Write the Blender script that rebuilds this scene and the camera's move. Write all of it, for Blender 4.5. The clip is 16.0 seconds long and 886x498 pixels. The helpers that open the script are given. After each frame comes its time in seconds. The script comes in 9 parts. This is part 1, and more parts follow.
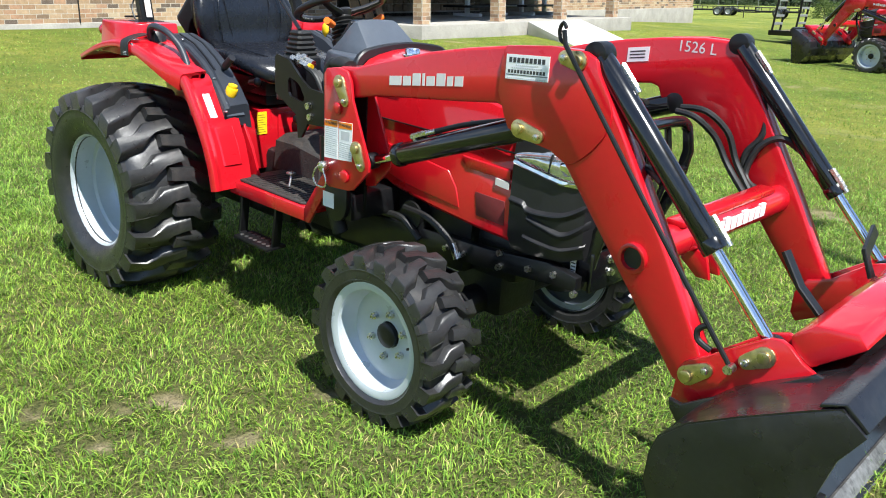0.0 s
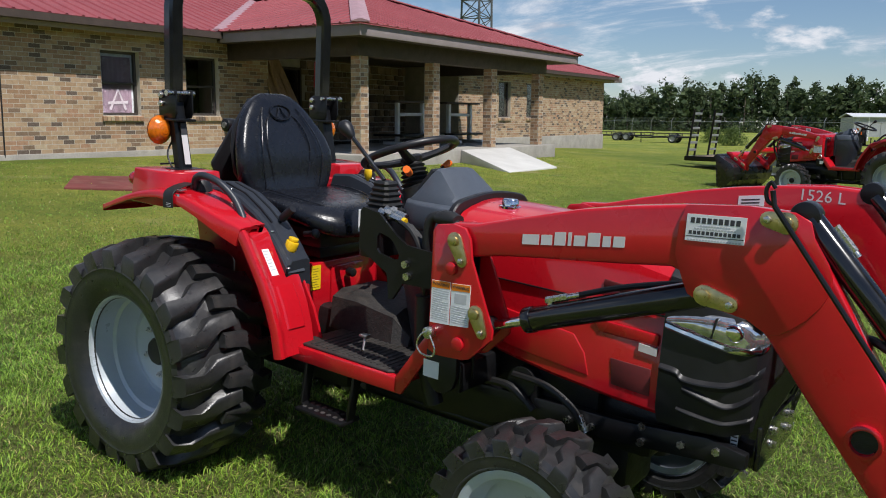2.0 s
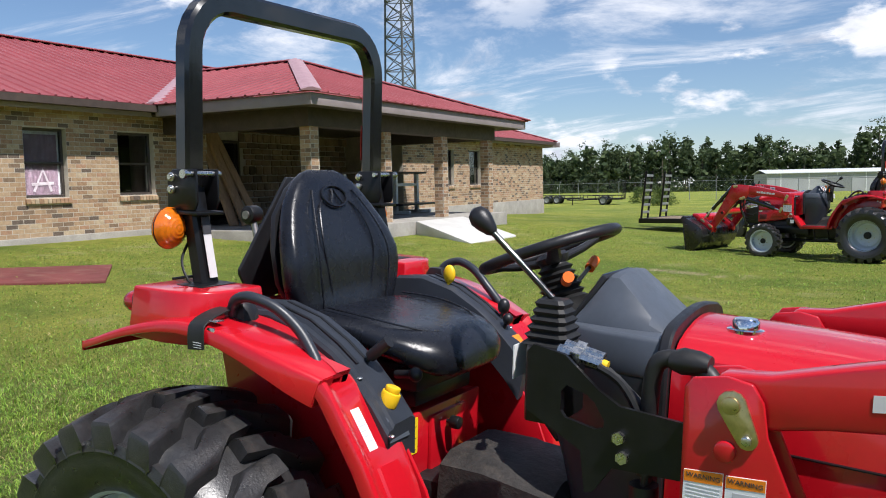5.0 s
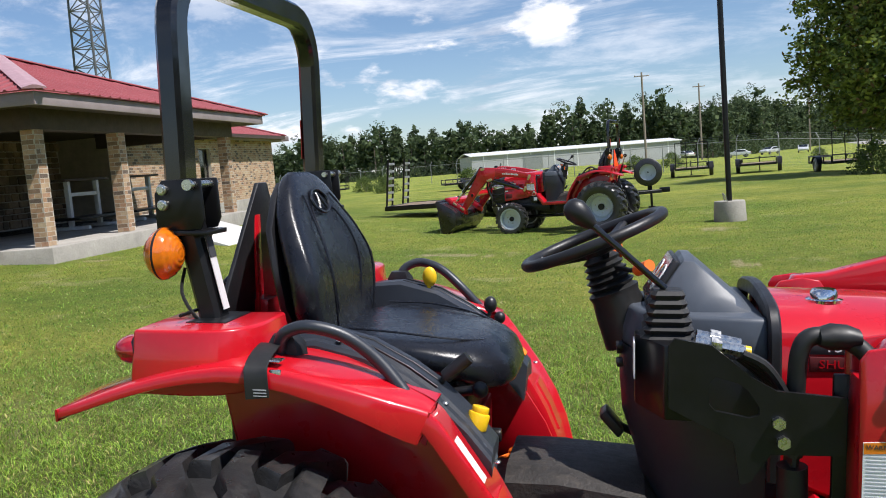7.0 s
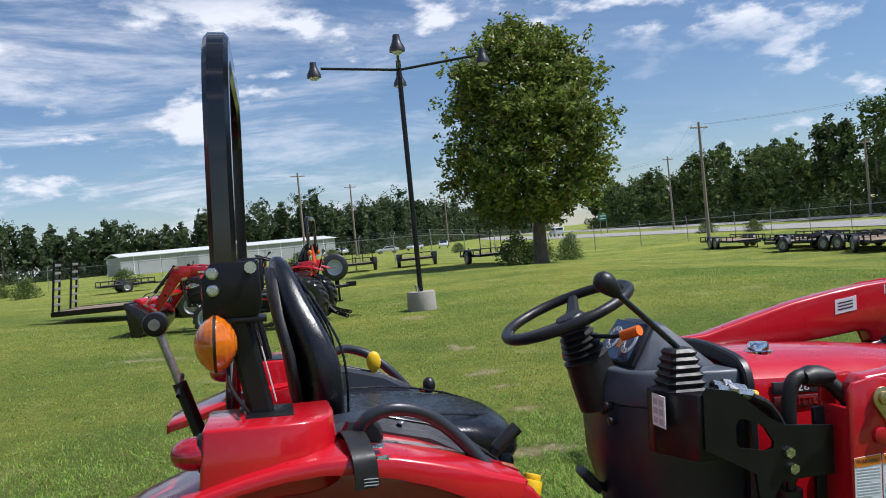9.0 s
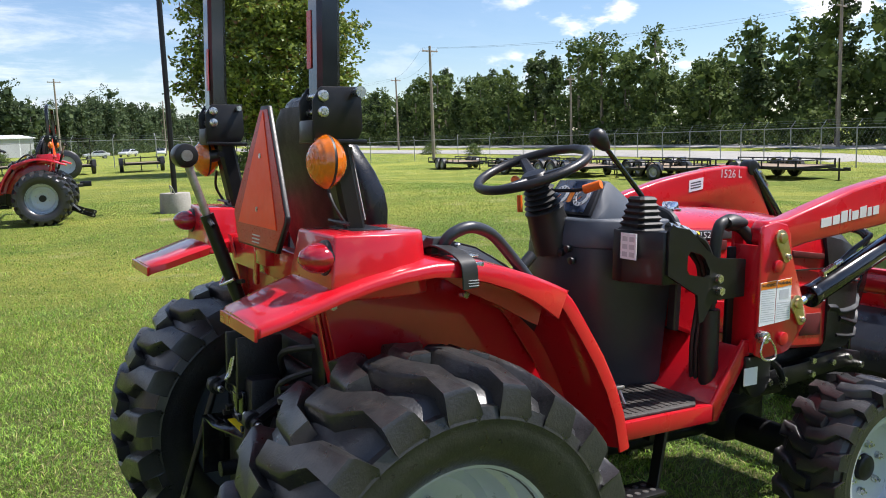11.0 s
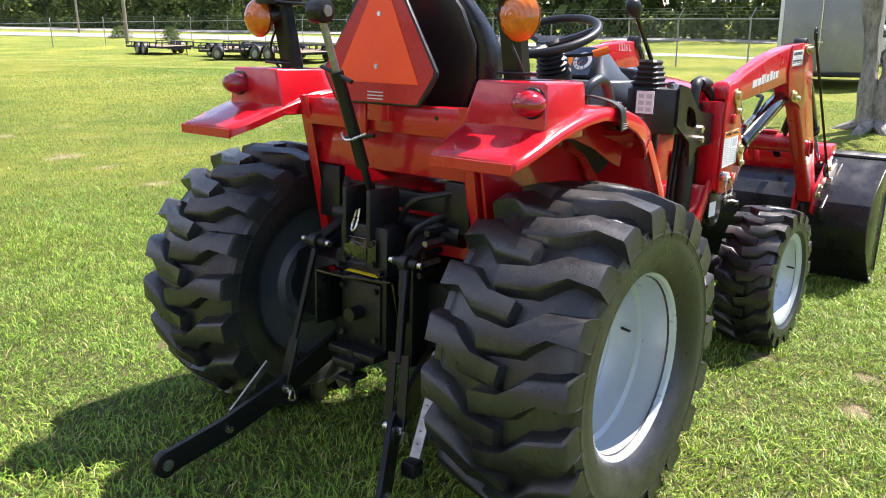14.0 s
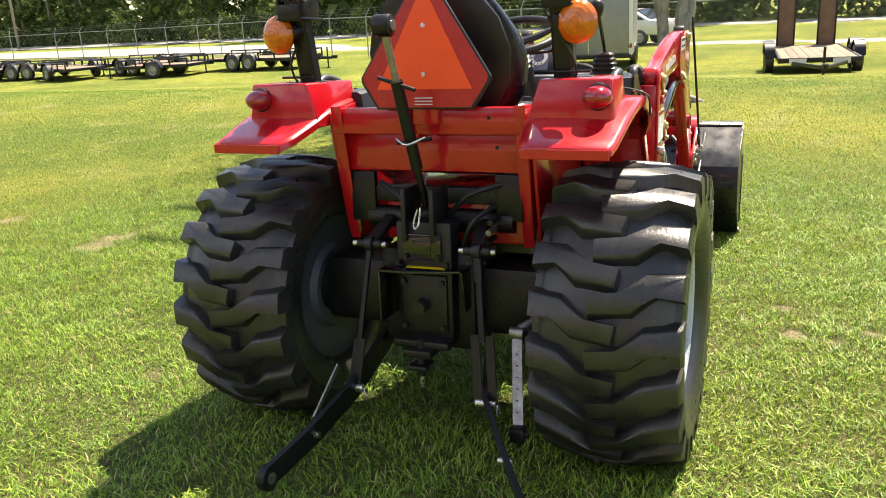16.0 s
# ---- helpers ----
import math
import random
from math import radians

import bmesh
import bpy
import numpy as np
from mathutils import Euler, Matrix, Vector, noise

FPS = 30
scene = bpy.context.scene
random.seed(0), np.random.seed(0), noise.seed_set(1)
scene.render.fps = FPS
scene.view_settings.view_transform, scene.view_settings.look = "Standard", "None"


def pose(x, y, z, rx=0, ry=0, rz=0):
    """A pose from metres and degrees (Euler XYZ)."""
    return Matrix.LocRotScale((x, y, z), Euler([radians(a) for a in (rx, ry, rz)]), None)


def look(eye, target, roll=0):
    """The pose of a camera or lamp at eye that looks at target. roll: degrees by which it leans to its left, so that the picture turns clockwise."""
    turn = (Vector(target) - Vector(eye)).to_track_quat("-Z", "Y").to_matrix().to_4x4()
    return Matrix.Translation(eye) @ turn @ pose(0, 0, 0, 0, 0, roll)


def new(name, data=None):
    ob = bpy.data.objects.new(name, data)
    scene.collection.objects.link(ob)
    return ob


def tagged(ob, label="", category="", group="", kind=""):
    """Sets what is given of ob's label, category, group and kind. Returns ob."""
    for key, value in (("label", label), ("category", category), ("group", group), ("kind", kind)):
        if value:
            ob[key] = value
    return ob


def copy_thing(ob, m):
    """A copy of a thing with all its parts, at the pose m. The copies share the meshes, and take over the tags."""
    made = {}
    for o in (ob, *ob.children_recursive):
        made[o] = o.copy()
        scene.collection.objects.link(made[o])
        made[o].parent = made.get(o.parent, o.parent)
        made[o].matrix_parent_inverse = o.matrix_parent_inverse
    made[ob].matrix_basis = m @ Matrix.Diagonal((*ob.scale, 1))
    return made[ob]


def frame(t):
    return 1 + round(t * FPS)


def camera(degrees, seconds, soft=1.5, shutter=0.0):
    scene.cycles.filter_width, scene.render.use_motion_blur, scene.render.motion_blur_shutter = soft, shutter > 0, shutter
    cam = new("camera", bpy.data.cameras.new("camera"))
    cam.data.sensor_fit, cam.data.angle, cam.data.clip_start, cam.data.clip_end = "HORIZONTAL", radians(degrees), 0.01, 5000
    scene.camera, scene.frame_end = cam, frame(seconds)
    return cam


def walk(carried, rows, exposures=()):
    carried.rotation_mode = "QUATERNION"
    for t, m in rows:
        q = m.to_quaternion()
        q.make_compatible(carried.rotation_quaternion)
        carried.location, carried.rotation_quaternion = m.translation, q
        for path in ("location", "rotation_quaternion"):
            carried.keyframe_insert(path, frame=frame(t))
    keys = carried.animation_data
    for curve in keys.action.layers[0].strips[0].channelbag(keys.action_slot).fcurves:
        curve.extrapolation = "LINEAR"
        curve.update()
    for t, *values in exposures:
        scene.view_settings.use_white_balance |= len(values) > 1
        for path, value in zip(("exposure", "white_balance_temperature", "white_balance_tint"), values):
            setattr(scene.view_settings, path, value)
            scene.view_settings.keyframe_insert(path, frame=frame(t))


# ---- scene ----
cam = camera(56.4, 16.0, soft=1.0)
PATH = [
    (0, (3.519, -2.267, 1.252), (2.217, -0.868, 0.663), 1.0),
    (0.5, (3.318, -2.261, 1.276), (1.998, -0.861, 0.732), 0.3),
    (1, (3.158, -2.283, 1.304), (1.872, -0.818, 0.859), 1.1),
    (1.5, (2.976, -2.41, 1.313), (1.741, -0.879, 0.953), 1.0),
    (2, (2.792, -2.45, 1.314), (1.615, -0.862, 1.011), 0.8),
    (2.5, (2.587, -2.353, 1.337), (1.422, -0.749, 1.075), 0.6),
    (3, (2.406, -2.287, 1.358), (1.262, -0.661, 1.14), 1.5),
    (3.5, (2.194, -2.264, 1.361), (1.103, -0.601, 1.154), 0.7),
    (4, (2.02, -2.195, 1.366), (0.965, -0.51, 1.148), -0.5),
    (4.5, (1.854, -2.036, 1.359), (0.751, -0.379, 1.163), -1.0),
    (5, (1.696, -1.971, 1.357), (0.653, -0.27, 1.215), -1.1),
    (5.2, (1.634, -1.986, 1.353), (0.629, -0.263, 1.212), -1.7),
    (7.3, (0.729, -2.122, 1.421), (0.39, -0.16, 1.237), -4.8),
    (7.5, (0.634, -2.156, 1.43), (0.35, -0.182, 1.272), -4.8),
    (8, (0.456, -2.1, 1.427), (0.477, -0.1, 1.375), -4.6),
    (8.5, (0.252, -2.05, 1.455), (0.487, -0.064, 1.45), -4.8),
    (9, (0.033, -2.132, 1.437), (0.446, -0.175, 1.405), -5.6),
    (9.5, (-0.19, -2.144, 1.435), (0.41, -0.237, 1.375), -5.7),
    (9.7, (-0.252, -2.108, 1.423), (0.413, -0.223, 1.359), -5.4),
    (11.8, (-1.076, -2.059, 1.295), (0.074, -0.47, 0.903), -1.2),
    (12, (-1.135, -2.027, 1.295), (0.041, -0.46, 0.896), -1.4),
    (12.5, (-1.28, -1.973, 1.271), (-0.027, -0.48, 0.823), -1.6),
    (13, (-1.522, -1.904, 1.268), (-0.181, -0.514, 0.746), -1.5),
    (13.5, (-1.671, -1.773, 1.279), (-0.255, -0.471, 0.732), -1.2),
    (14, (-1.751, -1.564, 1.285), (-0.25, -0.364, 0.731), -0.7),
    (14.5, (-1.946, -1.467, 1.276), (-0.383, -0.363, 0.693), -0.5),
    (15, (-2.136, -1.362, 1.294), (-0.512, -0.367, 0.684), -1.1),
    (15.5, (-2.191, -1.15, 1.284), (-0.499, -0.273, 0.676), -2.0),
    (16, (-2.301, -1.009, 1.341), (-0.545, -0.243, 0.768), -3.5),
]
EXPOSURES = ((0.0, 0.98, 6150, 7), (1.0, 0.96, 6150, 8), (1.5, 0.10, 6300, 10), (2.0, -0.04, 6250, 12), (2.5, 0.22, 6200, 14), (3.0, 0.28, 6150, 15), (4.5, 0.38, 6200, 14), (5.0, 0.30, 6200, 13), (7.5, 0.38, 6250, 13), (8.5, 0.08, 6000, 13), (9.0, 0.12, 6000, 13), (9.5, 0.32, 6050, 13), (12.0, 0.86, 6450, 16), (12.5, 0.97, 6500, 17), (13.5, 1.44, 6500, 18), (14.5, 1.42, 6650, 16), (15.0, 1.42, 6950, 15), (16.0, 1.38, 7700, 12))
walk(cam, [(t, look(eye, target, roll)) for t, eye, target, roll in PATH], EXPOSURES)

# ---- world and sun ----
SUN = Vector((0.62, -0.205, 1.0)).normalized()      # towards the sun
sun_elev = math.asin(SUN.z)
sun_az = math.atan2(SUN.x, SUN.y)                      # clockwise from +y

world = bpy.data.worlds.new("sky")
scene.world = world
world.use_nodes = True
wn, wl = world.node_tree.nodes, world.node_tree.links
wn.clear()
w_out = wn.new("ShaderNodeOutputWorld")
w_bg = wn.new("ShaderNodeBackground")
sky = wn.new("ShaderNodeTexSky")
sky.sky_type = "NISHITA"
sky.sun_disc = False
sky.sun_elevation = sun_elev
sky.sun_rotation = sun_az
sky.air_density, sky.dust_density, sky.ozone_density = 1.0, 0.15, 4.5
w_bg.inputs["Strength"].default_value = 0.086
# fair-weather clouds: a thin streaked sheet and heaped puffs
w_tc = wn.new("ShaderNodeTexCoord")
w_sep = wn.new("ShaderNodeSeparateXYZ")
wl.new(w_tc.outputs["Generated"], w_sep.inputs[0])


def w_math(op, a, b=None, clamp=False):
    n = wn.new("ShaderNodeMath")
    n.operation, n.use_clamp = op, clamp
    for k, v in enumerate((a, b)):
        if v is None:
            continue
        if isinstance(v, (int, float)):
            n.inputs[k].default_value = v
        else:
            wl.new(v, n.inputs[k])
    return n.outputs[0]


def w_ramp(v, lo, hi):
    n = wn.new("ShaderNodeMapRange")
    n.interpolation_type = "SMOOTHSTEP"
    n.inputs[1].default_value, n.inputs[2].default_value = lo, hi
    wl.new(v, n.inputs[0])
    return n.outputs[0]


up = w_math("MAXIMUM", w_sep.outputs[2], 0.0)
flat = w_math("DIVIDE", 1.0, w_math("ADD", up, 0.16))
w_comb = wn.new("ShaderNodeCombineXYZ")
wl.new(w_math("MULTIPLY", w_sep.outputs[0], flat), w_comb.inputs[0])
wl.new(w_math("MULTIPLY", w_sep.outputs[1], flat), w_comb.inputs[1])


def w_noise(scale, detail, rough, shift, stretch=(1, 1, 1), distort=0.0):
    m = wn.new("ShaderNodeMapping")
    m.inputs["Location"].default_value = shift
    m.inputs["Scale"].default_value = stretch
    wl.new(w_comb.outputs[0], m.inputs["Vector"])
    n = wn.new("ShaderNodeTexNoise")
    n.inputs["Scale"].default_value = scale
    n.inputs["Detail"].default_value = detail
    n.inputs["Roughness"].default_value = rough
    n.inputs["Distortion"].default_value = distort
    wl.new(m.outputs[0], n.inputs["Vector"])
    return n.outputs[0]


streak = w_ramp(w_noise(0.8, 8, 0.66, (3.1, 1.7, 0.0), (1.0, 1.7, 1.0), 0.6), 0.45, 0.66)
west = w_ramp(w_math("SUBTRACT", w_math("MULTIPLY", w_sep.outputs[1], 0.35), w_sep.outputs[0]), -0.20, 0.75)      # the veil is thicker towards the building
streak = w_math("MULTIPLY", streak, w_math("ADD", w_math("MULTIPLY", west, 1.25), 0.05))
# heaped clouds, less drawn out towards the horizon
heap = w_math("DIVIDE", 1.0, w_math("ADD", up, 0.42))
w_comb2 = wn.new("ShaderNodeCombineXYZ")
wl.new(w_math("MULTIPLY", w_sep.outputs[0], heap), w_comb2.inputs[0])
wl.new(w_math("MULTIPLY", w_sep.outputs[1], heap), w_comb2.inputs[1])
wl.new(w_math("MULTIPLY", w_sep.outputs[2], 2.2), w_comb2.inputs[2])
w_comb = w_comb2
puff = w_ramp(w_noise(5.2, 10, 0.56, (7.3, 2.2, 0.4)), 0.525, 0.645)
patch = w_ramp(w_noise(1.1, 2, 0.5, (1.0, 5.0, 0.0)), 0.44, 0.56)
puffs = w_math("MULTIPLY", puff, w_math("ADD", w_math("MULTIPLY", patch, 0.8), 0.2))
cloud = w_math("MINIMUM", w_math("ADD", w_math("MULTIPLY", streak, 0.72), puffs), 0.97)
shade = w_ramp(w_noise(5.2, 10, 0.56, (7.34, 2.24, 0.22)), 0.52, 0.68)
w_col = wn.new("ShaderNodeMix")
w_col.data_type = "RGBA"
w_col.inputs[6].default_value = (9.8, 9.9, 10.1, 1)
w_col.inputs[7].default_value = (5.6, 6.0, 6.8, 1)
wl.new(shade, w_col.inputs[0])
w_mix = wn.new("ShaderNodeMix")
w_mix.data_type = "RGBA"
wl.new(cloud, w_mix.inputs[0])
wl.new(sky.outputs[0], w_mix.inputs[6])
wl.new(w_col.outputs[2], w_mix.inputs[7])
wl.new(w_mix.outputs[2], w_bg.inputs["Color"])
wl.new(w_bg.outputs[0], w_out.inputs["Surface"])

sun_data = bpy.data.lights.new("sun", "SUN")
sun_data.energy = 5.0
sun_data.angle = radians(0.55)
sun_data.color = (1.0, 0.955, 0.88)
sun_lamp = new("sun", sun_data)
sun_lamp.matrix_world = look(SUN * 60, (0, 0, 0))

# ---- materials ----
MATS = {}


def shader(name, base, rough=0.5, metal=0.0, vary=0.12, scale=6.0, fine=60.0, bump=0.0, bump_scale=200.0,
           coat=0.0, dirt=None, dirt_amount=0.0, rough_vary=0.08, spread=0.0, alpha=1.0, transmission=0.0, emit=0.0, island=False, stretch=None, spec=0.5):
    """A Principled material: base colour varied at two scales, gloss varied, fine relief, blotches of a second colour."""
    if name in MATS:
        return MATS[name]
    m = bpy.data.materials.new(name)
    m.use_nodes = True
    nt = m.node_tree
    n, l = nt.nodes, nt.links
    p = n["Principled BSDF"]
    tc = n.new("ShaderNodeTexCoord")
    vec = tc.outputs["Object"]
    if stretch:
        mp = n.new("ShaderNodeMapping")
        mp.inputs["Scale"].default_value = stretch
        l.new(vec, mp.inputs["Vector"])
        vec = mp.outputs[0]

    def tex(s, detail=4.0, rgh=0.55):
        t = n.new("ShaderNodeTexNoise")
        t.inputs["Scale"].default_value, t.inputs["Detail"].default_value, t.inputs["Roughness"].default_value = s, detail, rgh
        l.new(vec, t.inputs["Vector"])
        return t.outputs[0]

    def remap(v, a, b, c=0.0, d=1.0):
        r = n.new("ShaderNodeMapRange")
        r.inputs[1].default_value, r.inputs[2].default_value, r.inputs[3].default_value, r.inputs[4].default_value = a, b, c, d
        l.new(v, r.inputs[0])
        return r.outputs[0]

    def mult(a, b):
        r = n.new("ShaderNodeMath")
        r.operation = "MULTIPLY"
        l.new(a, r.inputs[0])
        l.new(b, r.inputs[1])
        return r.outputs[0]

    big, small = tex(scale), tex(fine, 3.0)
    value = mult(remap(big, 0.3, 0.7, 1 - vary, 1 + vary), remap(small, 0.3, 0.7, 1 - vary * 0.6, 1 + vary * 0.6))
    if spread:
        src = n.new("ShaderNodeNewGeometry").outputs["Random Per Island"] if island else n.new("ShaderNodeObjectInfo").outputs["Random"]
        value = mult(value, remap(src, 0.0, 1.0, 1 - spread, 1 + spread))
    mix = n.new("ShaderNodeMix")
    mix.data_type, mix.blend_type = "RGBA", "MULTIPLY"
    mix.inputs[0].default_value = 1.0
    mix.inputs[6].default_value = (*base, 1)
    l.new(value, mix.inputs[7])
    col = mix.outputs[2]
    if dirt:
        dm = n.new("ShaderNodeMix")
        dm.data_type = "RGBA"
        l.new(remap(tex(scale * 2.3, 6.0, 0.65), 0.52, 0.72, 0.0, dirt_amount), dm.inputs[0])
        l.new(col, dm.inputs[6])
        dm.inputs[7].default_value = (*dirt, 1)
        col = dm.outputs[2]
    l.new(col, p.inputs["Base Color"])
    l.new(remap(tex(scale * 3.0), 0.3, 0.7, max(0.02, rough - rough_vary), min(1.0, rough + rough_vary)), p.inputs["Roughness"])
    p.inputs["Metallic"].default_value = metal
    p.inputs["Specular IOR Level"].default_value = spec
    p.inputs["Coat Weight"].default_value = coat
    p.inputs["Coat Roughness"].default_value = 0.06
    p.inputs["Transmission Weight"].default_value = transmission
    p.inputs["Alpha"].default_value = alpha
    if emit:
        p.inputs["Emission Color"].default_value = (*base, 1)
        p.inputs["Emission Strength"].default_value = emit
    if bump:
        b = n.new("ShaderNodeBump")
        b.inputs["Strength"].default_value, b.inputs["Distance"].default_value = bump, 0.01
        l.new(tex(bump_scale, 4.0, 0.6), b.inputs["Height"])
        l.new(b.outputs[0], p.inputs["Normal"])
    MATS[name] = m
    return m


RED = shader("red_paint", (0.50, 0.006, 0.014), 0.30, vary=0.05, scale=3, coat=0.85, spec=0.30, rough_vary=0.05, bump=0.02, bump_scale=90)
RED_DARK = shader("red_vent_mesh", (0.12, 0.012, 0.014), 0.6, vary=0.2, scale=20)
BLACK = shader("black_paint", (0.006, 0.006, 0.007), 0.40, vary=0.2, scale=5, coat=0.12, spec=0.35, dirt=(0.045, 0.040, 0.035), dirt_amount=0.08, bump=0.03)
BLACK_GLOSS = shader("black_gloss_paint", (0.006, 0.006, 0.007), 0.18, vary=0.15, scale=5, coat=0.6, rough_vary=0.06)
CAST = shader("black_cast_iron", (0.007, 0.007, 0.008), 0.42, vary=0.25, scale=9, bump=0.22, bump_scale=120, dirt=(0.040, 0.035, 0.028), dirt_amount=0.12)
PLASTIC = shader("black_plastic", (0.012, 0.012, 0.014), 0.42, vary=0.15, scale=8, bump=0.08, bump_scale=500)
GREY = shader("grey_plastic", (0.070, 0.082, 0.102), 0.42, vary=0.08, scale=6, bump=0.06, bump_scale=600)
DKGREY = shader("dark_grey_plastic", (0.024, 0.028, 0.037), 0.40, vary=0.08, scale=6, bump=0.06, bump_scale=600)
VINYL = shader("black_vinyl", (0.009, 0.010, 0.014), 0.27, vary=0.12, scale=7, bump=0.10, bump_scale=420, rough_vary=0.06)
RUBBER = shader("tyre_rubber", (0.021, 0.021, 0.022), 0.34, vary=0.25, scale=8, bump=0.14, bump_scale=150, dirt=(0.10, 0.088, 0.074), dirt_amount=0.24, spec=0.70)
HOSE = shader("black_hose_rubber", (0.012, 0.012, 0.012), 0.5, vary=0.15, scale=20)
MAT_RUBBER = shader("rubber_floor_mat", (0.026, 0.023, 0.021), 0.62, vary=0.35, scale=12, bump=0.3, bump_scale=90, dirt=(0.085, 0.070, 0.055), dirt_amount=0.40)
RIM = shader("silver_rim_paint", (0.52, 0.565, 0.61), 0.34, metal=0.18, vary=0.03, scale=5, coat=0.3, dirt=(0.38, 0.38, 0.37), dirt_amount=0.04)
CHROME = shader("chrome", (0.78, 0.78, 0.80), 0.10, metal=1.0, vary=0.04, scale=12, rough_vary=0.05)
ZINC = shader("zinc_plated_steel", (0.62, 0.61, 0.58), 0.28, metal=1.0, vary=0.12, scale=40)
YZINC = shader("yellow_zinc_steel", (0.60, 0.50, 0.26), 0.34, metal=1.0, vary=0.18, scale=40)
STEEL = shader("worn_steel", (0.33, 0.32, 0.31), 0.42, metal=0.9, vary=0.25, scale=25, dirt=(0.16, 0.08, 0.04), dirt_amount=0.4)
YELLOW = shader("yellow_plastic", (0.80, 0.50, 0.010), 0.4, vary=0.06)
ORANGE = shader("orange_plastic", (0.85, 0.16, 0.012), 0.4, vary=0.06)
AMBER = shader("amber_lens", (0.95, 0.22, 0.006), 0.12, vary=0.12, scale=60, coat=0.7, spec=0.7, transmission=0.35)
LENS_RED = shader("red_lens", (0.30, 0.004, 0.012), 0.10, vary=0.15, scale=60, coat=0.7, spec=0.7)
SMV_ORANGE = shader("fluorescent_orange_sheet", (1.0, 0.085, 0.006), 0.45, vary=0.04)
SMV_RED = shader("red_reflective_sheet", (0.48, 0.020, 0.010), 0.32, vary=0.12, scale=90)
DECAL = shader("white_decal", (0.80, 0.81, 0.82), 0.42, vary=0.03)
DECAL_SILVER = shader("silver_decal", (0.66, 0.64, 0.64), 0.40, vary=0.04)
DECAL_YEL = shader("yellow_decal", (0.85, 0.62, 0.010), 0.42, vary=0.04)
DECAL_ORG = shader("orange_decal", (0.85, 0.24, 0.012), 0.42, vary=0.04)
INK = shader("printed_ink", (0.045, 0.045, 0.05), 0.55, vary=0.08)
INK_OLIVE = shader("dark_ink_on_yellow", (0.30, 0.21, 0.015), 0.55, vary=0.08)
INK_GREY = shader("pale_printed_ink", (0.52, 0.53, 0.55), 0.55, vary=0.08)
LAMP_CLEAR = shader("clear_lamp_lens", (0.60, 0.62, 0.64), 0.09, metal=0.85, vary=0.3, scale=22, coat=1.0)
BLUE_DISPLAY = shader("instrument_panel_face", (0.03, 0.05, 0.10), 0.12, vary=0.3, scale=30, coat=0.8)
BUCKET = shader("worn_black_bucket_steel", (0.010, 0.010, 0.012), 0.30, vary=0.3, scale=4, coat=0.3, dirt=(0.07, 0.066, 0.062), dirt_amount=0.18, bump=0.05, bump_scale=60)
BLADE = shader("bare_scraped_steel", (0.20, 0.20, 0.20), 0.5, metal=0.5, vary=0.35, scale=14, dirt=(0.03, 0.03, 0.03), dirt_amount=0.8)


# ---- mesh helpers ----
def bm_new():
    return bmesh.new()


def join(bm, other):
    me = bpy.data.meshes.new("tmp")
    other.to_mesh(me)
    other.free()
    bm.from_mesh(me)
    bpy.data.meshes.remove(me)
    return bm


def bevelled(bm, width, segs=2, angle=25):
    if width > 0:
        bm.normal_update()
        edges = [e for e in bm.edges if len(e.link_faces) == 2 and e.calc_face_angle(0) > radians(angle)]
        bmesh.ops.bevel(bm, geom=edges, offset=width, segments=segs, profile=0.5, affect="EDGES", clamp_overlap=True)
    return bm


def box(x0, x1, y0, y1, z0, z1, bev=0.004, segs=2):
    bm = bm_new()
    bmesh.ops.create_cube(bm, size=1.0)
    for v in bm.verts:
        v.co = ((x0 + x1) / 2 + v.co.x * (x1 - x0), (y0 + y1) / 2 + v.co.y * (y1 - y0), (z0 + z1) / 2 + v.co.z * (z1 - z0))
    return bevelled(bm, min(bev, abs(x1 - x0) * 0.45, abs(y1 - y0) * 0.45, abs(z1 - z0) * 0.45), segs)


def prism(pts, a, b, axis="y", bev=0.004, segs=2, top=1.0, shift=(0, 0)):
    """The outline pts extruded from a to b along an axis; the outline's two numbers fill the other two axes in order."""
    bm = bm_new()
    cx, cy = sum(p[0] for p in pts) / len(pts), sum(p[1] for p in pts) / len(pts)

    def place(p, h, k, sh):
        u, v = cx + (p[0] - cx) * k + sh[0], cy + (p[1] - cy) * k + sh[1]
        return {"x": (h, u, v), "y": (u, h, v), "z": (u, v, h)}[axis]

    lo = [bm.verts.new(place(p, a, 1.0, (0, 0))) for p in pts]
    hi = [bm.verts.new(place(p, b, top, shift)) for p in pts]
    n = len(pts)
    bm.faces.new(lo[::-1])
    bm.faces.new(hi)
    for k in range(n):
        bm.faces.new((lo[k], lo[(k + 1) % n], hi[(k + 1) % n], hi[k]))
    bmesh.ops.recalc_face_normals(bm, faces=bm.faces)
    return bevelled(bm, bev, segs)


def smooth_path(pts, n=6, closed=False):
    """A Catmull-Rom curve through the points."""
    P = [Vector(p) for p in pts]
    m = len(P)
    out = []
    for k in range(m if closed else m - 1):
        a, b, c, d = (P[(k - 1) % m], P[k], P[(k + 1) % m], P[(k + 2) % m]) if closed else (P[max(k - 1, 0)], P[k], P[k + 1], P[min(k + 2, m - 1)])
        for s in range(n):
            t = s / n
            out.append(0.5 * ((2 * b) + (c - a) * t + (2 * a - 5 * b + 4 * c - d) * t * t + (3 * b - a - 3 * c + d) * t ** 3))
    if not closed:
        out.append(P[-1])
    return out


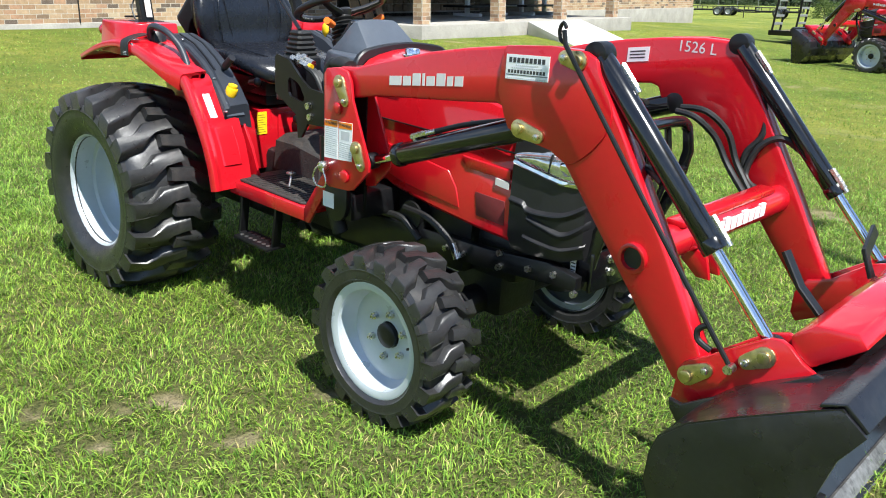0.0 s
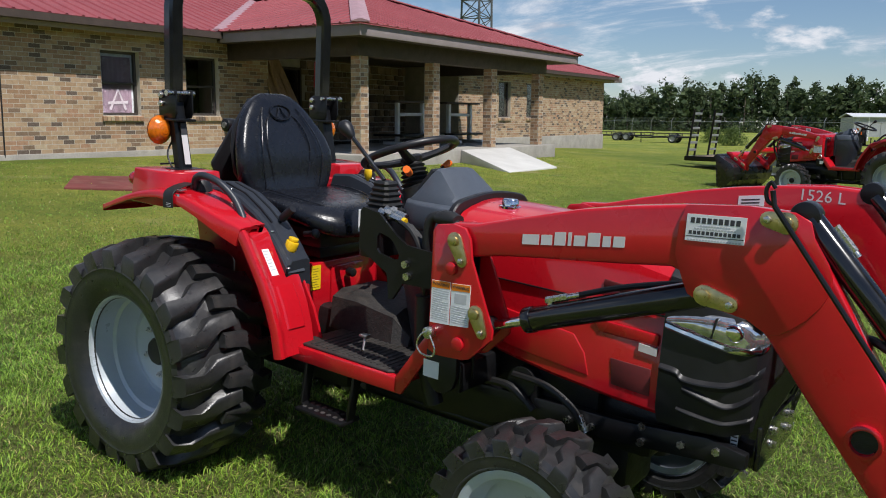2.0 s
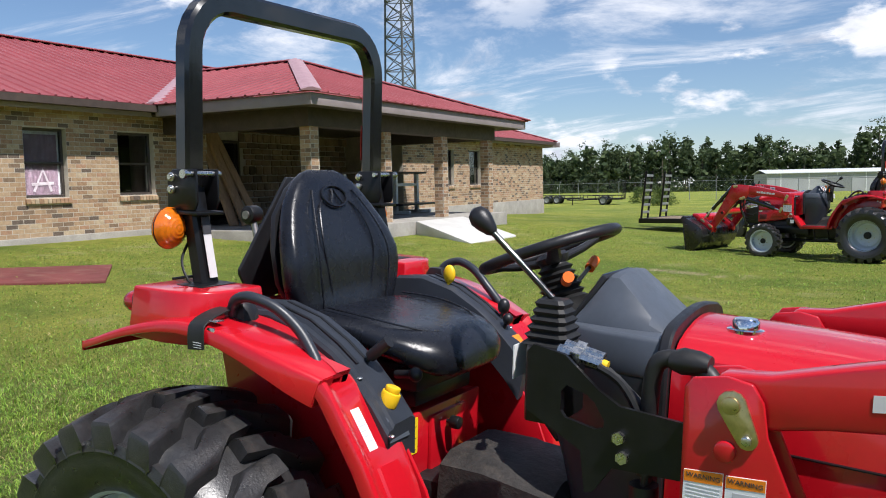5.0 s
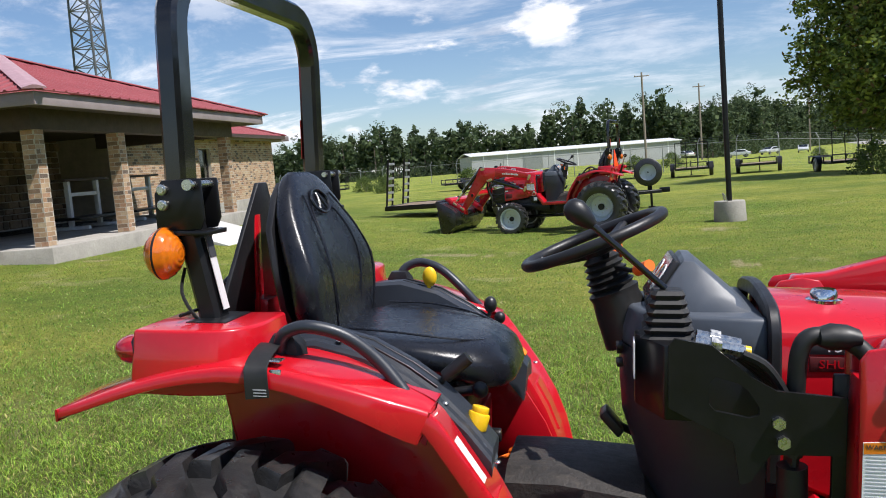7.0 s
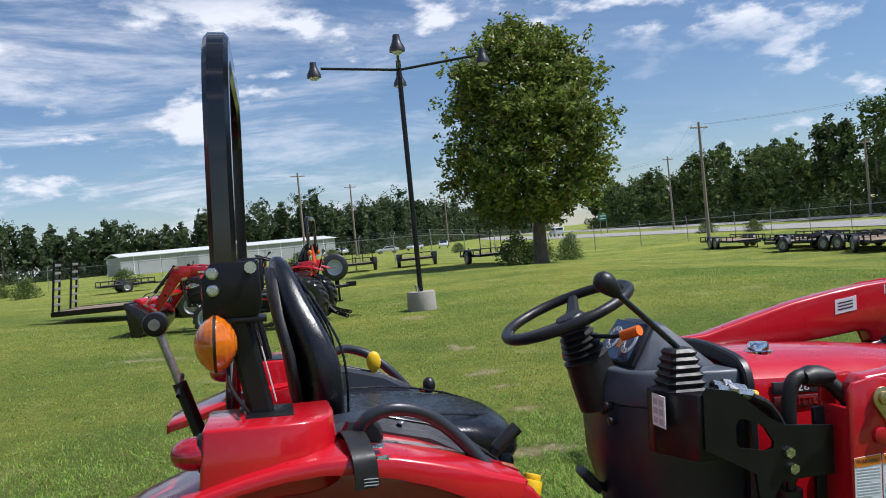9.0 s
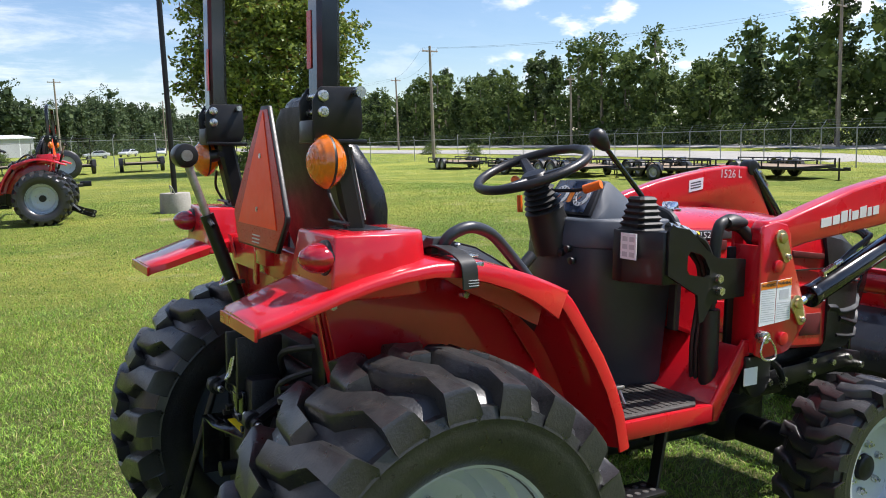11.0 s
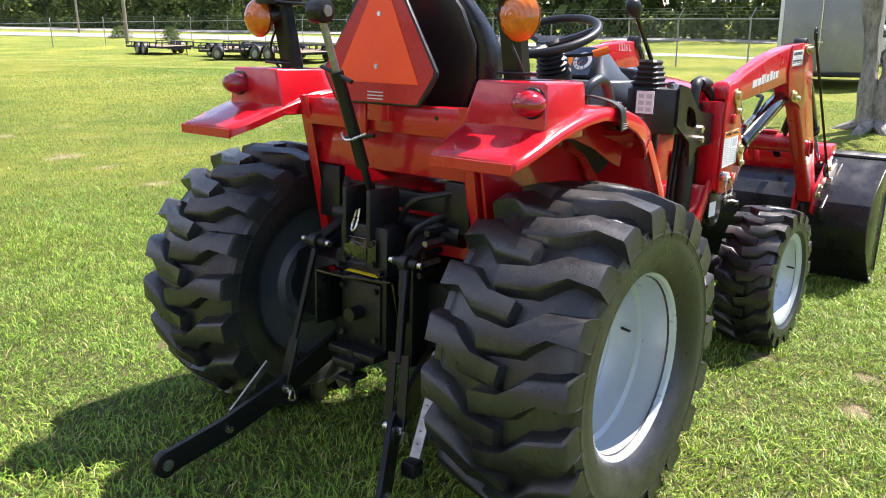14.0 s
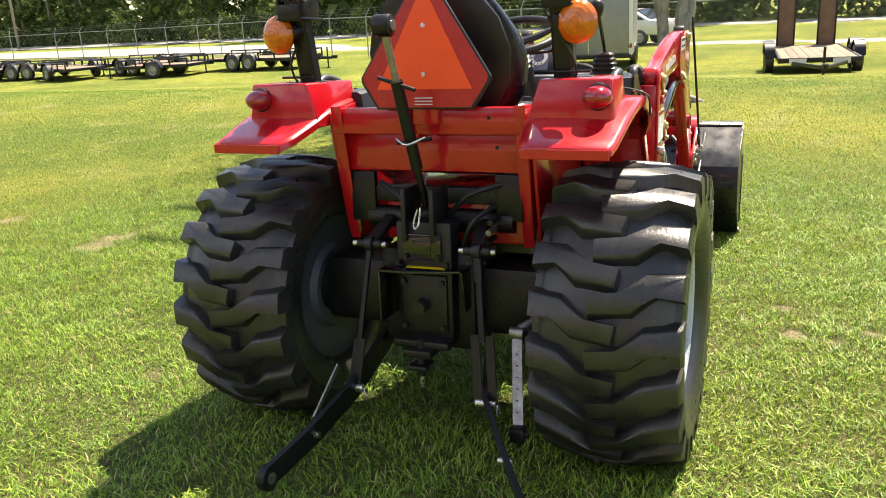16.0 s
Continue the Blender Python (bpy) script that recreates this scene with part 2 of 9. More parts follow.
def sweep(pts, section, closed=False, up=(0, 0, 1), caps=True, scales=None):
    """A section (list of side, up offsets) carried along a path."""
    bm = bm_new()
    P = [Vector(p) for p in pts]
    n = len(P)
    rings = []
    ref = Vector(up)
    for k in range(n):
        if closed:
            d = (P[(k + 1) % n] - P[k - 1]).normalized()
        else:
            d = (P[min(k + 1, n - 1)] - P[max(k - 1, 0)]).normalized()
        side = d.cross(ref)
        if side.length < 1e-4:
            side = d.cross(Vector((1, 0, 0)))
        side.normalize()
        above = side.cross(d).normalized()
        ref = above
        s = scales[k] if scales else 1.0
        rings.append([bm.verts.new(P[k] + side * (u * s) + above * (v * s)) for u, v in section])
    m = len(section)
    for k in range(n if closed else n - 1):
        a, b = rings[k], rings[(k + 1) % n]
        for j in range(m):
            bm.faces.new((a[j], a[(j + 1) % m], b[(j + 1) % m], b[j]))
    if not closed and caps:
        bm.faces.new(rings[0][::-1])
        bm.faces.new(rings[-1])
    bmesh.ops.recalc_face_normals(bm, faces=bm.faces)
    return bm


def ring(r, n=10, squash=1.0):
    return [(r * math.cos(2 * math.pi * k / n), r * squash * math.sin(2 * math.pi * k / n)) for k in range(n)]


def rect(w, h, c=0.2):
    """A rounded rectangle as a section."""
    k = min(w, h) * c
    return [(w / 2 - k, h / 2), (-w / 2 + k, h / 2), (-w / 2, h / 2 - k), (-w / 2, -h / 2 + k), (-w / 2 + k, -h / 2), (w / 2 - k, -h / 2), (w / 2, -h / 2 + k), (w / 2, h / 2 - k)]


def tube(pts, r, n=10, smooth=0, closed=False, scales=None):
    return sweep(smooth_path(pts, smooth, closed) if smooth else pts, ring(r, n), closed, scales=scales)


def rod(p0, p1, r, r1=None, n=16, bev=0.0):
    p0, p1 = Vector(p0), Vector(p1)
    bm = bm_new()
    bmesh.ops.create_cone(bm, cap_ends=True, segments=n, radius1=r, radius2=r if r1 is None else r1, depth=(p1 - p0).length)
    q = (p1 - p0).to_track_quat("Z", "Y").to_matrix().to_4x4()
    if bev:
        bevelled(bm, bev, 2, 50)
    bmesh.ops.transform(bm, matrix=Matrix.Translation((p0 + p1) / 2) @ q, verts=bm.verts)
    return bm


def lathe(profile, center, axis="y", n=40, closed=False, caps=True):
    """A profile of (height, radius) turned about an axis through center."""
    bm = bm_new()
    rings = []
    for h, r in profile:
        row = []
        for k in range(n):
            a = 2 * math.pi * k / n
            u, v = r * math.cos(a), r * math.sin(a)
            off = {"y": (u, h, v), "z": (u, v, h), "x": (h, u, v)}[axis]
            row.append(bm.verts.new(Vector(center) + Vector(off)))
        rings.append(row)
    for k in range(len(rings) - 1 + (1 if closed else 0)):
        a, b = rings[k], rings[(k + 1) % len(rings)]
        for j in range(n):
            bm.faces.new((a[j], a[(j + 1) % n], b[(j + 1) % n], b[j]))
    if not closed and caps:
        for row in (rings[0], rings[-1]):
            bm.faces.new(row)
    bmesh.ops.recalc_face_normals(bm, faces=bm.faces)
    return bm


def ball(c, r, squash=(1, 1, 1), seg=16):
    bm = bm_new()
    bmesh.ops.create_uvsphere(bm, u_segments=seg, v_segments=max(6, seg * 2 // 3), radius=r)
    for v in bm.verts:
        v.co = Vector(c) + Vector((v.co.x * squash[0], v.co.y * squash[1], v.co.z * squash[2]))
    return bm


def loft(rows, closed=True, caps=True):
    """Rings of points joined in order."""
    bm = bm_new()
    rings = [[bm.verts.new(p) for p in row] for row in rows]
    n = len(rings[0])
    for a, b in zip(rings, rings[1:]):
        for j in range(n if closed else n - 1):
            bm.faces.new((a[j], a[(j + 1) % n], b[(j + 1) % n], b[j]))
    if caps:
        bm.faces.new(rings[0][::-1])
        bm.faces.new(rings[-1])
    bmesh.ops.recalc_face_normals(bm, faces=bm.faces)
    return bm


def moved(bm, m):
    bmesh.ops.transform(bm, matrix=m, verts=bm.verts)
    return bm


def all_of(*bms):
    bm = bms[0]
    for b in bms[1:]:
        join(bm, b)
    return bm


def finish(bm, mat, name, angle=38):
    me = bpy.data.meshes.new(name)
    bm.to_mesh(me)
    bm.free()
    me.materials.append(mat)
    me.polygons.foreach_set("use_smooth", [True] * len(me.polygons))
    me.set_sharp_from_angle(angle=radians(angle))
    return me


def part(name, bm, mat, parent=None, label="", angle=38):
    ob = new(name, finish(bm, mat, name, angle))
    ob.parent = parent
    if label:
        tagged(ob, label)
    return ob


def thing(name, label, category, at=None, group="", kind=""):
    ob = new(name)
    ob.empty_display_size = 0.2
    if at is not None:
        ob.matrix_world = at
    return tagged(ob, label, category, group, kind)


def lettering(text, size, matrix, mat, parent, name="lettering", thick=0.0004, label="", wide=1.0):
    """Raised letters in the built-in font, laid in the x-y plane of matrix."""
    cu = bpy.data.curves.new(name, "FONT")
    cu.body, cu.size, cu.extrude, cu.align_x, cu.align_y = text, size, thick, "CENTER", "CENTER"
    cu.resolution_u = 2
    ob = bpy.data.objects.new(name, cu)
    scene.collection.objects.link(ob)
    bpy.context.view_layer.update()
    me = bpy.data.meshes.new_from_object(ob.evaluated_get(bpy.context.evaluated_depsgraph_get()))
    bpy.data.objects.remove(ob)
    me.transform(matrix @ Matrix.Diagonal((wide, 1, 1, 1)))
    me.materials.clear()
    me.materials.append(mat)
    o = new(name, me)
    o.parent = parent
    if label:
        tagged(o, label)
    return o


def fast_mesh(name, co, quads, mat, smooth=False):
    """A mesh from numpy arrays: co (n, 3), quads (m, 3 or 4)."""
    me = bpy.data.meshes.new(name)
    k = quads.shape[1]
    me.vertices.add(len(co))
    me.vertices.foreach_set("co", np.ascontiguousarray(co, dtype=np.float32).ravel())
    me.loops.add(quads.size)
    me.loops.foreach_set("vertex_index", np.ascontiguousarray(quads, dtype=np.int32).ravel())
    me.polygons.add(len(quads))
    me.polygons.foreach_set("loop_start", np.arange(0, quads.size, k, dtype=np.int32))
    me.polygons.foreach_set("loop_total", np.full(len(quads), k, dtype=np.int32))
    me.polygons.foreach_set("use_smooth", np.full(len(quads), smooth, dtype=bool))
    me.update(calc_edges=True)
    me.materials.append(mat)
    return me

# ---- the ground ----
TILT = Matrix(((0.99838, 0.00007, 0.05691, 0), (0.00007, 1.0, -0.0023, 0), (-0.05691, 0.0023, 0.99838, 0), (0, 0, 0, 1)))
# the lawn slopes under the tractor, levels out round it, and rises towards the building


def ground_z(x, y):
    r2 = ((x - 0.8) ** 2 + y ** 2) / 22.0
    w = 1.0 / (1.0 + r2 * r2)
    t = np.clip((-x - 0.5) / 10.5, 0.0, 1.0)
    fade = np.clip((42.0 - y) / 26.0, 0.0, 1.0)
    rise = 0.56 * t * (0.2 + 0.8 * fade)
    q = np.clip((x - 8.0) / 14.0, 0.0, 1.0)
    v = np.clip((y - 18.0) / 30.0, 0.0, 1.0)
    drop = 0.90 * q * q * (3 - 2 * q) + 0.14 * v * v * (3 - 2 * v)
    lump = 0.012 * np.sin(x * 1.7 + 0.6 * y) * np.cos(y * 1.3 - 0.4 * x) * (1 - w)
    return w * (-0.0570 * x + 0.0023 * y) + (1 - w) * (0.04 + rise - drop) + lump


BARE = [(-1.75, 10.0, 0.5, 0.16), (-0.9, 9.9, 0.35, 0.15), (2.32, 8.0, 0.26, 0.30), (2.10, 6.05, 0.20, 0.24), (2.13, 5.33, 0.16, 0.14), (1.16, -1.06, 0.075, 0.08), (1.10, -1.22, 0.06, 0.075), (1.26, -1.36, 0.05, 0.05), (0.97, -1.42, 0.065, 0.06), (1.54, -1.02, 0.07, 0.06), (1.47, -0.65, 0.05, 0.05), (1.70, 3.2, 0.28, 0.10), (1.95, 4.35, 0.22, 0.14),
        (-0.04, 1.25, 0.08, 0.06), (1.60, 3.15, 0.2, 0.1), (2.46, 12.2, 0.3, 0.5), (-6.0, 12.3, 0.7, 0.2), (-7.2, 9.6, 0.4, 0.2), (4.9, 1.6, 0.4, 0.2), (11.0, 26.5, 2.4, 0.35), (5.6, 24.0, 1.2, 0.25), (15.0, 23.0, 2.4, 0.35), (12.6, 32.0, 1.6, 0.5)]


def waves(x, y, scale, seed):
    """A smooth uneven field, about -1 to 1, made of crossing waves."""
    r = np.random.RandomState(seed)
    v = 0.0
    for k in range(7):
        a, f = r.uniform(0, 6.28), scale * (0.6 + 0.35 * k)
        v = v + np.sin((x * math.cos(a) + y * math.sin(a)) * f + r.uniform(0, 6.28) + 1.3 * np.sin((x * math.sin(a) - y * math.cos(a)) * f * 0.7)) / (1 + 0.25 * k)
    return v / 2.6


def bare(x, y):
    """How bare the soil is, 0 to 1: worn spots in the lawn with ragged edges."""
    x, y = np.asarray(x, float), np.asarray(y, float)
    v = np.zeros_like(x)
    ragged = 0.65 * waves(x, y, 16.0, 5) + 0.55 * waves(x, y, 46.0, 6)
    for cx, cy, rx, ry in BARE:
        v = np.maximum(v, np.clip(1.35 - ((x - cx) / rx) ** 2 - ((y - cy) / ry) ** 2 + ragged * (((x - cx) / rx) ** 2 + ((y - cy) / ry) ** 2 < 4.0), 0, 1))
    return v


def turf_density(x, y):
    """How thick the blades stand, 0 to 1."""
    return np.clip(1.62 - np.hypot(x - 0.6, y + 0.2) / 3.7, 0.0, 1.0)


def axis_steps(near, far, fine, grow):
    v, s = [0.0], fine
    while v[-1] < far:
        v.append(v[-1] + s)
        if v[-1] > near:
            s *= grow
    return np.array(v)


half = axis_steps(3.0, 900.0, 0.075, 1.062)
line = np.concatenate([-half[:0:-1], half])
gx, gy = np.meshgrid(line, line, indexing="ij")
gco = np.stack([gx, gy, ground_z(gx, gy)], -1).reshape(-1, 3)
k = len(line)
idx = np.arange(k * k).reshape(k, k)
quads = np.stack([idx[:-1, :-1], idx[1:, :-1], idx[1:, 1:], idx[:-1, 1:]], -1).reshape(-1, 4)


def lawn_material():
    m = bpy.data.materials.new("lawn")
    m.use_nodes = True
    n, l = m.node_tree.nodes, m.node_tree.links
    p = n["Principled BSDF"]
    tc = n.new("ShaderNodeTexCoord")

    def tex(s, d=5.0, r=0.6):
        t = n.new("ShaderNodeTexNoise")
        t.inputs["Scale"].default_value, t.inputs["Detail"].default_value, t.inputs["Roughness"].default_value = s, d, r
        l.new(tc.outputs["Object"], t.inputs["Vector"])
        return t.outputs[0]

    def rng(v, a, b, c=0.0, d=1.0):
        t = n.new("ShaderNodeMapRange")
        t.inputs[1].default_value, t.inputs[2].default_value, t.inputs[3].default_value, t.inputs[4].default_value = a, b, c, d
        l.new(v, t.inputs[0])
        return t.outputs[0]

    def mix(f, a, b):
        t = n.new("ShaderNodeMix")
        t.data_type = "RGBA"
        l.new(f, t.inputs[0])
        for q, v in ((6, a), (7, b)):
            if isinstance(v, tuple):
                t.inputs[q].default_value = (*v, 1)
            else:
                l.new(v, t.inputs[q])
        return t.outputs[2]

    green = mix(rng(tex(0.22, 8.0, 0.68), 0.40, 0.60), (0.178, 0.232, 0.040), (0.385, 0.380, 0.072))
    green = mix(rng(tex(2.6, 8.0, 0.7), 0.45, 0.72, 0.0, 0.6), green, (0.075, 0.155, 0.020))
    green = mix(rng(tex(38.0, 3.0), 0.40, 0.72, 0.0, 0.7), green, (0.095, 0.145, 0.024))
    dry = mix(rng(tex(9.0), 0.3, 0.7), (0.34, 0.33, 0.13), (0.44, 0.40, 0.21))
    green = mix(rng(tex(0.9, 7.0, 0.62), 0.58, 0.70, 0.0, 0.6), green, dry)
    soil = mix(rng(tex(14.0, 6.0), 0.3, 0.7), (0.36, 0.285, 0.16), (0.52, 0.43, 0.27))
    at = n.new("ShaderNodeAttribute")
    at.attribute_name = "bare"
    add = n.new("ShaderNodeMath")
    add.operation = "ADD"
    l.new(at.outputs["Fac"], add.inputs[0])
    l.new(rng(tex(6.0, 6.0, 0.7), 0.2, 0.8, -0.45, 0.45), add.inputs[1])
    turf = n.new("ShaderNodeAttribute")
    turf.attribute_name = "turf"
    # thatch under the blades: the shade in their gaps is put into its colour
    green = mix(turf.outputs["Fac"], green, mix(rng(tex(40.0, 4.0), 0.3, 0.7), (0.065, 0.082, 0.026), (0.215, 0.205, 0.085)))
    l.new(mix(rng(add.outputs[0], 0.45, 1.25), green, soil), p.inputs["Base Color"])
    p.inputs["Roughness"].default_value = 0.9
    p.inputs["Specular IOR Level"].default_value = 0.15
    b = n.new("ShaderNodeBump")
    b.inputs["Strength"].default_value, b.inputs["Distance"].default_value = 1.0, 0.06
    l.new(tex(55.0, 4.0, 0.7), b.inputs["Height"])
    l.new(b.outputs[0], p.inputs["Normal"])
    return m


LAWN = lawn_material()
ground = new("ground", fast_mesh("ground", gco, quads, LAWN, True))
soil_map = ground.data.attributes.new("bare", "FLOAT", "POINT")
soil_map.data.foreach_set("value", bare(gco[:, 0], gco[:, 1]).astype(np.float32))
turf_shade_map = ground.data.attributes.new("turf", "FLOAT", "POINT")      # thatch where the blades stand, darkened with the shade between them
turf_shade_map.data.foreach_set("value", (0.9 * turf_density(gco[:, 0], gco[:, 1])).astype(np.float32))
tagged(ground, "mown green lawn with dry and bare patches", "lawn", kind="structure")

# ---- the brick building ----
def brick_material(name, island):
    """Fired brick: each one a tone of its own, sandy grain, soot and lime."""
    m = shader(name, (0.9, 0.9, 0.9), 0.85, vary=0.16, scale=14, fine=90, bump=0.22, bump_scale=160, dirt=(0.38, 0.33, 0.28), dirt_amount=0.25, spec=0.2)
    n, l = m.node_tree.nodes, m.node_tree.links
    src = n.new("ShaderNodeNewGeometry").outputs["Random Per Island"] if island else n.new("ShaderNodeObjectInfo").outputs["Random"]
    ramp = n.new("ShaderNodeValToRGB")
    ramp.color_ramp.interpolation = "CONSTANT"
    tones = ((0.0, (0.375, 0.255, 0.155)), (0.24, (0.425, 0.300, 0.190)), (0.44, (0.325, 0.203, 0.122)), (0.60, (0.215, 0.147, 0.098)), (0.72, (0.380, 0.228, 0.142)), (0.84, (0.135, 0.102, 0.080)), (0.93, (0.450, 0.352, 0.238)))
    els = ramp.color_ramp.elements
    els[0].position, els[0].color = 0.0, (*tones[0][1], 1)
    els[1].position, els[1].color = tones[1][0], (*tones[1][1], 1)
    for pos, c in tones[2:]:
        e = els.new(pos)
        e.color = (*c, 1)
    l.new(src, ramp.inputs[0])
    for k in n:
        if k.type == "MIX" and k.blend_type == "MULTIPLY":
            l.new(ramp.outputs[0], k.inputs[6])
    return m


BRICK = brick_material("fired_brick", True)
BRICK_ONE = brick_material("fired_brick_single", False)
MORTAR = shader("mortar", (0.47, 0.42, 0.35), 0.9, vary=0.15, scale=5, bump=0.4, bump_scale=160)
CONCRETE = shader("weathered_concrete", (0.33, 0.31, 0.275), 0.85, vary=0.16, scale=2.5, fine=40, bump=0.25, bump_scale=70, dirt=(0.24, 0.22, 0.19), dirt_amount=0.45)
ROOF_RED = shader("red_roof_sheet", (0.27, 0.058, 0.066), 0.55, vary=0.10, scale=0.8, fine=20, metal=0.1, bump=0.03, bump_scale=30, dirt=(0.38, 0.13, 0.13), dirt_amount=0.3)
ROOF_CAP = shader("faded_ridge_cap", (0.38, 0.225, 0.25), 0.45, vary=0.08, scale=3, metal=0.1)
FASCIA = shader("mauve_grey_fascia", (0.27, 0.225, 0.225), 0.65, vary=0.10, scale=3, bump=0.08)
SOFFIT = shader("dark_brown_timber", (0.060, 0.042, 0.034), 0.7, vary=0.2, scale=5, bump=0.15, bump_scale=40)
UNLIT_ROOM = shader("unlit_interior_shade", (0.045, 0.040, 0.036), 0.9, vary=0.2, scale=3)
FRAME_DK = shader("bronze_window_frame", (0.055, 0.045, 0.040), 0.5, vary=0.12, scale=8)
FRAME_WH = shader("white_painted_steel", (0.66, 0.67, 0.68), 0.5, vary=0.06, scale=6, dirt=(0.4, 0.36, 0.3), dirt_amount=0.25)
TIMBER = shader("weathered_plank", (0.30, 0.185, 0.105), 0.75, vary=0.22, scale=3, fine=40, spread=0.25, stretch=(6, 6, 0.7), bump=0.25, bump_scale=30)
STONE = shader("rubble_stone", (0.26, 0.18, 0.12), 0.85, vary=0.3, scale=3.5, fine=30, spread=0.45, bump=0.35, bump_scale=18)
CLOTH_W = shader("white_curtain", (0.80, 0.77, 0.79), 0.85, vary=0.10, scale=5, bump=0.2, bump_scale=25)
CLOTH_C = shader("crimson_cloth", (0.36, 0.235, 0.29), 0.85, vary=0.2, scale=4, dirt=(0.50, 0.41, 0.46), dirt_amount=0.7, bump=0.2, bump_scale=25)
CLOTH_M = shader("faded_cloth_mark", (0.60, 0.53, 0.56), 0.85, vary=0.15, scale=9)
PLATE_RUST = shader("red_oxide_sheet", (0.16, 0.040, 0.034), 0.7, vary=0.2, scale=2, dirt=(0.25, 0.17, 0.11), dirt_amount=0.45)


def glass_material(name, tint=(0.75, 0.80, 0.82)):
    m = bpy.data.materials.new(name)
    m.use_nodes = True
    p = m.node_tree.nodes["Principled BSDF"]
    p.inputs["Base Color"].default_value = (*tint, 1)
    p.inputs["Roughness"].default_value = 0.03
    p.inputs["Transmission Weight"].default_value = 1.0
    p.inputs["IOR"].default_value = 1.45
    return m


GLASS = glass_material("window_glass")
BLD = Matrix.Translation((-11.2, 6.1, 0)) @ Matrix.Rotation(radians(3.38), 4, "Z") @ Matrix.Rotation(radians(0.55), 4, "X")
building = thing("brick_building", "long tan brick building with red metal roof and pillared porch", "building", BLD)
WZ0, WZ1 = 0.70, 2.92
OPEN_L = [(-4.5, -3.7, 1.36, 2.52), (-0.05, 0.76, 1.36, 2.52), (1.84, 2.68, 1.36, 2.52)]
OPEN_R = [(14.45, 15.25, 1.36, 2.52), (16.40, 17.25, 1.36, 2.52)]


def wall_boxes(y0, y1, openings, x0=-0.24, x1=0.0):
    """A wall facing +x with holes left for the openings."""
    bits, y = [], y0
    for a, b, lo, hi in openings:
        bits += [box(x0, x1, y, a, WZ0, WZ1, 0), box(x0, x1, a, b, WZ0, lo, 0), box(x0, x1, a, b, hi, WZ1, 0)]
        y = b
    bits.append(box(x0, x1, y, y1, WZ0, WZ1, 0))
    return all_of(*bits)


wall_left = part("brick_wall", wall_boxes(-14.0, 4.1, OPEN_L), MORTAR, building, "tan and brown brick wall")
wall_right = part("brick_wall", wall_boxes(12.0, 23.2, OPEN_R), MORTAR, building, "tan and brown brick wall")
wall_far = part("end_wall", box(-10.0, -0.242, 22.96, 23.2, WZ0, WZ1, 0), MORTAR, building)
part("end_wall", box(-10.0, -0.242, -14.0, -13.76, WZ0, WZ1, 0), MORTAR, building)
part("back_wall", box(-10.24, -10.0, -14.0, 23.2, 0.0, WZ1, 0), MORTAR, building)
# added room floor and partition: the unlit interior is put into their dark colour
part("room_floor", box(-10.0, -0.25, -13.7, 22.9, 0.55, 0.66, 0), UNLIT_ROOM, building)
part("room_partition", box(-3.0, -2.9, -13.7, 22.9, 0.662, WZ1, 0), UNLIT_ROOM, building)
for a, b, lo, hi in [(-14.03, 4.12, 0.1, 0.70), (11.98, 23.23, -0.3, 0.70)]:
    part("plinth", box(-0.26, 0.03, a, b, lo, hi, 0.012), CONCRETE, building, "stained concrete plinth")
part("plinth", box(-10.0, -0.262, 22.97, 23.23, -0.3, 0.70, 0.012), CONCRETE, building)

# recess behind the porch: rubble stone, a dark doorway
recess = part("porch_wall", all_of(box(-2.24, -2.0, 4.1, 6.0, 0.66, WZ1, 0), box(-2.24, -2.0, 7.2, 12.0, 0.66, WZ1, 0), box(-2.24, -2.0, 6.0, 7.2, 2.55, WZ1, 0),
                                   box(-2.0, -0.002, 3.86, 4.098, 0.66, WZ1, 0), box(-2.0, -0.242, 12.002, 12.24, 0.66, WZ1, 0)), MORTAR, building, "rubble stone wall in the porch's shade")
rng = random.Random(5)
z = 0.70
while z < 2.85:
    h = rng.uniform(0.13, 0.26)
    y = 4.12
    while y < 11.9:
        w = rng.uniform(0.18, 0.46)
        if not (y + w > 5.98 and y < 7.22):
            part("rubble_stone", box(-2.01, -1.965 + rng.uniform(-0.012, 0.015), y, y + w - 0.02, z, min(z + h - 0.02, 2.9), 0.02, 1), STONE, recess)
        y += w
    z += h
part("door_frame", all_of(box(-2.26, -1.94, 5.93, 6.0, 0.66, 2.62, 0.006), box(-2.26, -1.94, 7.2, 7.27, 0.66, 2.62, 0.006), box(-2.26, -1.94, 6.0, 7.2, 2.55, 2.62, 0.006)), SOFFIT, building)
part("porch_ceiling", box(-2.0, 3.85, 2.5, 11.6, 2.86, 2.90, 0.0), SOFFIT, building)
part("porch_slab", box(-2.0, 3.72, 2.75, 11.0, 0.0, 0.66, 0.015), CONCRETE, building, "pale concrete porch slab")
ramp = prism([(3.6, 0.655), (3.76, 0.655), (5.50, 0.30), (5.50, 0.05), (3.6, 0.05)], 5.20, 7.40, "y", 0.008)
for v in ramp.verts:
    v.co.y += 1.1 * (1 - min(max((v.co.x - 3.6) / 1.9, 0), 1))
part("access_ramp", ramp, shader("pale_new_concrete", (0.54, 0.53, 0.50), 0.8, vary=0.08, scale=2, bump=0.12, bump_scale=60), building, "white concrete ramp up to the porch")


def eave(name, pts, w, h, mat):
    return part(name, sweep(pts, rect(w, h, 0.05), up=(0, 0, 1)), mat, building)


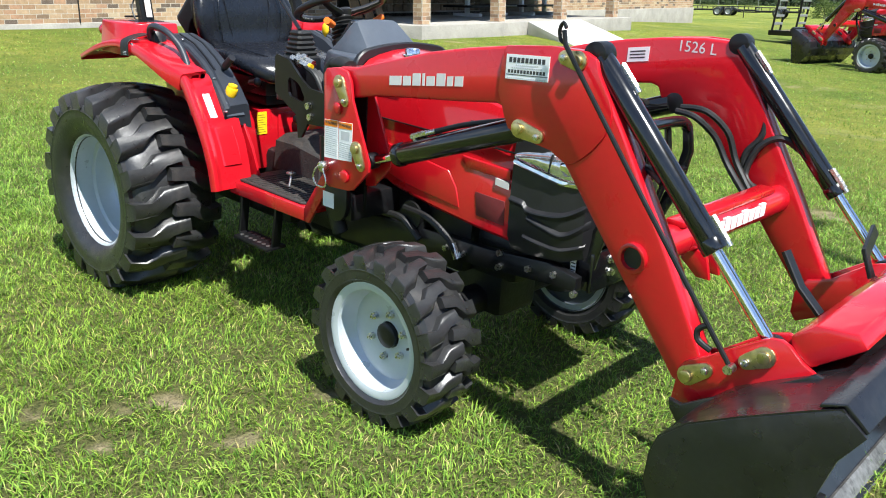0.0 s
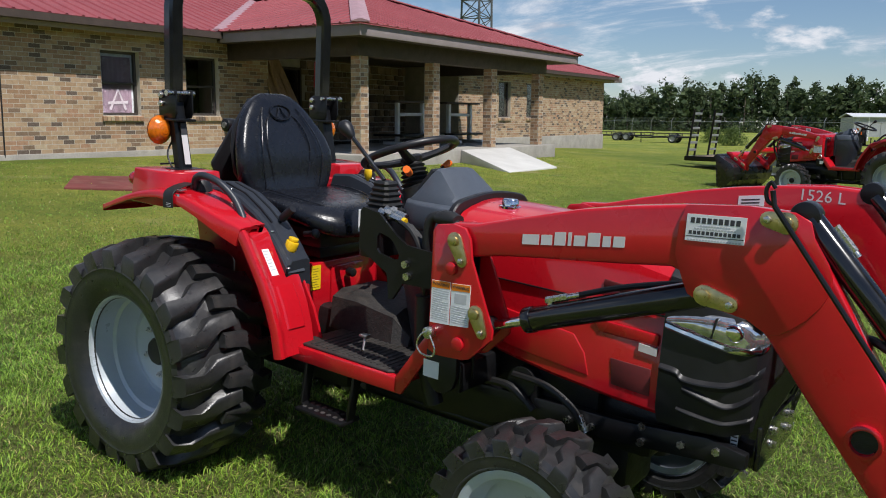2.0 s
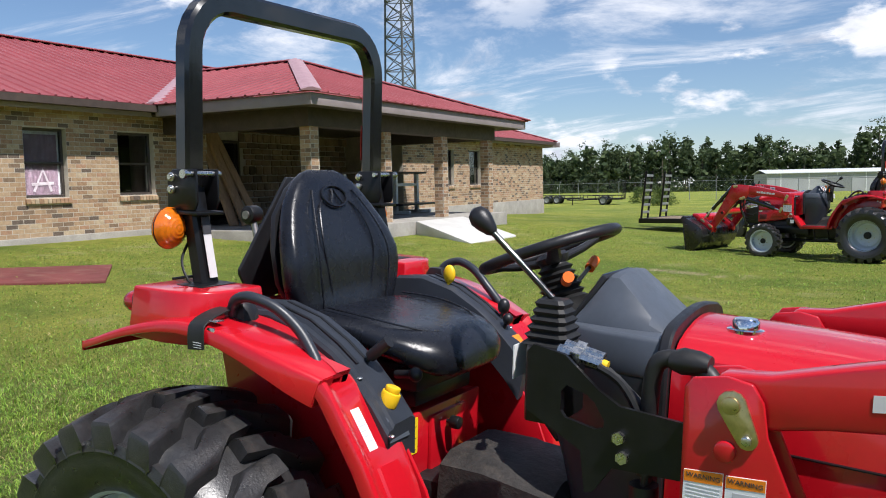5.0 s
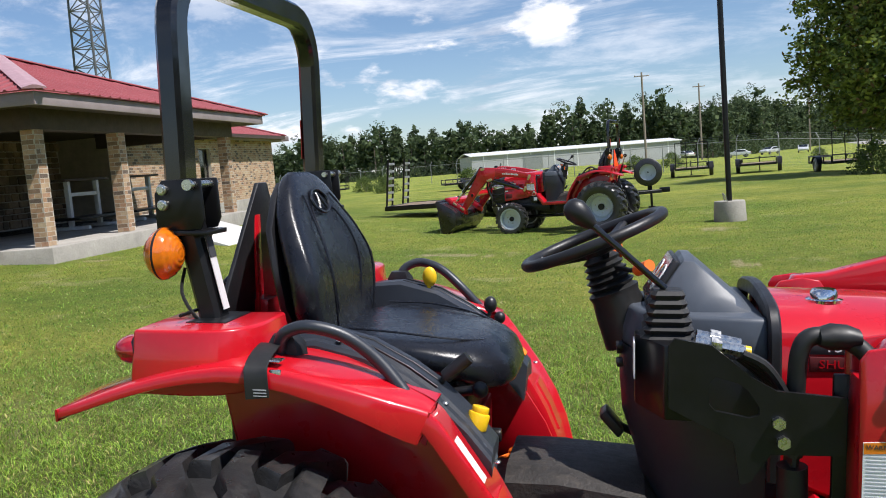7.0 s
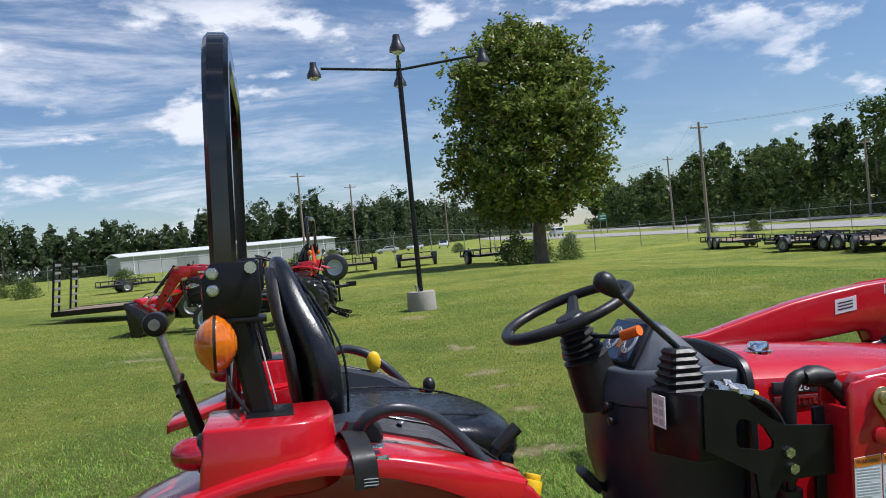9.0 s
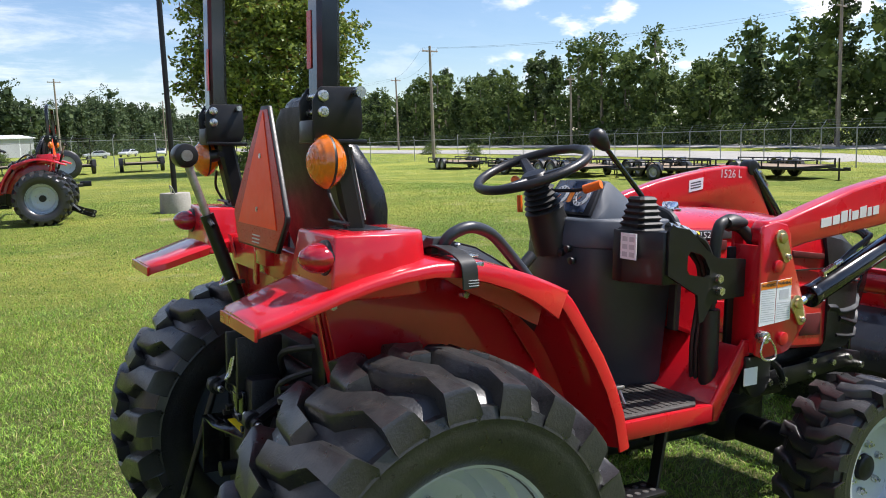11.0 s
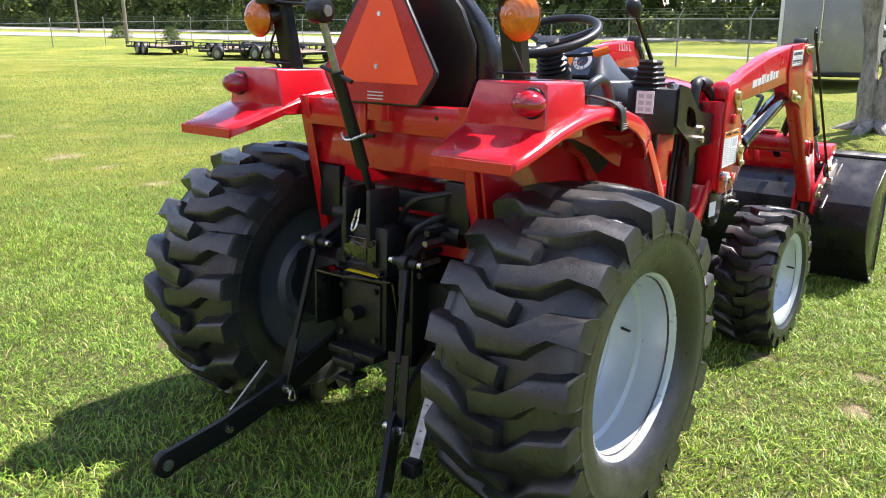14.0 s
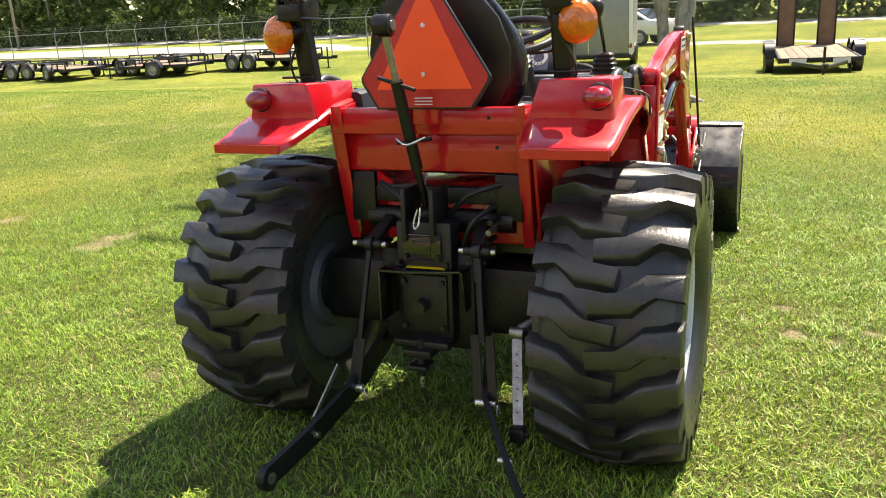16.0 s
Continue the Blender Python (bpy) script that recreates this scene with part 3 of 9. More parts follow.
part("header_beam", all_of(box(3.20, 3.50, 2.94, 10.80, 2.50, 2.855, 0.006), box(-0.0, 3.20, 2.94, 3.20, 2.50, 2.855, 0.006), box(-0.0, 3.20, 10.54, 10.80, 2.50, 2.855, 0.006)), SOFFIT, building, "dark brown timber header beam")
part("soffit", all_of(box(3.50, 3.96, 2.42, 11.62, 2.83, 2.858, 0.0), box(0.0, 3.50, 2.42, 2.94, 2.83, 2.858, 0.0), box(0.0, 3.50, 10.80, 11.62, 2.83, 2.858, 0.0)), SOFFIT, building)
part("fascia_board", all_of(box(3.96, 4.00, 2.38, 11.66, 2.80, 3.00, 0.004), box(0.42, 3.96, 2.38, 2.42, 2.80, 3.00, 0.004), box(0.42, 3.96, 11.62, 11.66, 2.80, 3.00, 0.004)), FASCIA, building, "mauve-grey painted fascia board")
for a, b in ((-14.4, 2.38), (11.66, 23.75)):
    part("fascia_board", box(0.28, 0.32, a, b, 2.80, 3.00, 0.004), FASCIA, building, "mauve-grey painted fascia board")
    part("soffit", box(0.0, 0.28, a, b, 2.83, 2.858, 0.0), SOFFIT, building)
part("fascia_board", box(-10.6, 0.56, 23.71, 23.75, 2.80, 3.00, 0.004), FASCIA, building)
part("soffit", box(-10.6, 0.0, 23.2, 23.71, 2.83, 2.858, 0.0), SOFFIT, building)


def slope(a, b, c, d, width=0.91, ribs=3):
    """A roof plane from the eave a-b up to the ridge c-d in ribbed sheets, each sheet a piece of its own."""
    a, b, c, d = (Vector(p) for p in (a, b, c, d))
    along = (b - a).normalized()
    L = (b - a).length
    sc, sd = (c - a).dot(along), (d - a).dot(along)
    upv = (c - a) - along * sc
    T = upv.length
    upv.normalize()
    nrm = along.cross(upv).normalized()
    if nrm.z < 0:
        nrm = -nrm

    def top(s):
        t = T
        if s < sc:
            t = min(t, T * s / sc) if sc > 1e-6 else t
        if s > sd:
            t = min(t, T * (L - s) / (L - sd)) if L - sd > 1e-6 else t
        if sc < 0 and s < 0:
            return 0
        return max(t, 0.0)

    n = max(1, int(round(L / width)))
    for q in range(n):
        s0, s1 = L * q / n, L * (q + 1) / n
        bm = bm_new()
        cuts = [s0 + (s1 - s0) * k / 6 for k in range(7)]
        row_lo = [bm.verts.new(a + along * s) for s in cuts]
        row_hi = [bm.verts.new(a + along * s + upv * max(top(s), 0.01)) for s in cuts]
        for k in range(6):
            bm.faces.new((row_lo[k], row_lo[k + 1], row_hi[k + 1], row_hi[k]))
        lo2 = [bm.verts.new(v.co - nrm * 0.02) for v in row_lo]
        for k in range(6):
            bm.faces.new((row_lo[k + 1], row_lo[k], lo2[k], lo2[k + 1]))
        for k in range(ribs):
            s = s0 + (s1 - s0) * (k + 0.5) / ribs
            t = min(top(s - 0.03), top(s + 0.03))
            if t < 0.1:
                continue
            ends = []
            for tt in (0.0, t):
                base = a + along * s + upv * tt
                ends.append([bm.verts.new(base + along * u + nrm * h) for u, h in ((-0.035, 0.001), (-0.014, 0.024), (0.014, 0.024), (0.035, 0.001))])
            for j in range(3):
                bm.faces.new((ends[0][j], ends[0][j + 1], ends[1][j + 1], ends[1][j]))
            bm.faces.new(ends[0][::-1])
        part("roof_sheet", bm, ROOF_RED, roof, angle=20)


roof = part("roof", box(-10.6, 0.5, -14.2, 23.5, 2.875, 2.995, 0.0), SOFFIT, building, "red ribbed sheet metal roof")
E_Z, R_Z, RX = 3.02, 4.92, -5.0
slope((0.38, -14.4, E_Z), (0.38, 23.85, E_Z), (RX, -14.4, R_Z), (RX, 18.2, R_Z))
slope((0.38, 23.85, E_Z), (-10.66, 23.85, E_Z), (RX, 18.2, R_Z), (RX - 0.01, 18.2, R_Z))
slope((-10.66, 23.85, E_Z), (-10.66, -14.4, E_Z), (RX, 18.2, R_Z), (RX, -14.4, R_Z))
P_Z, PEAK = 4.38, (0.1, 7.02)
slope((4.06, 2.32, E_Z), (4.06, 11.72, E_Z), (PEAK[0], PEAK[1], P_Z), (PEAK[0], PEAK[1] + 0.01, P_Z))
slope((0.3, 2.32, E_Z), (4.06, 2.32, E_Z), (-3.35, PEAK[1], P_Z), (PEAK[0], PEAK[1], P_Z))
slope((4.06, 11.72, E_Z), (0.3, 11.72, E_Z), (PEAK[0], PEAK[1], P_Z), (-3.35, PEAK[1], P_Z))
# left side of the porch roof running back into the main slope
back = bm_new()
PITCH = (P_Z - E_Z) / (PEAK[1] - 2.32)
back.faces.new([back.verts.new(p) for p in ((0.3, 2.32, E_Z), (0.3, 6.783, E_Z + 4.463 * PITCH), (PEAK[0], PEAK[1], P_Z), (-3.45, PEAK[1], P_Z))])
part("valley_sheet", back, ROOF_RED, roof, angle=20)
for k in range(12):
    x = 0.15 - k * 0.303
    rib, ends = bm_new(), []
    for y in (2.36 + (0.3 - x) / 3.75 * 4.70, 6.99):
        ends.append([rib.verts.new((x + u, y, E_Z + (y - 2.32) * PITCH + h)) for u, h in ((-0.035, 0.001), (-0.014, 0.024), (0.014, 0.024), (0.035, 0.001))])
    for j in range(3):
        rib.faces.new((ends[0][j], ends[0][j + 1], ends[1][j + 1], ends[1][j]))
    part("sheet_rib", rib, ROOF_RED, roof, angle=20)
for p, q, w in (((4.06, 2.32, E_Z + 0.01), (PEAK[0], PEAK[1], P_Z + 0.03), 0.34), ((4.06, 11.72, E_Z + 0.01), (PEAK[0], PEAK[1], P_Z + 0.03), 0.30), ((0.42, 2.34, E_Z + 0.01), (-3.40, 7.0, P_Z + 0.0), 0.325),
                ((PEAK[0], PEAK[1], P_Z + 0.02), (-3.3, PEAK[1], P_Z + 0.02), 0.30), ((RX, -14.4, R_Z + 0.02), (RX, 18.2, R_Z + 0.02), 0.30), ((0.38, 23.85, E_Z + 0.01), (RX, 18.2, R_Z + 0.02), 0.30)):
    part("ridge_cap", sweep([p, q], [(-w / 2, -0.01), (-w / 2, 0.004), (-0.03, 0.045), (0.03, 0.045), (w / 2, 0.004), (w / 2, -0.01)], up=(0, 0, 1)), ROOF_CAP if w > 0.32 else ROOF_RED, roof)
part("roof_vent", all_of(rod((-3.6, 0.9, 4.2), (-3.6, 0.9, 4.95), 0.06, n=14), rod((-3.6, 0.9, 4.40), (-3.6, 0.9, 4.46), 0.12, n=14)), FRAME_WH, roof)


def window(y0, y1, z0, z1, curtain):
    w = part("window", all_of(box(-0.16, -0.10, y0, y0 + 0.045, z0, z1, 0.004), box(-0.16, -0.10, y1 - 0.045, y1, z0, z1, 0.004), box(-0.16, -0.10, y0 + 0.045, y1 - 0.045, z1 - 0.045, z1, 0.004), box(-0.16, -0.10, y0 + 0.045, y1 - 0.045, z0, z0 + 0.045, 0.004),
                              box(-0.165, -0.095, y0 + 0.045, y1 - 0.045, (z0 + z1) / 2 - 0.022, (z0 + z1) / 2 + 0.022, 0.004)), FRAME_DK, building, "two-light sash window in a bronze frame")
    for lo, hi in ((z0 + 0.04, (z0 + z1) / 2 - 0.02), ((z0 + z1) / 2 + 0.02, z1 - 0.04)):
        pane = part("pane", box(-0.132, -0.126, y0 + 0.04, y1 - 0.04, lo, hi, 0.0), GLASS, w)
        pane.visible_shadow = False
    n = max(5, int((y1 - y0 + 0.06) / 0.075))
    for q in range(n):
        ya = y0 - 0.03 + (y1 - y0 + 0.06) * q / n
        part("sill_brick", prism([(-0.10, z0 + 0.0), (0.045, z0 - 0.025), (0.045, z0 - 0.105), (-0.10, z0 - 0.10)], ya + 0.004, ya + (y1 - y0 + 0.06) / n - 0.004, "y", 0.003, 1), BRICK_ONE, w)
    if curtain:
        sheet = []
        for k in range(25):
            y = y0 + 0.04 + (y1 - y0 - 0.08) * k / 24
            sheet.append([(-0.155 - 0.008 * math.sin(k * 1.9), y, z0), (-0.155 - 0.008 * math.sin(k * 1.9 + 0.4), y, z1), (-0.159 - 0.008 * math.sin(k * 1.9 + 0.4), y, z1), (-0.159 - 0.008 * math.sin(k * 1.9), y, z0)])
        part("curtain", loft_rows(sheet), CLOTH_W, w, "white net curtain")
        flag = [[(x + 0.014, y, z) for x, y, z in r] for r in sheet[2:-2]]
        for r in flag:
            r[1] = (r[1][0], r[1][1], z1 - 0.10)
            r[2] = (r[2][0], r[2][1], z1 - 0.10)
        part("crimson_flag", loft_rows(flag), CLOTH_C, w, "crimson cloth with a white mark")
        mk = [(-0.1345, (y0 + y1) / 2 - 0.16, z0 + 0.10), (-0.1345, (y0 + y1) / 2 + 0.02, z0 + 0.47), (-0.1345, (y0 + y1) / 2 + 0.17, z0 + 0.10)]
        part("flag_mark", all_of(sweep(mk, rect(0.05, 0.006), up=(1, 0, 0)), sweep([(-0.1345, (y0 + y1) / 2 - 0.20, z0 + 0.22), (-0.1345, (y0 + y1) / 2 + 0.22, z0 + 0.24)], rect(0.05, 0.006), up=(1, 0, 0))), CLOTH_M, w)


def loft_rows(rows):
    bm = bm_new()
    rr = [[bm.verts.new(p) for p in r] for r in rows]
    for a, b in zip(rr, rr[1:]):
        for j in range(len(a)):
            bm.faces.new((a[j], a[(j + 1) % len(a)], b[(j + 1) % len(a)], b[j]))
    bmesh.ops.recalc_face_normals(bm, faces=bm.faces)
    return bm


for k, (a, b, lo, hi) in enumerate(OPEN_L):
    window(a, b, lo, hi, k == 1)
for k, (a, b, lo, hi) in enumerate(OPEN_R):
    window(a, b, lo, hi, False)
part("cable", tube([(0.022, -1.92, 0.66), (0.020, -1.90, 2.86)], 0.012, 6), HOSE, building, "thin black cable down the brick wall")

CW = 0.118      # half the width of a column
COLUMNS = [(3.35, y) for y in (3.16, 5.62, 8.10, 10.58)]
columns = [part("porch_column", box(x - CW, x + CW, y - CW, y + CW, 0.662, 2.50, 0), MORTAR, building, "square tan brick porch column") for x, y in COLUMNS]

# loose things in the porch
for k, (y, tip, w) in enumerate(((4.22, 4.18, 0.26), (4.55, 4.30, 0.24), (4.86, 4.44, 0.20), (4.40, 4.25, 0.18))):
    pl = thing("timber_plank", "rough brown timber plank leaning in the porch", "plank", BLD, "planks leaning in the porch")
    part("board", sweep([(0.55 + 0.05 * k, y, 0.668), (-0.20 + 0.04 * k, tip, 2.62)], rect(0.05, w, 0.08), up=(0, 1, 0)), TIMBER, pl)
mat_roll = thing("wall_panel", "dark weathered board standing against stone", "board", BLD)
part("board", box(-1.94, -1.88, 5.0, 5.8, 0.662, 1.75, 0.01), SOFFIT, mat_roll)


def bench_frame():
    b = thing("work_bench", "white steel bench frame with dark shelves in the porch", "bench", BLD @ Matrix.Translation((1.0, 8.1, 0.664)), "benches in the porch")
    for y in (-0.55, 0.55):
        part("post", box(-0.05, 0.05, y - 0.05, y + 0.05, 0.06, 1.05, 0.008), FRAME_WH, b)
        part("foot", box(-0.42, 0.42, y - 0.05, y + 0.05, 0.0, 0.08, 0.01), FRAME_WH, b)
    part("top_board", box(-0.16, 0.16, -0.85, 0.85, 1.05, 1.10, 0.006), SOFFIT, b)
    part("rail", box(-0.03, 0.03, -0.55, 0.55, 0.72, 0.80, 0.006), FRAME_WH, b)
    part("shelf", box(-0.45, 0.45, -0.95, 0.95, 0.22, 0.27, 0.006), BLACK, b)
    return b


bench = bench_frame()
copy_thing(bench, BLD @ Matrix.Translation((1.1, 10.3, 0.664)))
plate_t = thing("steel_sheet", "red-brown rusty metal sheet lying on the lawn", "metal sheet")
pb = bm_new()
vs = [pb.verts.new(p) for p in ((-8.5, 3.90, 0.455), (-7.75, 5.04, 0.425), (-6.55, 4.05, 0.365), (-7.28, 3.07, 0.40))]
pb.faces.new(vs)
r = bmesh.ops.extrude_face_region(pb, geom=pb.faces[:])
for v in r["geom"]:
    if isinstance(v, bmesh.types.BMVert):
        v.co.z += 0.035
part("sheet", bevelled(pb, 0.004), PLATE_RUST, plate_t)

# ---- the red tractor ----
tractor = thing("tractor", "red compact tractor with a front loader, parked on the lawn", "tractor", TILT)


def both(fn):
    for s in (-1, 1):
        fn(s)


# wheels ------------------------------------------------------------------
def crown(y, R, W, lug_h):
    return R - lug_h - (0.086 if R > 0.4 else 0.052) * (2 * y / W) ** 2 * R


def tyre_bm(R, W, rim_r, lug_h):
    """The carcass of a tyre about the origin, axis y."""
    base, h = R - lug_h, W / 2
    prof = [(-h * 0.70, rim_r - 0.010), (-h * 0.84, rim_r + 0.008), (-h * 0.90, rim_r + 0.022), (-h * 0.985, rim_r + (base - rim_r) * 0.30), (-h * 1.0, rim_r + (base - rim_r) * 0.50),
            (-h * 0.995, rim_r + (base - rim_r) * 0.60), (-h * 1.004, rim_r + (base - rim_r) * 0.62), (-h * 0.97, rim_r + (base - rim_r) * 0.76), (-h * 0.88, crown(-h * 0.88, R, W, lug_h) - 0.012)]
    mid = [(y * h, crown(y * h, R, W, lug_h)) for y in (-0.78, -0.55, -0.28, 0, 0.28, 0.55, 0.78)]
    return lathe(prof + mid + [(-a, r) for a, r in prof[::-1]], (0, 0, 0), "y", 80, caps=False)


def lug_bm(R, W, lug_h, count, side):
    """One bar lug at angle 0: a stepped block from the shoulder to past the middle, with a skirt down the sidewall."""
    h = W / 2
    k = R * 2 * math.pi / count
    outline = [(0.30 * k, 1.015), (0.28 * k, 0.68), (0.60 * k, 0.38), (0.68 * k, -0.16), (0.33 * k, -0.20), (0.24 * k, 0.22), (-0.10 * k, 0.54), (-0.20 * k, 1.015)]
    cs = sum(s for s, _ in outline) / len(outline)
    bm = bm_new()
    rows = []
    for lift, shrink, inset in ((-0.012, 1.34, 1.0), (lug_h * 0.78, 1.02, 0.99), (lug_h, 0.84, 0.965)):
        row = []
        for s, yy in outline:
            y = yy * h * side * inset
            rad = crown(y, R, W, lug_h) + lift + (0.012 * (2 * y / W) ** 2 * R if lift > 0 else 0.0)
            a = (cs + (s - cs) * shrink) / R
            row.append(bm.verts.new((rad * math.cos(a), y, rad * math.sin(a))))
        rows.append(row)
    m = len(outline)
    skirt = []
    for s in (0.25 * k, -0.21 * k):
        a, rad = s / R, crown(h, R, W, lug_h) - 0.24 * (R - 0.24 if R > 0.4 else 0.15)
        skirt.append(bm.verts.new((rad * math.cos(a), h * 0.992 * side, rad * math.sin(a))))
    bm.faces.new(rows[2])
    for lo, hi in zip(rows, rows[1:]):
        for j in range(m - 1):
            bm.faces.new((lo[j], lo[j + 1], hi[j + 1], hi[j]))
    bm.faces.new((rows[1][-1], rows[1][0], rows[2][0], rows[2][-1]))
    bm.faces.new((rows[1][0], rows[1][-1], skirt[1], skirt[0]))
    bm.faces.new((rows[1][0], rows[0][0], skirt[0]))
    bm.faces.new((rows[1][-1], rows[0][-1], skirt[1]))
    bmesh.ops.recalc_face_normals(bm, faces=bm.faces)
    return bm


LUGS = {}


def wheel(name, center, s, R, W, rim_r, lug_h, count, profile, hub_r, hub_u, bolts, bolt_r, disc_u, cap_out):
    """s: the side (-1 right, +1 left). profile: (outward, radius) of the rim from the inner to the outer lip."""
    rim = part(name, lathe([(u * s, r) for u, r in profile], (0, 0, 0), "y", 56, caps=False), RIM, tractor, "silver-grey painted steel wheel")
    rim.location = center
    part("tyre", tyre_bm(R, W, rim_r, lug_h), RUBBER, rim, "black rubber tyre carcass")
    for side in (-1, 1):
        key = (R, side)
        if key not in LUGS:
            LUGS[key] = finish(lug_bm(R, W, lug_h, count, side), RUBBER, "tread_lug", 48)
        for q in range(count):
            lug = new("tread_lug", LUGS[key])
            lug.parent = rim
            lug.rotation_euler = (0, 2 * math.pi * (q + (0.5 if side > 0 else 0.0)) / count, 0)
    # added disc over the rim's back: silver paint in shade, put into plain grey
    back = profile[1][0] - 0.006
    part("back_disc", lathe([((back + 0.012) * s, 0.03), ((back + 0.012) * s, rim_r * 0.55), ((back + 0.030) * s, rim_r * 0.62), ((back + 0.026) * s, rim_r * 0.90), ((back + 0.002) * s, rim_r * 1.045), ((back + 0.012) * s, rim_r * 1.048), ((back + 0.045) * s, rim_r * 0.90), ((back + 0.045) * s, 0.03)], (0, 0, 0), "y", 48), GREY, rim, "back of the wheel disc, its shade put into a dull grey")
    part("hub", lathe([((hub_u - 0.05) * s, hub_r), ((hub_u + cap_out * 0.8) * s, hub_r), ((hub_u + cap_out) * s, hub_r * 0.86), ((hub_u + cap_out) * s, 0.012)], (0, 0, 0), "y", 28), BLACK, rim)
    for q in range(bolts):
        a = 2 * math.pi * (q + 0.35) / bolts
        c = Vector((bolt_r * math.cos(a), disc_u * s, bolt_r * math.sin(a)))
        part("lug_nut", all_of(rod(c, c + Vector((0, 0.014 * s, 0)), 0.013, n=6), rod(c, c + Vector((0, 0.024 * s, 0)), 0.006, n=8)), ZINC, rim)
    part("valve_stem", tube([(rim_r * 0.84, (disc_u + 0.03) * s, 0.02), (rim_r * 0.80, (disc_u + 0.06) * s, 0.02)], 0.004, 6), HOSE, rim)
    return rim


REAR_C, FRONT_C = (0.022, 0.584, 0.420), (1.685, 0.543, 0.288)
rear_prof = [(-0.160, 0.252), (-0.165, 0.258), (-0.145, 0.258), (-0.135, 0.236), (-0.04, 0.215), (-0.035, 0.05), (-0.012, 0.05), (-0.015, 0.150), (-0.005, 0.165), (-0.01, 0.190), (0.02, 0.208),
             (0.060, 0.214), (0.068, 0.228), (0.125, 0.236), (0.150, 0.242), (0.158, 0.262), (0.166, 0.262), (0.168, 0.254), (0.156, 0.236), (0.140, 0.232)]
front_prof = [(-0.10, 0.160), (-0.10, 0.190), (-0.085, 0.190), (-0.075, 0.172), (0.0, 0.160), (0.004, 0.045), (0.018, 0.045), (0.020, 0.105), (0.028, 0.128), (0.026, 0.150), (0.045, 0.162),
              (0.080, 0.172), (0.090, 0.196), (0.098, 0.197), (0.100, 0.190), (0.092, 0.170), (0.082, 0.166)]


def fit_wheels(s):
    wheel("rear_wheel", (REAR_C[0], REAR_C[1] * s, REAR_C[2]), s, 0.452, 0.40, 0.240, 0.036, 19, rear_prof, 0.055, -0.02, 6, 0.105, -0.012, 0.05)
    wheel("front_wheel", (FRONT_C[0], FRONT_C[1] * s, FRONT_C[2]), s, 0.298, 0.225, 0.180, 0.024, 18, front_prof, 0.042, 0.015, 6, 0.078, 0.020, 0.022)


both(fit_wheels)

# chassis -------------------------------------------------------------------
part("transmission_case", all_of(box(-0.16, 0.62, -0.16, 0.16, 0.30, 0.62, 0.03), box(0.30, 1.30, -0.13, 0.13, 0.33, 0.56, 0.03),
                                 rod((0.0, -0.46, 0.425), (0.0, 0.46, 0.425), 0.085, n=24), box(-0.10, 0.12, -0.40, -0.14, 0.34, 0.56, 0.03), box(-0.10, 0.12, 0.14, 0.40, 0.34, 0.56, 0.03)), CAST, tractor)
part("engine_block", all_of(box(1.22, 1.86, -0.14, 0.14, 0.40, 0.80, 0.03), box(1.30, 1.70, -0.20, -0.12, 0.50, 0.72, 0.02), rod((1.45, -0.2, 0.58), (1.45, -0.25, 0.58), 0.05, n=20),
                            box(1.26, 1.40, -0.19, -0.12, 0.44, 0.56, 0.015)), CAST, tractor)
part("front_axle", all_of(rod((1.667, -0.47, 0.29), (1.667, 0.47, 0.29), 0.055, n=20), box(1.56, 1.78, -0.11, 0.11, 0.24, 0.46, 0.03), rod((1.667, -0.42, 0.20), (1.667, -0.42, 0.42), 0.06, n=20),
                          rod((1.667, 0.42, 0.20), (1.667, 0.42, 0.42), 0.06, n=20)), CAST, tractor)
part("drive_shaft", rod((0.60, 0, 0.28), (1.60, 0, 0.28), 0.028, n=12), BLACK, tractor)


def frame_rail(s):
    part("frame_rail", prism([(1.05, 0.38), (1.30, 0.40), (1.60, 0.465), (1.78, 0.475), (2.04, 0.498), (2.16, 0.505), (2.16, 0.55), (2.05, 0.57), (1.80, 0.545), (1.30, 0.53), (1.05, 0.50)], s * 0.20, s * 0.235, "y", 0.004), BLACK, tractor)
    for x, z in ((1.62, 0.50), (1.70, 0.50), (1.86, 0.55), (1.86, 0.50), (1.98, 0.53), (2.08, 0.54), (2.16, 0.50)):
        part("frame_bolt", rod((x, s * 0.233, z), (x, s * 0.248, z), 0.012, n=6), ZINC, tractor)


both(frame_rail)

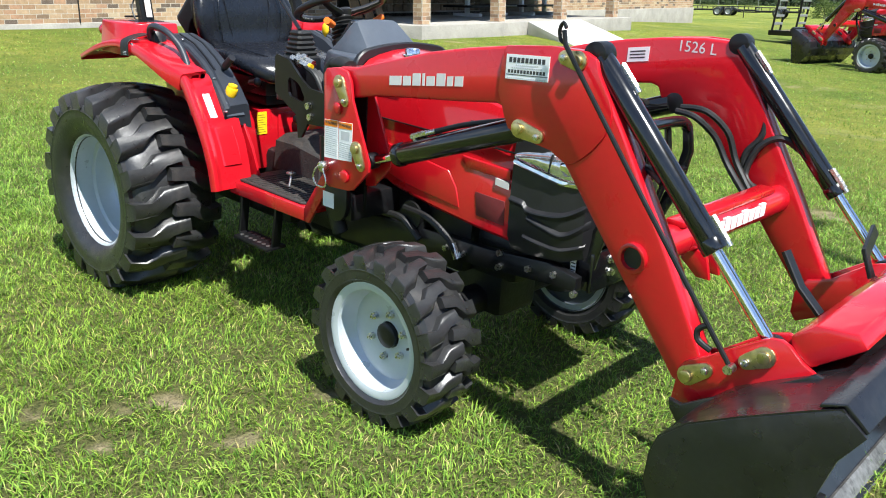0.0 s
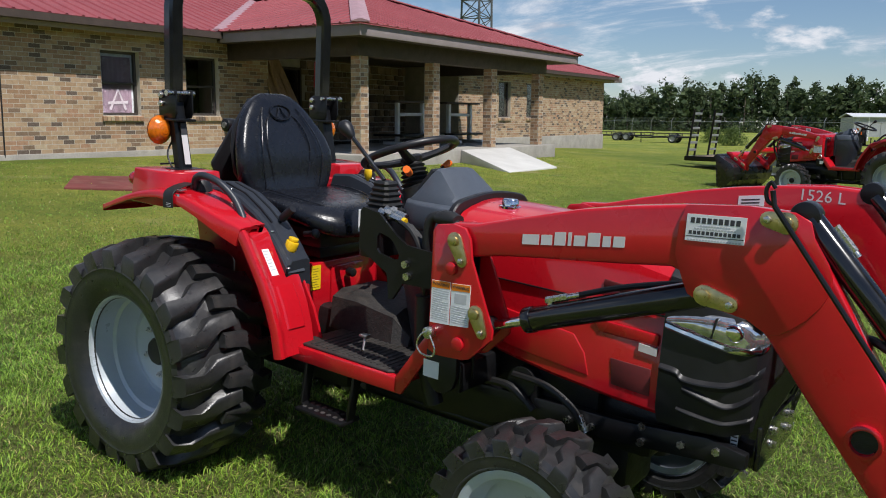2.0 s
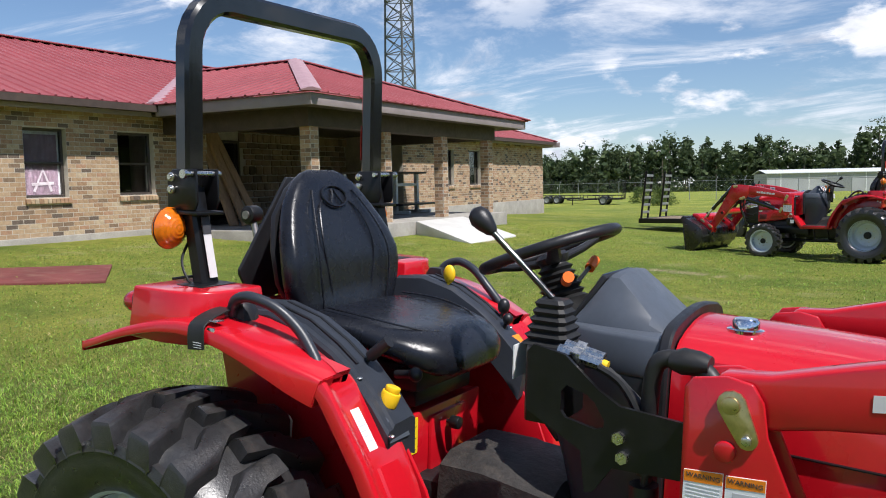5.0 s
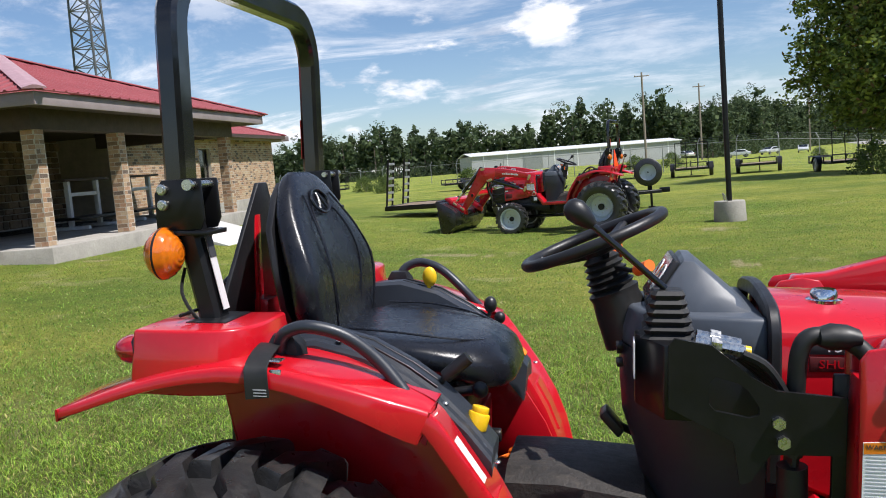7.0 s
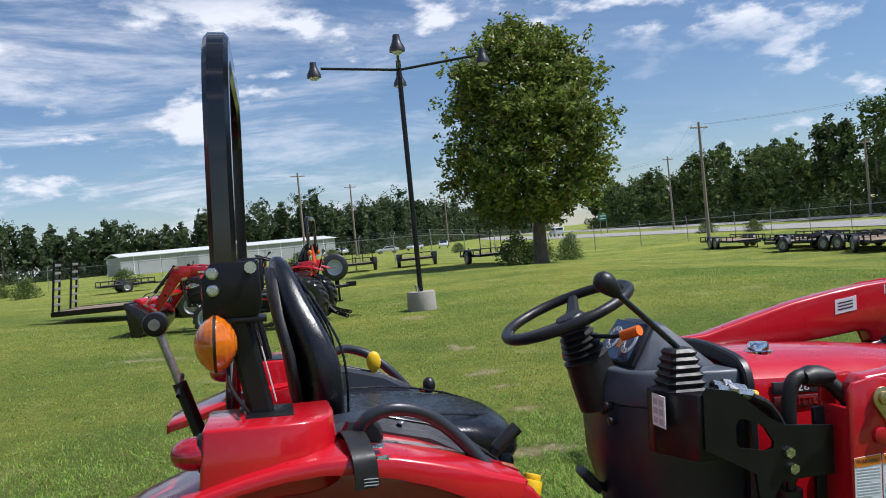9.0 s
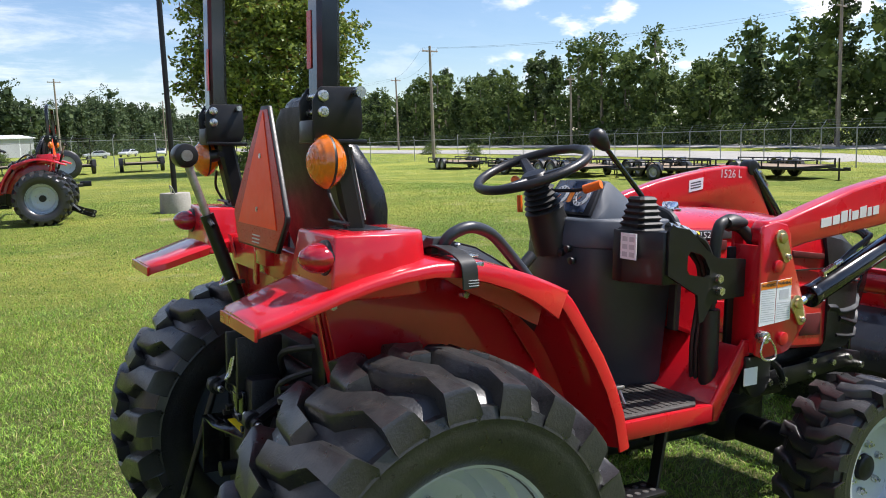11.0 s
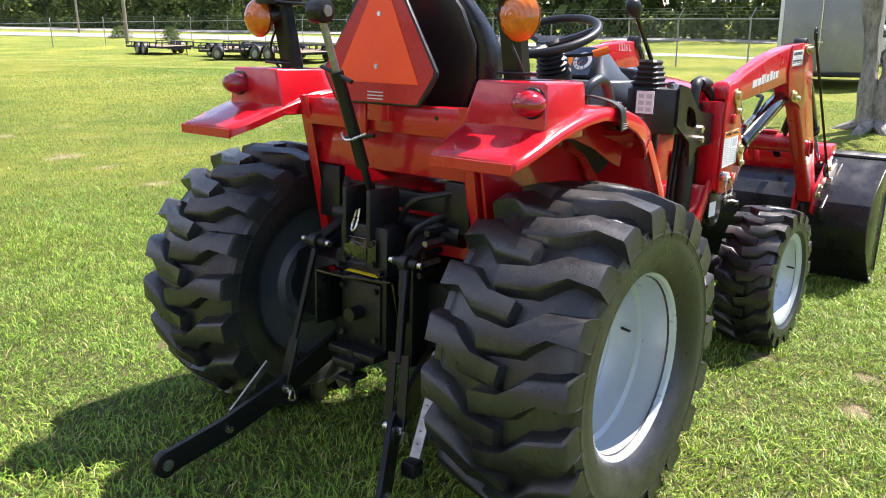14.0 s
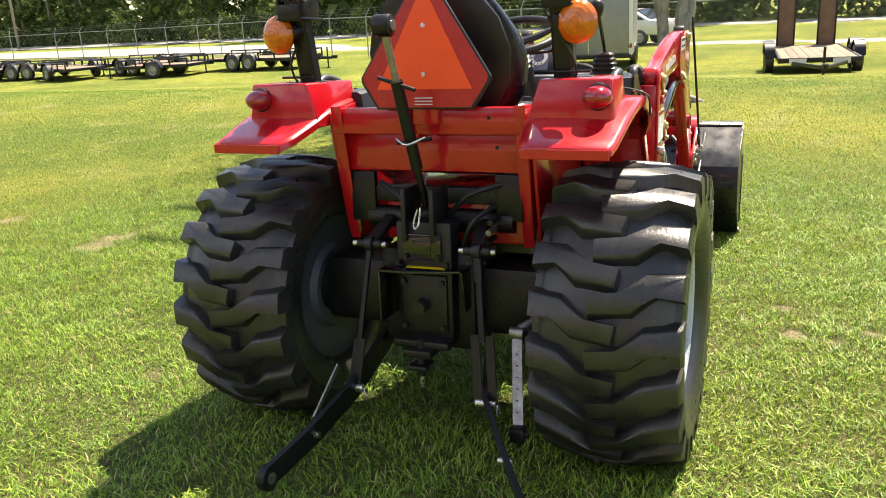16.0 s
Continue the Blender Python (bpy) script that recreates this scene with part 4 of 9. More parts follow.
# bonnet ----------------------------------------------------------------------
def bonnet():
    prof = [  # x, half width at the bottom edge, half width at the shoulder, shoulder z, crown z, bottom z
        (1.142, 0.272, 0.262, 1.050, 1.120, 0.74), (1.35, 0.276, 0.264, 1.044, 1.115, 0.66), (1.55, 0.280, 0.266, 1.034, 1.106, 0.63), (1.75, 0.282, 0.264, 1.016, 1.088, 0.61), (1.90, 0.282, 0.258, 0.985, 1.062, 0.60)]
    bm = bm_new()
    rows = []
    for x, wb, ws, zs, zc, zb in prof:
        half_row = [(wb - 0.012, zb), (wb, zb + 0.012), (wb, zb + (zs - zb) * 0.45), (ws + 0.012, zb + (zs - zb) * 0.5), (ws + 0.006, zs - 0.03), (ws - 0.010, zs + 0.012), (ws - 0.045, zs + (zc - zs) * 0.52),
                    (ws * 0.62, zc - 0.018), (ws * 0.30, zc - 0.004)]
        row = [(x, -w, z) for w, z in half_row] + [(x, 0, zc)] + [(x, w, z) for w, z in half_row[::-1]]
        rows.append([bm.verts.new(p) for p in row])
    for a, b in zip(rows, rows[1:]):
        for j in range(len(a) - 1):
            bm.faces.new((a[j], a[j + 1], b[j + 1], b[j]))
    bm.faces.new(rows[0])
    bm.faces.new(rows[-1][::-1])
    bmesh.ops.recalc_face_normals(bm, faces=bm.faces)
    return bm


bonnet_part = part("bonnet", bonnet(), RED, tractor, "glossy red steel bonnet", angle=30)
bonnet_part.scale = (1, 0.885, 1)

part("fuel_cap", all_of(lathe([(0.0, 0.040), (0.012, 0.040), (0.014, 0.030), (0.030, 0.029), (0.036, 0.024), (0.037, 0.004)], (1.258, -0.093, 1.100), "z", 28)), CHROME, bonnet_part, "chrome fuel cap")
seal = part("bonnet_rear_seal", sweep(smooth_path([(1.126, -0.272, 0.74), (1.126, -0.276, 0.90), (1.126, -0.270, 1.03), (1.126, -0.248, 1.086), (1.126, -0.18, 1.108), (1.126, 0, 1.122), (1.126, 0.18, 1.108), (1.126, 0.248, 1.086),
                                (1.126, 0.270, 1.03), (1.126, 0.276, 0.90), (1.126, 0.272, 0.74)], 3), rect(0.040, 0.026), up=(1, 0, 0)), PLASTIC, tractor, "black rubber seal round the dash cowl")
seal.scale = (1, 0.885, 1)


def bonnet_side(s):
    y = s * 0.2845
    # pressed relief on the side panel
    part("side_relief", prism([(1.30, 0.82), (1.62, 0.78), (1.66, 0.73), (1.68, 0.66), (1.40, 0.69), (1.30, 0.72)], s * 0.276, y, "y", 0.006, 3), RED, bonnet_part)
    part("side_relief", prism([(1.68, 0.845), (1.885, 0.835), (1.885, 0.80), (1.70, 0.805)], s * 0.276, y + s * 0.001, "y", 0.005, 3), RED, bonnet_part)
    part("side_vent", prism([(1.745, 0.735), (1.872, 0.73), (1.875, 0.648), (1.755, 0.655)], s * 0.278, y + s * 0.0005, "y", 0.003), RED_DARK, bonnet_part, "dark red perforated vent")
    part("side_vent", prism([(1.70, 0.965), (1.88, 0.945), (1.88, 0.925), (1.70, 0.94)], s * 0.268, s * 0.279, "y", 0.003), RED_DARK, bonnet_part, "dark red perforated vent")
    part("panel_seam", prism([(1.20, 0.905), (1.90, 0.893), (1.90, 0.889), (1.20, 0.901)], s * 0.272, s * 0.2835, "y", 0.001), BLACK, bonnet_part)
    part("side_decal", prism([(1.83, 0.80), (1.885, 0.795), (1.885, 0.772), (1.83, 0.777)], s * 0.280, y + s * 0.0035, "y", 0.0), DECAL_SILVER, bonnet_part, "small pale sticker")
    part("model_plate", prism([(1.196, 1.052), (1.40, 1.050), (1.40, 1.020), (1.196, 1.020)], s * 0.262, s * 0.2735, "y", 0.002), INK, bonnet_part, "black model plate with white numerals")
    part("model_plate", prism([(1.196, 1.015), (1.36, 1.015), (1.36, 0.983), (1.196, 0.983)], s * 0.262, s * 0.2745, "y", 0.002), RED_DARK, bonnet_part, "dark model plate with red letters")
    m = Matrix.Translation((1.262, s * 0.2750, 1.0355)) @ Matrix(((-s, 0, 0), (0, 0, s), (0, 1, 0))).to_4x4()
    lettering("SHUTTLE", 0.026, Matrix.Translation((1.275, s * 0.2755, 0.999)) @ Matrix(((-s, 0, 0), (0, 0, s), (0, 1, 0))).to_4x4(), RED, bonnet_part, "letters", wide=1.15)
    lettering("1526", 0.030, m, DECAL, bonnet_part, "numerals", wide=1.25)


both(bonnet_side)


def nose():
    prof = [(1.898, 0.286, 0.575, 1.058, 0.262), (2.00, 0.284, 0.575, 1.040, 0.256), (2.09, 0.270, 0.58, 1.010, 0.240), (2.15, 0.232, 0.60, 0.975, 0.200), (2.18, 0.150, 0.64, 0.935, 0.120)]
    bm = bm_new()
    rows = []
    for x, w, zb, zt, wt in prof:
        hr = [(w * 0.90, zb), (w, zb + 0.05), (w * 1.01, 0.72), (w, 0.82), (w * 0.99, 0.90), (wt, zt - 0.05), (wt * 0.8, zt - 0.012), (wt * 0.4, zt)]
        rows.append([bm.verts.new((x, -a, z)) for a, z in hr] + [bm.verts.new((x, a, z)) for a, z in hr[::-1]])
    for a, b in zip(rows, rows[1:]):
        for j in range(len(a) - 1):
            bm.faces.new((a[j], a[j + 1], b[j + 1], b[j]))
    bm.faces.new(rows[-1])
    bm.faces.new(rows[0][::-1])
    bmesh.ops.recalc_face_normals(bm, faces=bm.faces)
    return bm


grille = part("front_grille", nose(), PLASTIC, tractor, "black plastic nose with grille bars", angle=30)
grille.scale = (1, 0.9, 1)
NOSE_W = ((1.898, 0.286), (2.00, 0.286), (2.09, 0.272), (2.15, 0.234), (2.18, 0.152), (2.20, 0.05))


def nose_w(x):
    """Half width of the nose at x."""
    return float(np.interp(x, [a for a, b in NOSE_W], [b for a, b in NOSE_W]))


def strake(s, pts, h, out):
    """A bold moulded ridge that follows the nose: sharp below, sloped above."""
    rows = []
    for x, _, z in smooth_path([(x, 0, z) for x, z in pts], 4):
        w = nose_w(x)
        rows.append([(x, s * (w - 0.02), z - h), (x, s * (w + out * 0.3), z - h), (x, s * (w + out), z - h * 0.15), (x, s * (w + out * 0.9), z + h * 0.1), (x, s * (w - 0.004), z + h * 0.9), (x, s * (w - 0.02), z + h)])
    part("grille_strake", loft(rows), PLASTIC, grille, angle=30)


def headlight(s):
    strake(s, [(1.900, 0.750), (1.950, 0.744), (1.972, 0.728), (2.05, 0.728), (2.11, 0.742), (2.165, 0.780)], 0.016, 0.014)
    strake(s, [(1.972, 0.704), (2.03, 0.688), (2.085, 0.674), (2.12, 0.684), (2.16, 0.718)], 0.015, 0.012)
    strake(s, [(1.960, 0.640), (2.04, 0.628), (2.10, 0.626), (2.155, 0.645)], 0.009, 0.008)
    rows, trim = [], []
    for x, lo, hi in ((1.906, 0.880, 0.898), (1.95, 0.871, 0.912), (2.02, 0.858, 0.922), (2.08, 0.846, 0.922), (2.125, 0.842, 0.914), (2.155, 0.846, 0.902), (2.168, 0.856, 0.888)):
        w = nose_w(x)
        rows.append([(x, s * (w - 0.06), lo), (x, s * (w + 0.002), lo), (x, s * (w + 0.008), lo + 0.3 * (hi - lo)), (x, s * (w + 0.004), lo + 0.7 * (hi - lo)), (x, s * (w - 0.014), hi), (x, s * (w - 0.06), hi)])
        trim.append([(x, s * (w - 0.03), lo - 0.016), (x, s * (w + 0.008), lo - 0.016), (x, s * (w + 0.013), lo - 0.010), (x, s * (w + 0.011), lo - 0.001), (x, s * (w - 0.03), lo - 0.001)])
    lens = part("headlight", loft(rows), LAMP_CLEAR, grille, "clear wraparound headlight with a bright reflector", angle=50)
    part("headlight_rim", loft(trim), CHROME, grille, "bright trim under the headlight", angle=40)
    part("reflector_bowl", ball((2.085, s * (nose_w(2.085) - 0.004), 0.884), 0.030, (1.0, 0.5, 0.9), 18), CHROME, lens)
    part("lamp_divider", prism([(2.030, 0.860), (2.036, 0.860), (2.046, 0.918), (2.040, 0.918)], s * (nose_w(2.03) - 0.01), s * (nose_w(2.03) + 0.007), "y", 0.001), PLASTIC, lens)
    part("brow", prism([(1.905, 0.900), (2.02, 0.926), (2.10, 0.926), (2.16, 0.906), (2.155, 0.930), (2.08, 0.950), (1.905, 0.935)], s * 0.10, s * (nose_w(2.15) + 0.01), "y", 0.006), PLASTIC, grille)


both(headlight)
part("grille_badge", all_of(rod((2.195, 0, 0.80), (2.205, 0, 0.80), 0.035, n=24, bev=0.004)), CHROME, grille)

# front loader ------------------------------------------------------------------
arm_outline = [(1.265, 1.075), (1.285, 1.100), (1.37, 1.107), (1.50, 1.143), (1.70, 1.195), (1.84, 1.222), (1.98, 1.243), (2.14, 1.258), (2.245, 1.256), (2.280, 1.240), (2.292, 1.205), (2.395, 1.045), (2.541, 0.806), (2.690, 0.545),
               (2.690, 0.500), (2.655, 0.470), (2.610, 0.480), (2.217, 0.955), (2.185, 0.985), (2.13, 0.995), (2.06, 1.005), (2.02, 1.022), (2.005, 1.050), (1.995, 1.075), (1.965, 1.083), (1.81, 1.064), (1.60, 1.042), (1.464, 1.026), (1.36, 1.005), (1.29, 1.005), (1.262, 1.035)]
knee = [(1.992, 1.246), (2.14, 1.2605), (2.247, 1.2585), (2.283, 1.242), (2.295, 1.205), (2.333, 1.150), (2.345, 1.118), (2.343, 1.085), (2.328, 1.050), (2.302, 1.015), (2.272, 0.986), (2.245, 0.967), (2.222, 0.962), (2.200, 0.972), (2.170, 0.988), (2.06, 1.005), (2.018, 1.024), (2.002, 1.055), (1.975, 1.12), (1.978, 1.20)]
post_outline = [(1.226, 1.070), (1.240, 1.090), (1.300, 1.100), (1.345, 1.092), (1.365, 1.06), (1.375, 1.00), (1.462, 0.805), (1.462, 0.775), (1.385, 0.698), (1.36, 0.690), (1.26, 0.683), (1.230, 0.695)]


def pin(parent, x, y, z, s, r=0.018, out=0.012):
    part("pivot_pin", rod((x, y, z), (x, y + s * out, z), r, n=20, bev=0.003), YZINC, parent)


def link_plate(parent, a, b, y, s, mat=YZINC):
    """A small plated retaining plate with two round ends and its bolts."""
    a, b = Vector(a), Vector(b)
    d = (b - a).normalized()
    nrm = Vector((-d.y, d.x))
    pts = []
    for c, r, sgn, q in ((a, 0.026, -1, 1), (b, 0.019, 1, -1)):
        for t in range(7):
            ang = math.pi * t / 6
            pts.append(tuple(c + nrm * (q * math.cos(ang) * r) + d * (sgn * math.sin(ang) * r)))
    plate = part("retaining_plate", prism(pts, y, y + s * 0.008, "y", 0.0015), mat, parent, "yellow zinc plated retaining plate")
    for c, r in ((a, 0.016), (b, 0.010)):
        part("bolt_head", rod((c.x, y + s * 0.007, c.y), (c.x, y + s * 0.018, c.y), r, n=20 if r > 0.012 else 6, bev=0.002), YZINC if r > 0.012 else ZINC, plate)


def brand_bars(parent, x0, z0, x1, z1, y, s, mat):
    """Plain blocks in the place of the maker's mark, as wide and tall as its eight letters."""
    d = Vector((x1 - x0, z1 - z0))
    at = 0.0
    for wid, tall in ((0.185, 0.78), (0.125, 0.78), (0.125, 1.0), (0.050, 1.0), (0.125, 0.78), (0.130, 1.0), (0.090, 0.78), (0.120, 0.78)):
        a, b = Vector((x0, z0)) + d * at, Vector((x0, z0)) + d * (at + wid - 0.018)
        top = 0.037 * tall
        part("mark_block", prism([(a.x, a.y), (b.x, b.y), (b.x, b.y + top), (a.x, a.y + top)], y, y + s * 0.0012, "y", 0.0), mat, parent)
        at += wid + 0.006


def loader_side(s):
    arm = part("loader_arm", prism(arm_outline, s * 0.430, s * 0.492, "y", 0.010, 3), RED, tractor, "bent red loader arm", angle=30)
    arm.location = (0.006, -s * 0.035, -0.006)
    part("knee_plate", prism(knee, s * 0.4905, s * 0.4985, "y", 0.003), RED, arm)
    part("cross_tube_sleeve", lathe([(0, 0.030), (0.0, 0.040), (0.014, 0.040), (0.016, 0.036), (0.016, 0.030), (0.004, 0.028)], (2.458, s * 0.490, 0.765), "y", 32, caps=False) if s > 0 else
         lathe([(0, 0.030), (0.0, 0.040), (-0.014, 0.040), (-0.016, 0.036), (-0.016, 0.030), (-0.004, 0.028)], (2.458, s * 0.490, 0.765), "y", 32, caps=False), RED, arm)
    # closed disc on the solid arm; its dark colour is the bore's inner shade
    part("sleeve_bore", rod((2.458, s * 0.480, 0.765), (2.458, s * 0.4935, 0.765), 0.029, n=28), CAST, arm, "dark disc in the tube end, coloured as the bore's shade")
    part("post_plate", prism(post_outline, s * 0.497, s * 0.509, "y", 0.004), RED, arm, "red loader post plate")
    part("post_plate", prism(post_outline, s * 0.398, s * 0.410, "y", 0.004), RED, arm, "red loader post plate")
    part("post_web", all_of(box(1.232, 1.25, s * 0.410 if s > 0 else -0.497, s * 0.497 if s > 0 else -0.410, 0.70, 1.03, 0.003), box(1.25, 1.33, min(s * 0.41, s * 0.497), max(s * 0.41, s * 0.497), 0.70, 0.715, 0.003)), RED, arm)
    # decals on the post
    d = part("warning_label", prism([(1.2345, 0.918), (1.305, 0.923), (1.305, 0.790), (1.2345, 0.785)], s * 0.508, s * 0.5105, "y", 0.0), DECAL, arm, "white warning label with an orange header")
    part("label_header", prism([(1.2355, 0.917), (1.304, 0.922), (1.304, 0.900), (1.2355, 0.896)], s * 0.509, s * 0.5112, "y", 0.0), DECAL_ORG, d)
    d2 = part("warning_label", prism([(1.309, 0.921), (1.378, 0.926), (1.378, 0.796), (1.309, 0.790)], s * 0.508, s * 0.5105, "y", 0.0), DECAL, arm, "white warning label with an orange header")
    part("label_header", prism([(1.310, 0.920), (1.377, 0.925), (1.377, 0.904), (1.310, 0.899)], s * 0.509, s * 0.5112, "y", 0.0), DECAL_ORG, d2)
    turn = Matrix(((-s, 0, 0), (0, 0, s), (0, 1, 0))).to_4x4()
    for dd, x, z in ((d, 1.270, 0.9095), (d2, 1.3435, 0.9125)):
        lettering("WARNING", 0.0125, Matrix.Translation((x, s * 0.5116, z)) @ turn, INK, dd, "header_word")
        for q in range(14):
            zz = z - 0.020 - q * 0.0070
            wdt = 0.030 if q % 5 != 4 else 0.019
            x0 = x - 0.030
            if dd is d2 and q < 6:
                continue
            part("text_bar", prism([(x0, zz), (x0 + wdt * 2, zz), (x0 + wdt * 2, zz + 0.0024), (x0, zz + 0.0024)], s * 0.510, s * 0.5110, "y", 0.0), INK_GREY, dd)
    part("label_pictogram", all_of(prism([(1.322, 0.862), (1.366, 0.864), (1.366, 0.894), (1.322, 0.892)], s * 0.510, s * 0.5109, "y", 0.0)), INK_GREY, d2)
    # pins and plates
    link_plate(arm, (1.312, 1.052), (1.342, 0.994), s * 0.509, s, YZINC)
    link_plate(arm, (1.402, 0.845), (1.428, 0.792), s * 0.509, s, YZINC)
    link_plate(arm, (2.062, 1.030), (2.128, 1.018), s * 0.4985, s)
    link_plate(arm, (2.232, 1.232), (2.190, 1.236), s * 0.4985, s)
    part("post_boss", rod((1.305, s * 0.508, 0.965), (1.305, s * 0.520, 0.965), 0.020, n=20, bev=0.004), RED, arm)
    part("post_boss", rod((1.345, s * 0.508, 0.738), (1.345, s * 0.520, 0.738), 0.022, n=20, bev=0.004), RED, arm)
    lock = part("lock_pin", rod((1.243, s * 0.505, 0.755), (1.243, s * 0.535, 0.755), 0.019, n=18, bev=0.003), ZINC, arm, "zinc locking pin with a wire bail")
    part("wire_bail", tube([(1.243, s * 0.532, 0.762), (1.222, s * 0.538, 0.745), (1.212, s * 0.540, 0.712), (1.232, s * 0.542, 0.690), (1.272, s * 0.542, 0.690), (1.280, s * 0.540, 0.715), (1.256, s * 0.536, 0.752)], 0.0035, 8, 4), ZINC, lock)
    # mounting bracket under the post
    part("mount_bracket", prism([(1.212, 0.69), (1.330, 0.69), (1.330, 0.615), (1.318, 0.582), (1.295, 0.562), (1.265, 0.556), (1.240, 0.566), (1.220, 0.590), (1.212, 0.62)], s * 0.468, s * 0.490, "y", 0.004), BLACK, arm)
    part("mount_beam", all_of(box(1.215, 1.335, min(s * 0.20, s * 0.47), max(s * 0.20, s * 0.47), 0.565, 0.66, 0.008), box(1.205, 1.34, min(s * 0.40, s * 0.415), max(s * 0.40, s * 0.415), 0.60, 1.02, 0.004)), BLACK, arm)
    part("mount_label", prism([(1.205, 0.655), (1.265, 0.655), (1.265, 0.600), (1.205, 0.600)], s * 0.489, s * 0.4915, "y", 0.0), DECAL, arm, "small white label")
    # lift cylinder
    a, b = Vector((1.415, s * 0.455, 0.800)), Vector((2.066, s * 0.455, 1.030))
    u = (b - a).normalized()
    cyl = part("lift_cylinder", all_of(rod(a + u * 0.150, b - u * 0.02, 0.036, n=28, bev=0.004), rod(a + u * 0.135, a + u * 0.165, 0.039, n=28, bev=0.004)), BLACK_GLOSS, arm, "glossy black hydraulic lift cylinder")
    part("piston_rod", rod(a, a + u * 0.16, 0.015, n=20), CHROME, cyl)
    part("rod_eye", all_of(rod(a - Vector((0, 0.022, 0)), a + Vector((0, 0.022, 0)), 0.028, n=20, bev=0.003)), BLACK, cyl)
    part("barrel_eye", rod(b - Vector((0, 0.026, 0)), b + Vector((0, 0.026, 0)), 0.036, n=20, bev=0.003), BLACK, cyl)
    part("hose_fitting", all_of(rod(a + u * 0.20 + Vector((0, 0, 0.050)), a + u * 0.27 + Vector((0, 0, 0.050)), 0.011, n=6), rod(a + u * 0.26 + Vector((0, 0, 0.050)), a + u * 0.31 + Vector((0, 0, 0.050)), 0.009, n=12), rod(a + u * 0.215 + Vector((0, 0, 0.030)), a + u * 0.215 + Vector((0, 0, 0.052)), 0.010, n=8)), ZINC, cyl)
    part("cylinder_hose", tube([a + u * 0.30 + Vector((0, 0, 0.050)), a + u * 0.42 + Vector((0, -s * 0.02, 0.050)), a + u * 0.56 + Vector((0, -s * 0.05, 0.035)), a + u * 0.62 + Vector((0, -s * 0.09, 0.02))], 0.0085, 8, 4), HOSE, cyl)
    # bucket cylinder
    a, b = Vector((2.262, s * 0.452, 1.250)), Vector((2.830, s * 0.455, 0.640))
    u = (b - a).normalized()
    cyl = part("bucket_cylinder", all_of(rod(a + u * 0.01, a + u * 0.56, 0.030, n=28, bev=0.004), rod(a + u * 0.54, a + u * 0.575, 0.033, n=28, bev=0.004)), BLACK_GLOSS, arm, "glossy black hydraulic bucket cylinder")
    part("piston_rod", rod(a + u * 0.55, b, 0.0155, n=20), CHROME, cyl)
    part("rod_eye", rod(b - Vector((0, 0.022, 0)), b + Vector((0, 0.022, 0)), 0.027, n=20, bev=0.003), BLACK, cyl)
    part("barrel_eye", rod(a - Vector((0, 0.026, 0)), a + Vector((0, 0.026, 0)), 0.034, n=20, bev=0.003), BLACK, cyl)
    for q in (0.06, 0.50):
        c = a + u * q + Vector((0.02, -s * 0.012, 0.026))
        part("hose_fitting", all_of(rod(c, c + u * 0.07, 0.010, n=6), rod(c + u * 0.05, c + u * 0.085, 0.008, n=12)), ZINC, cyl)
    # bucket carrier at the arm's foot
    foot = part("bucket_carrier", prism([(2.622, 0.430), (2.630, 0.525), (2.644, 0.547), (2.696, 0.582), (2.815, 0.668), (2.838, 0.681), (2.862, 0.685), (2.882, 0.678), (2.916, 0.648), (2.950, 0.632), (2.945, 0.590), (2.66, 0.405)], s * 0.490, s * 0.505, "y", 0.004), RED, arm, "red quick-attach carrier plate")
    part("carrier_inner_plate", prism([(2.600, 0.430), (2.600, 0.500), (2.630, 0.552), (2.700, 0.575), (2.800, 0.655), (2.850, 0.672), (2.890, 0.655), (2.960, 0.590), (2.62, 0.402)], s * 0.405, s * 0.420, "y", 0.004), RED, foot)
    link_plate(foot, (2.658, 0.515), (2.703, 0.547), s * 0.505, s)
    link_plate(foot, (2.836, 0.634), (2.795, 0.606), s * 0.505, s)


both(loader_side)
cross = part("cross_tube", all_of(rod((2.48, -0.40, 0.775), (2.48, 0.40, 0.775), 0.046, n=28), box(2.455, 2.51, -0.30, 0.30, 0.815, 0.835, 0.006)), RED, tractor, "red round cross tube with a white mark")
for q in range(8):
    part("mark_block", box(2.516, 2.5265, 0.20 - q * 0.040 - 0.034, 0.20 - q * 0.040, 0.766, 0.800 if q % 3 else 0.806, 0.0), DECAL, cross)
part("cross_tube_bracket", all_of(prism([(2.46, 0.75), (2.54, 0.73), (2.56, 0.66), (2.52, 0.66), (2.47, 0.70)], -0.20, -0.185, "y", 0.003), prism([(2.46, 0.75), (2.54, 0.73), (2.56, 0.66), (2.52, 0.66), (2.47, 0.70)], -0.14, -0.125, "y", 0.003)), RED, cross)


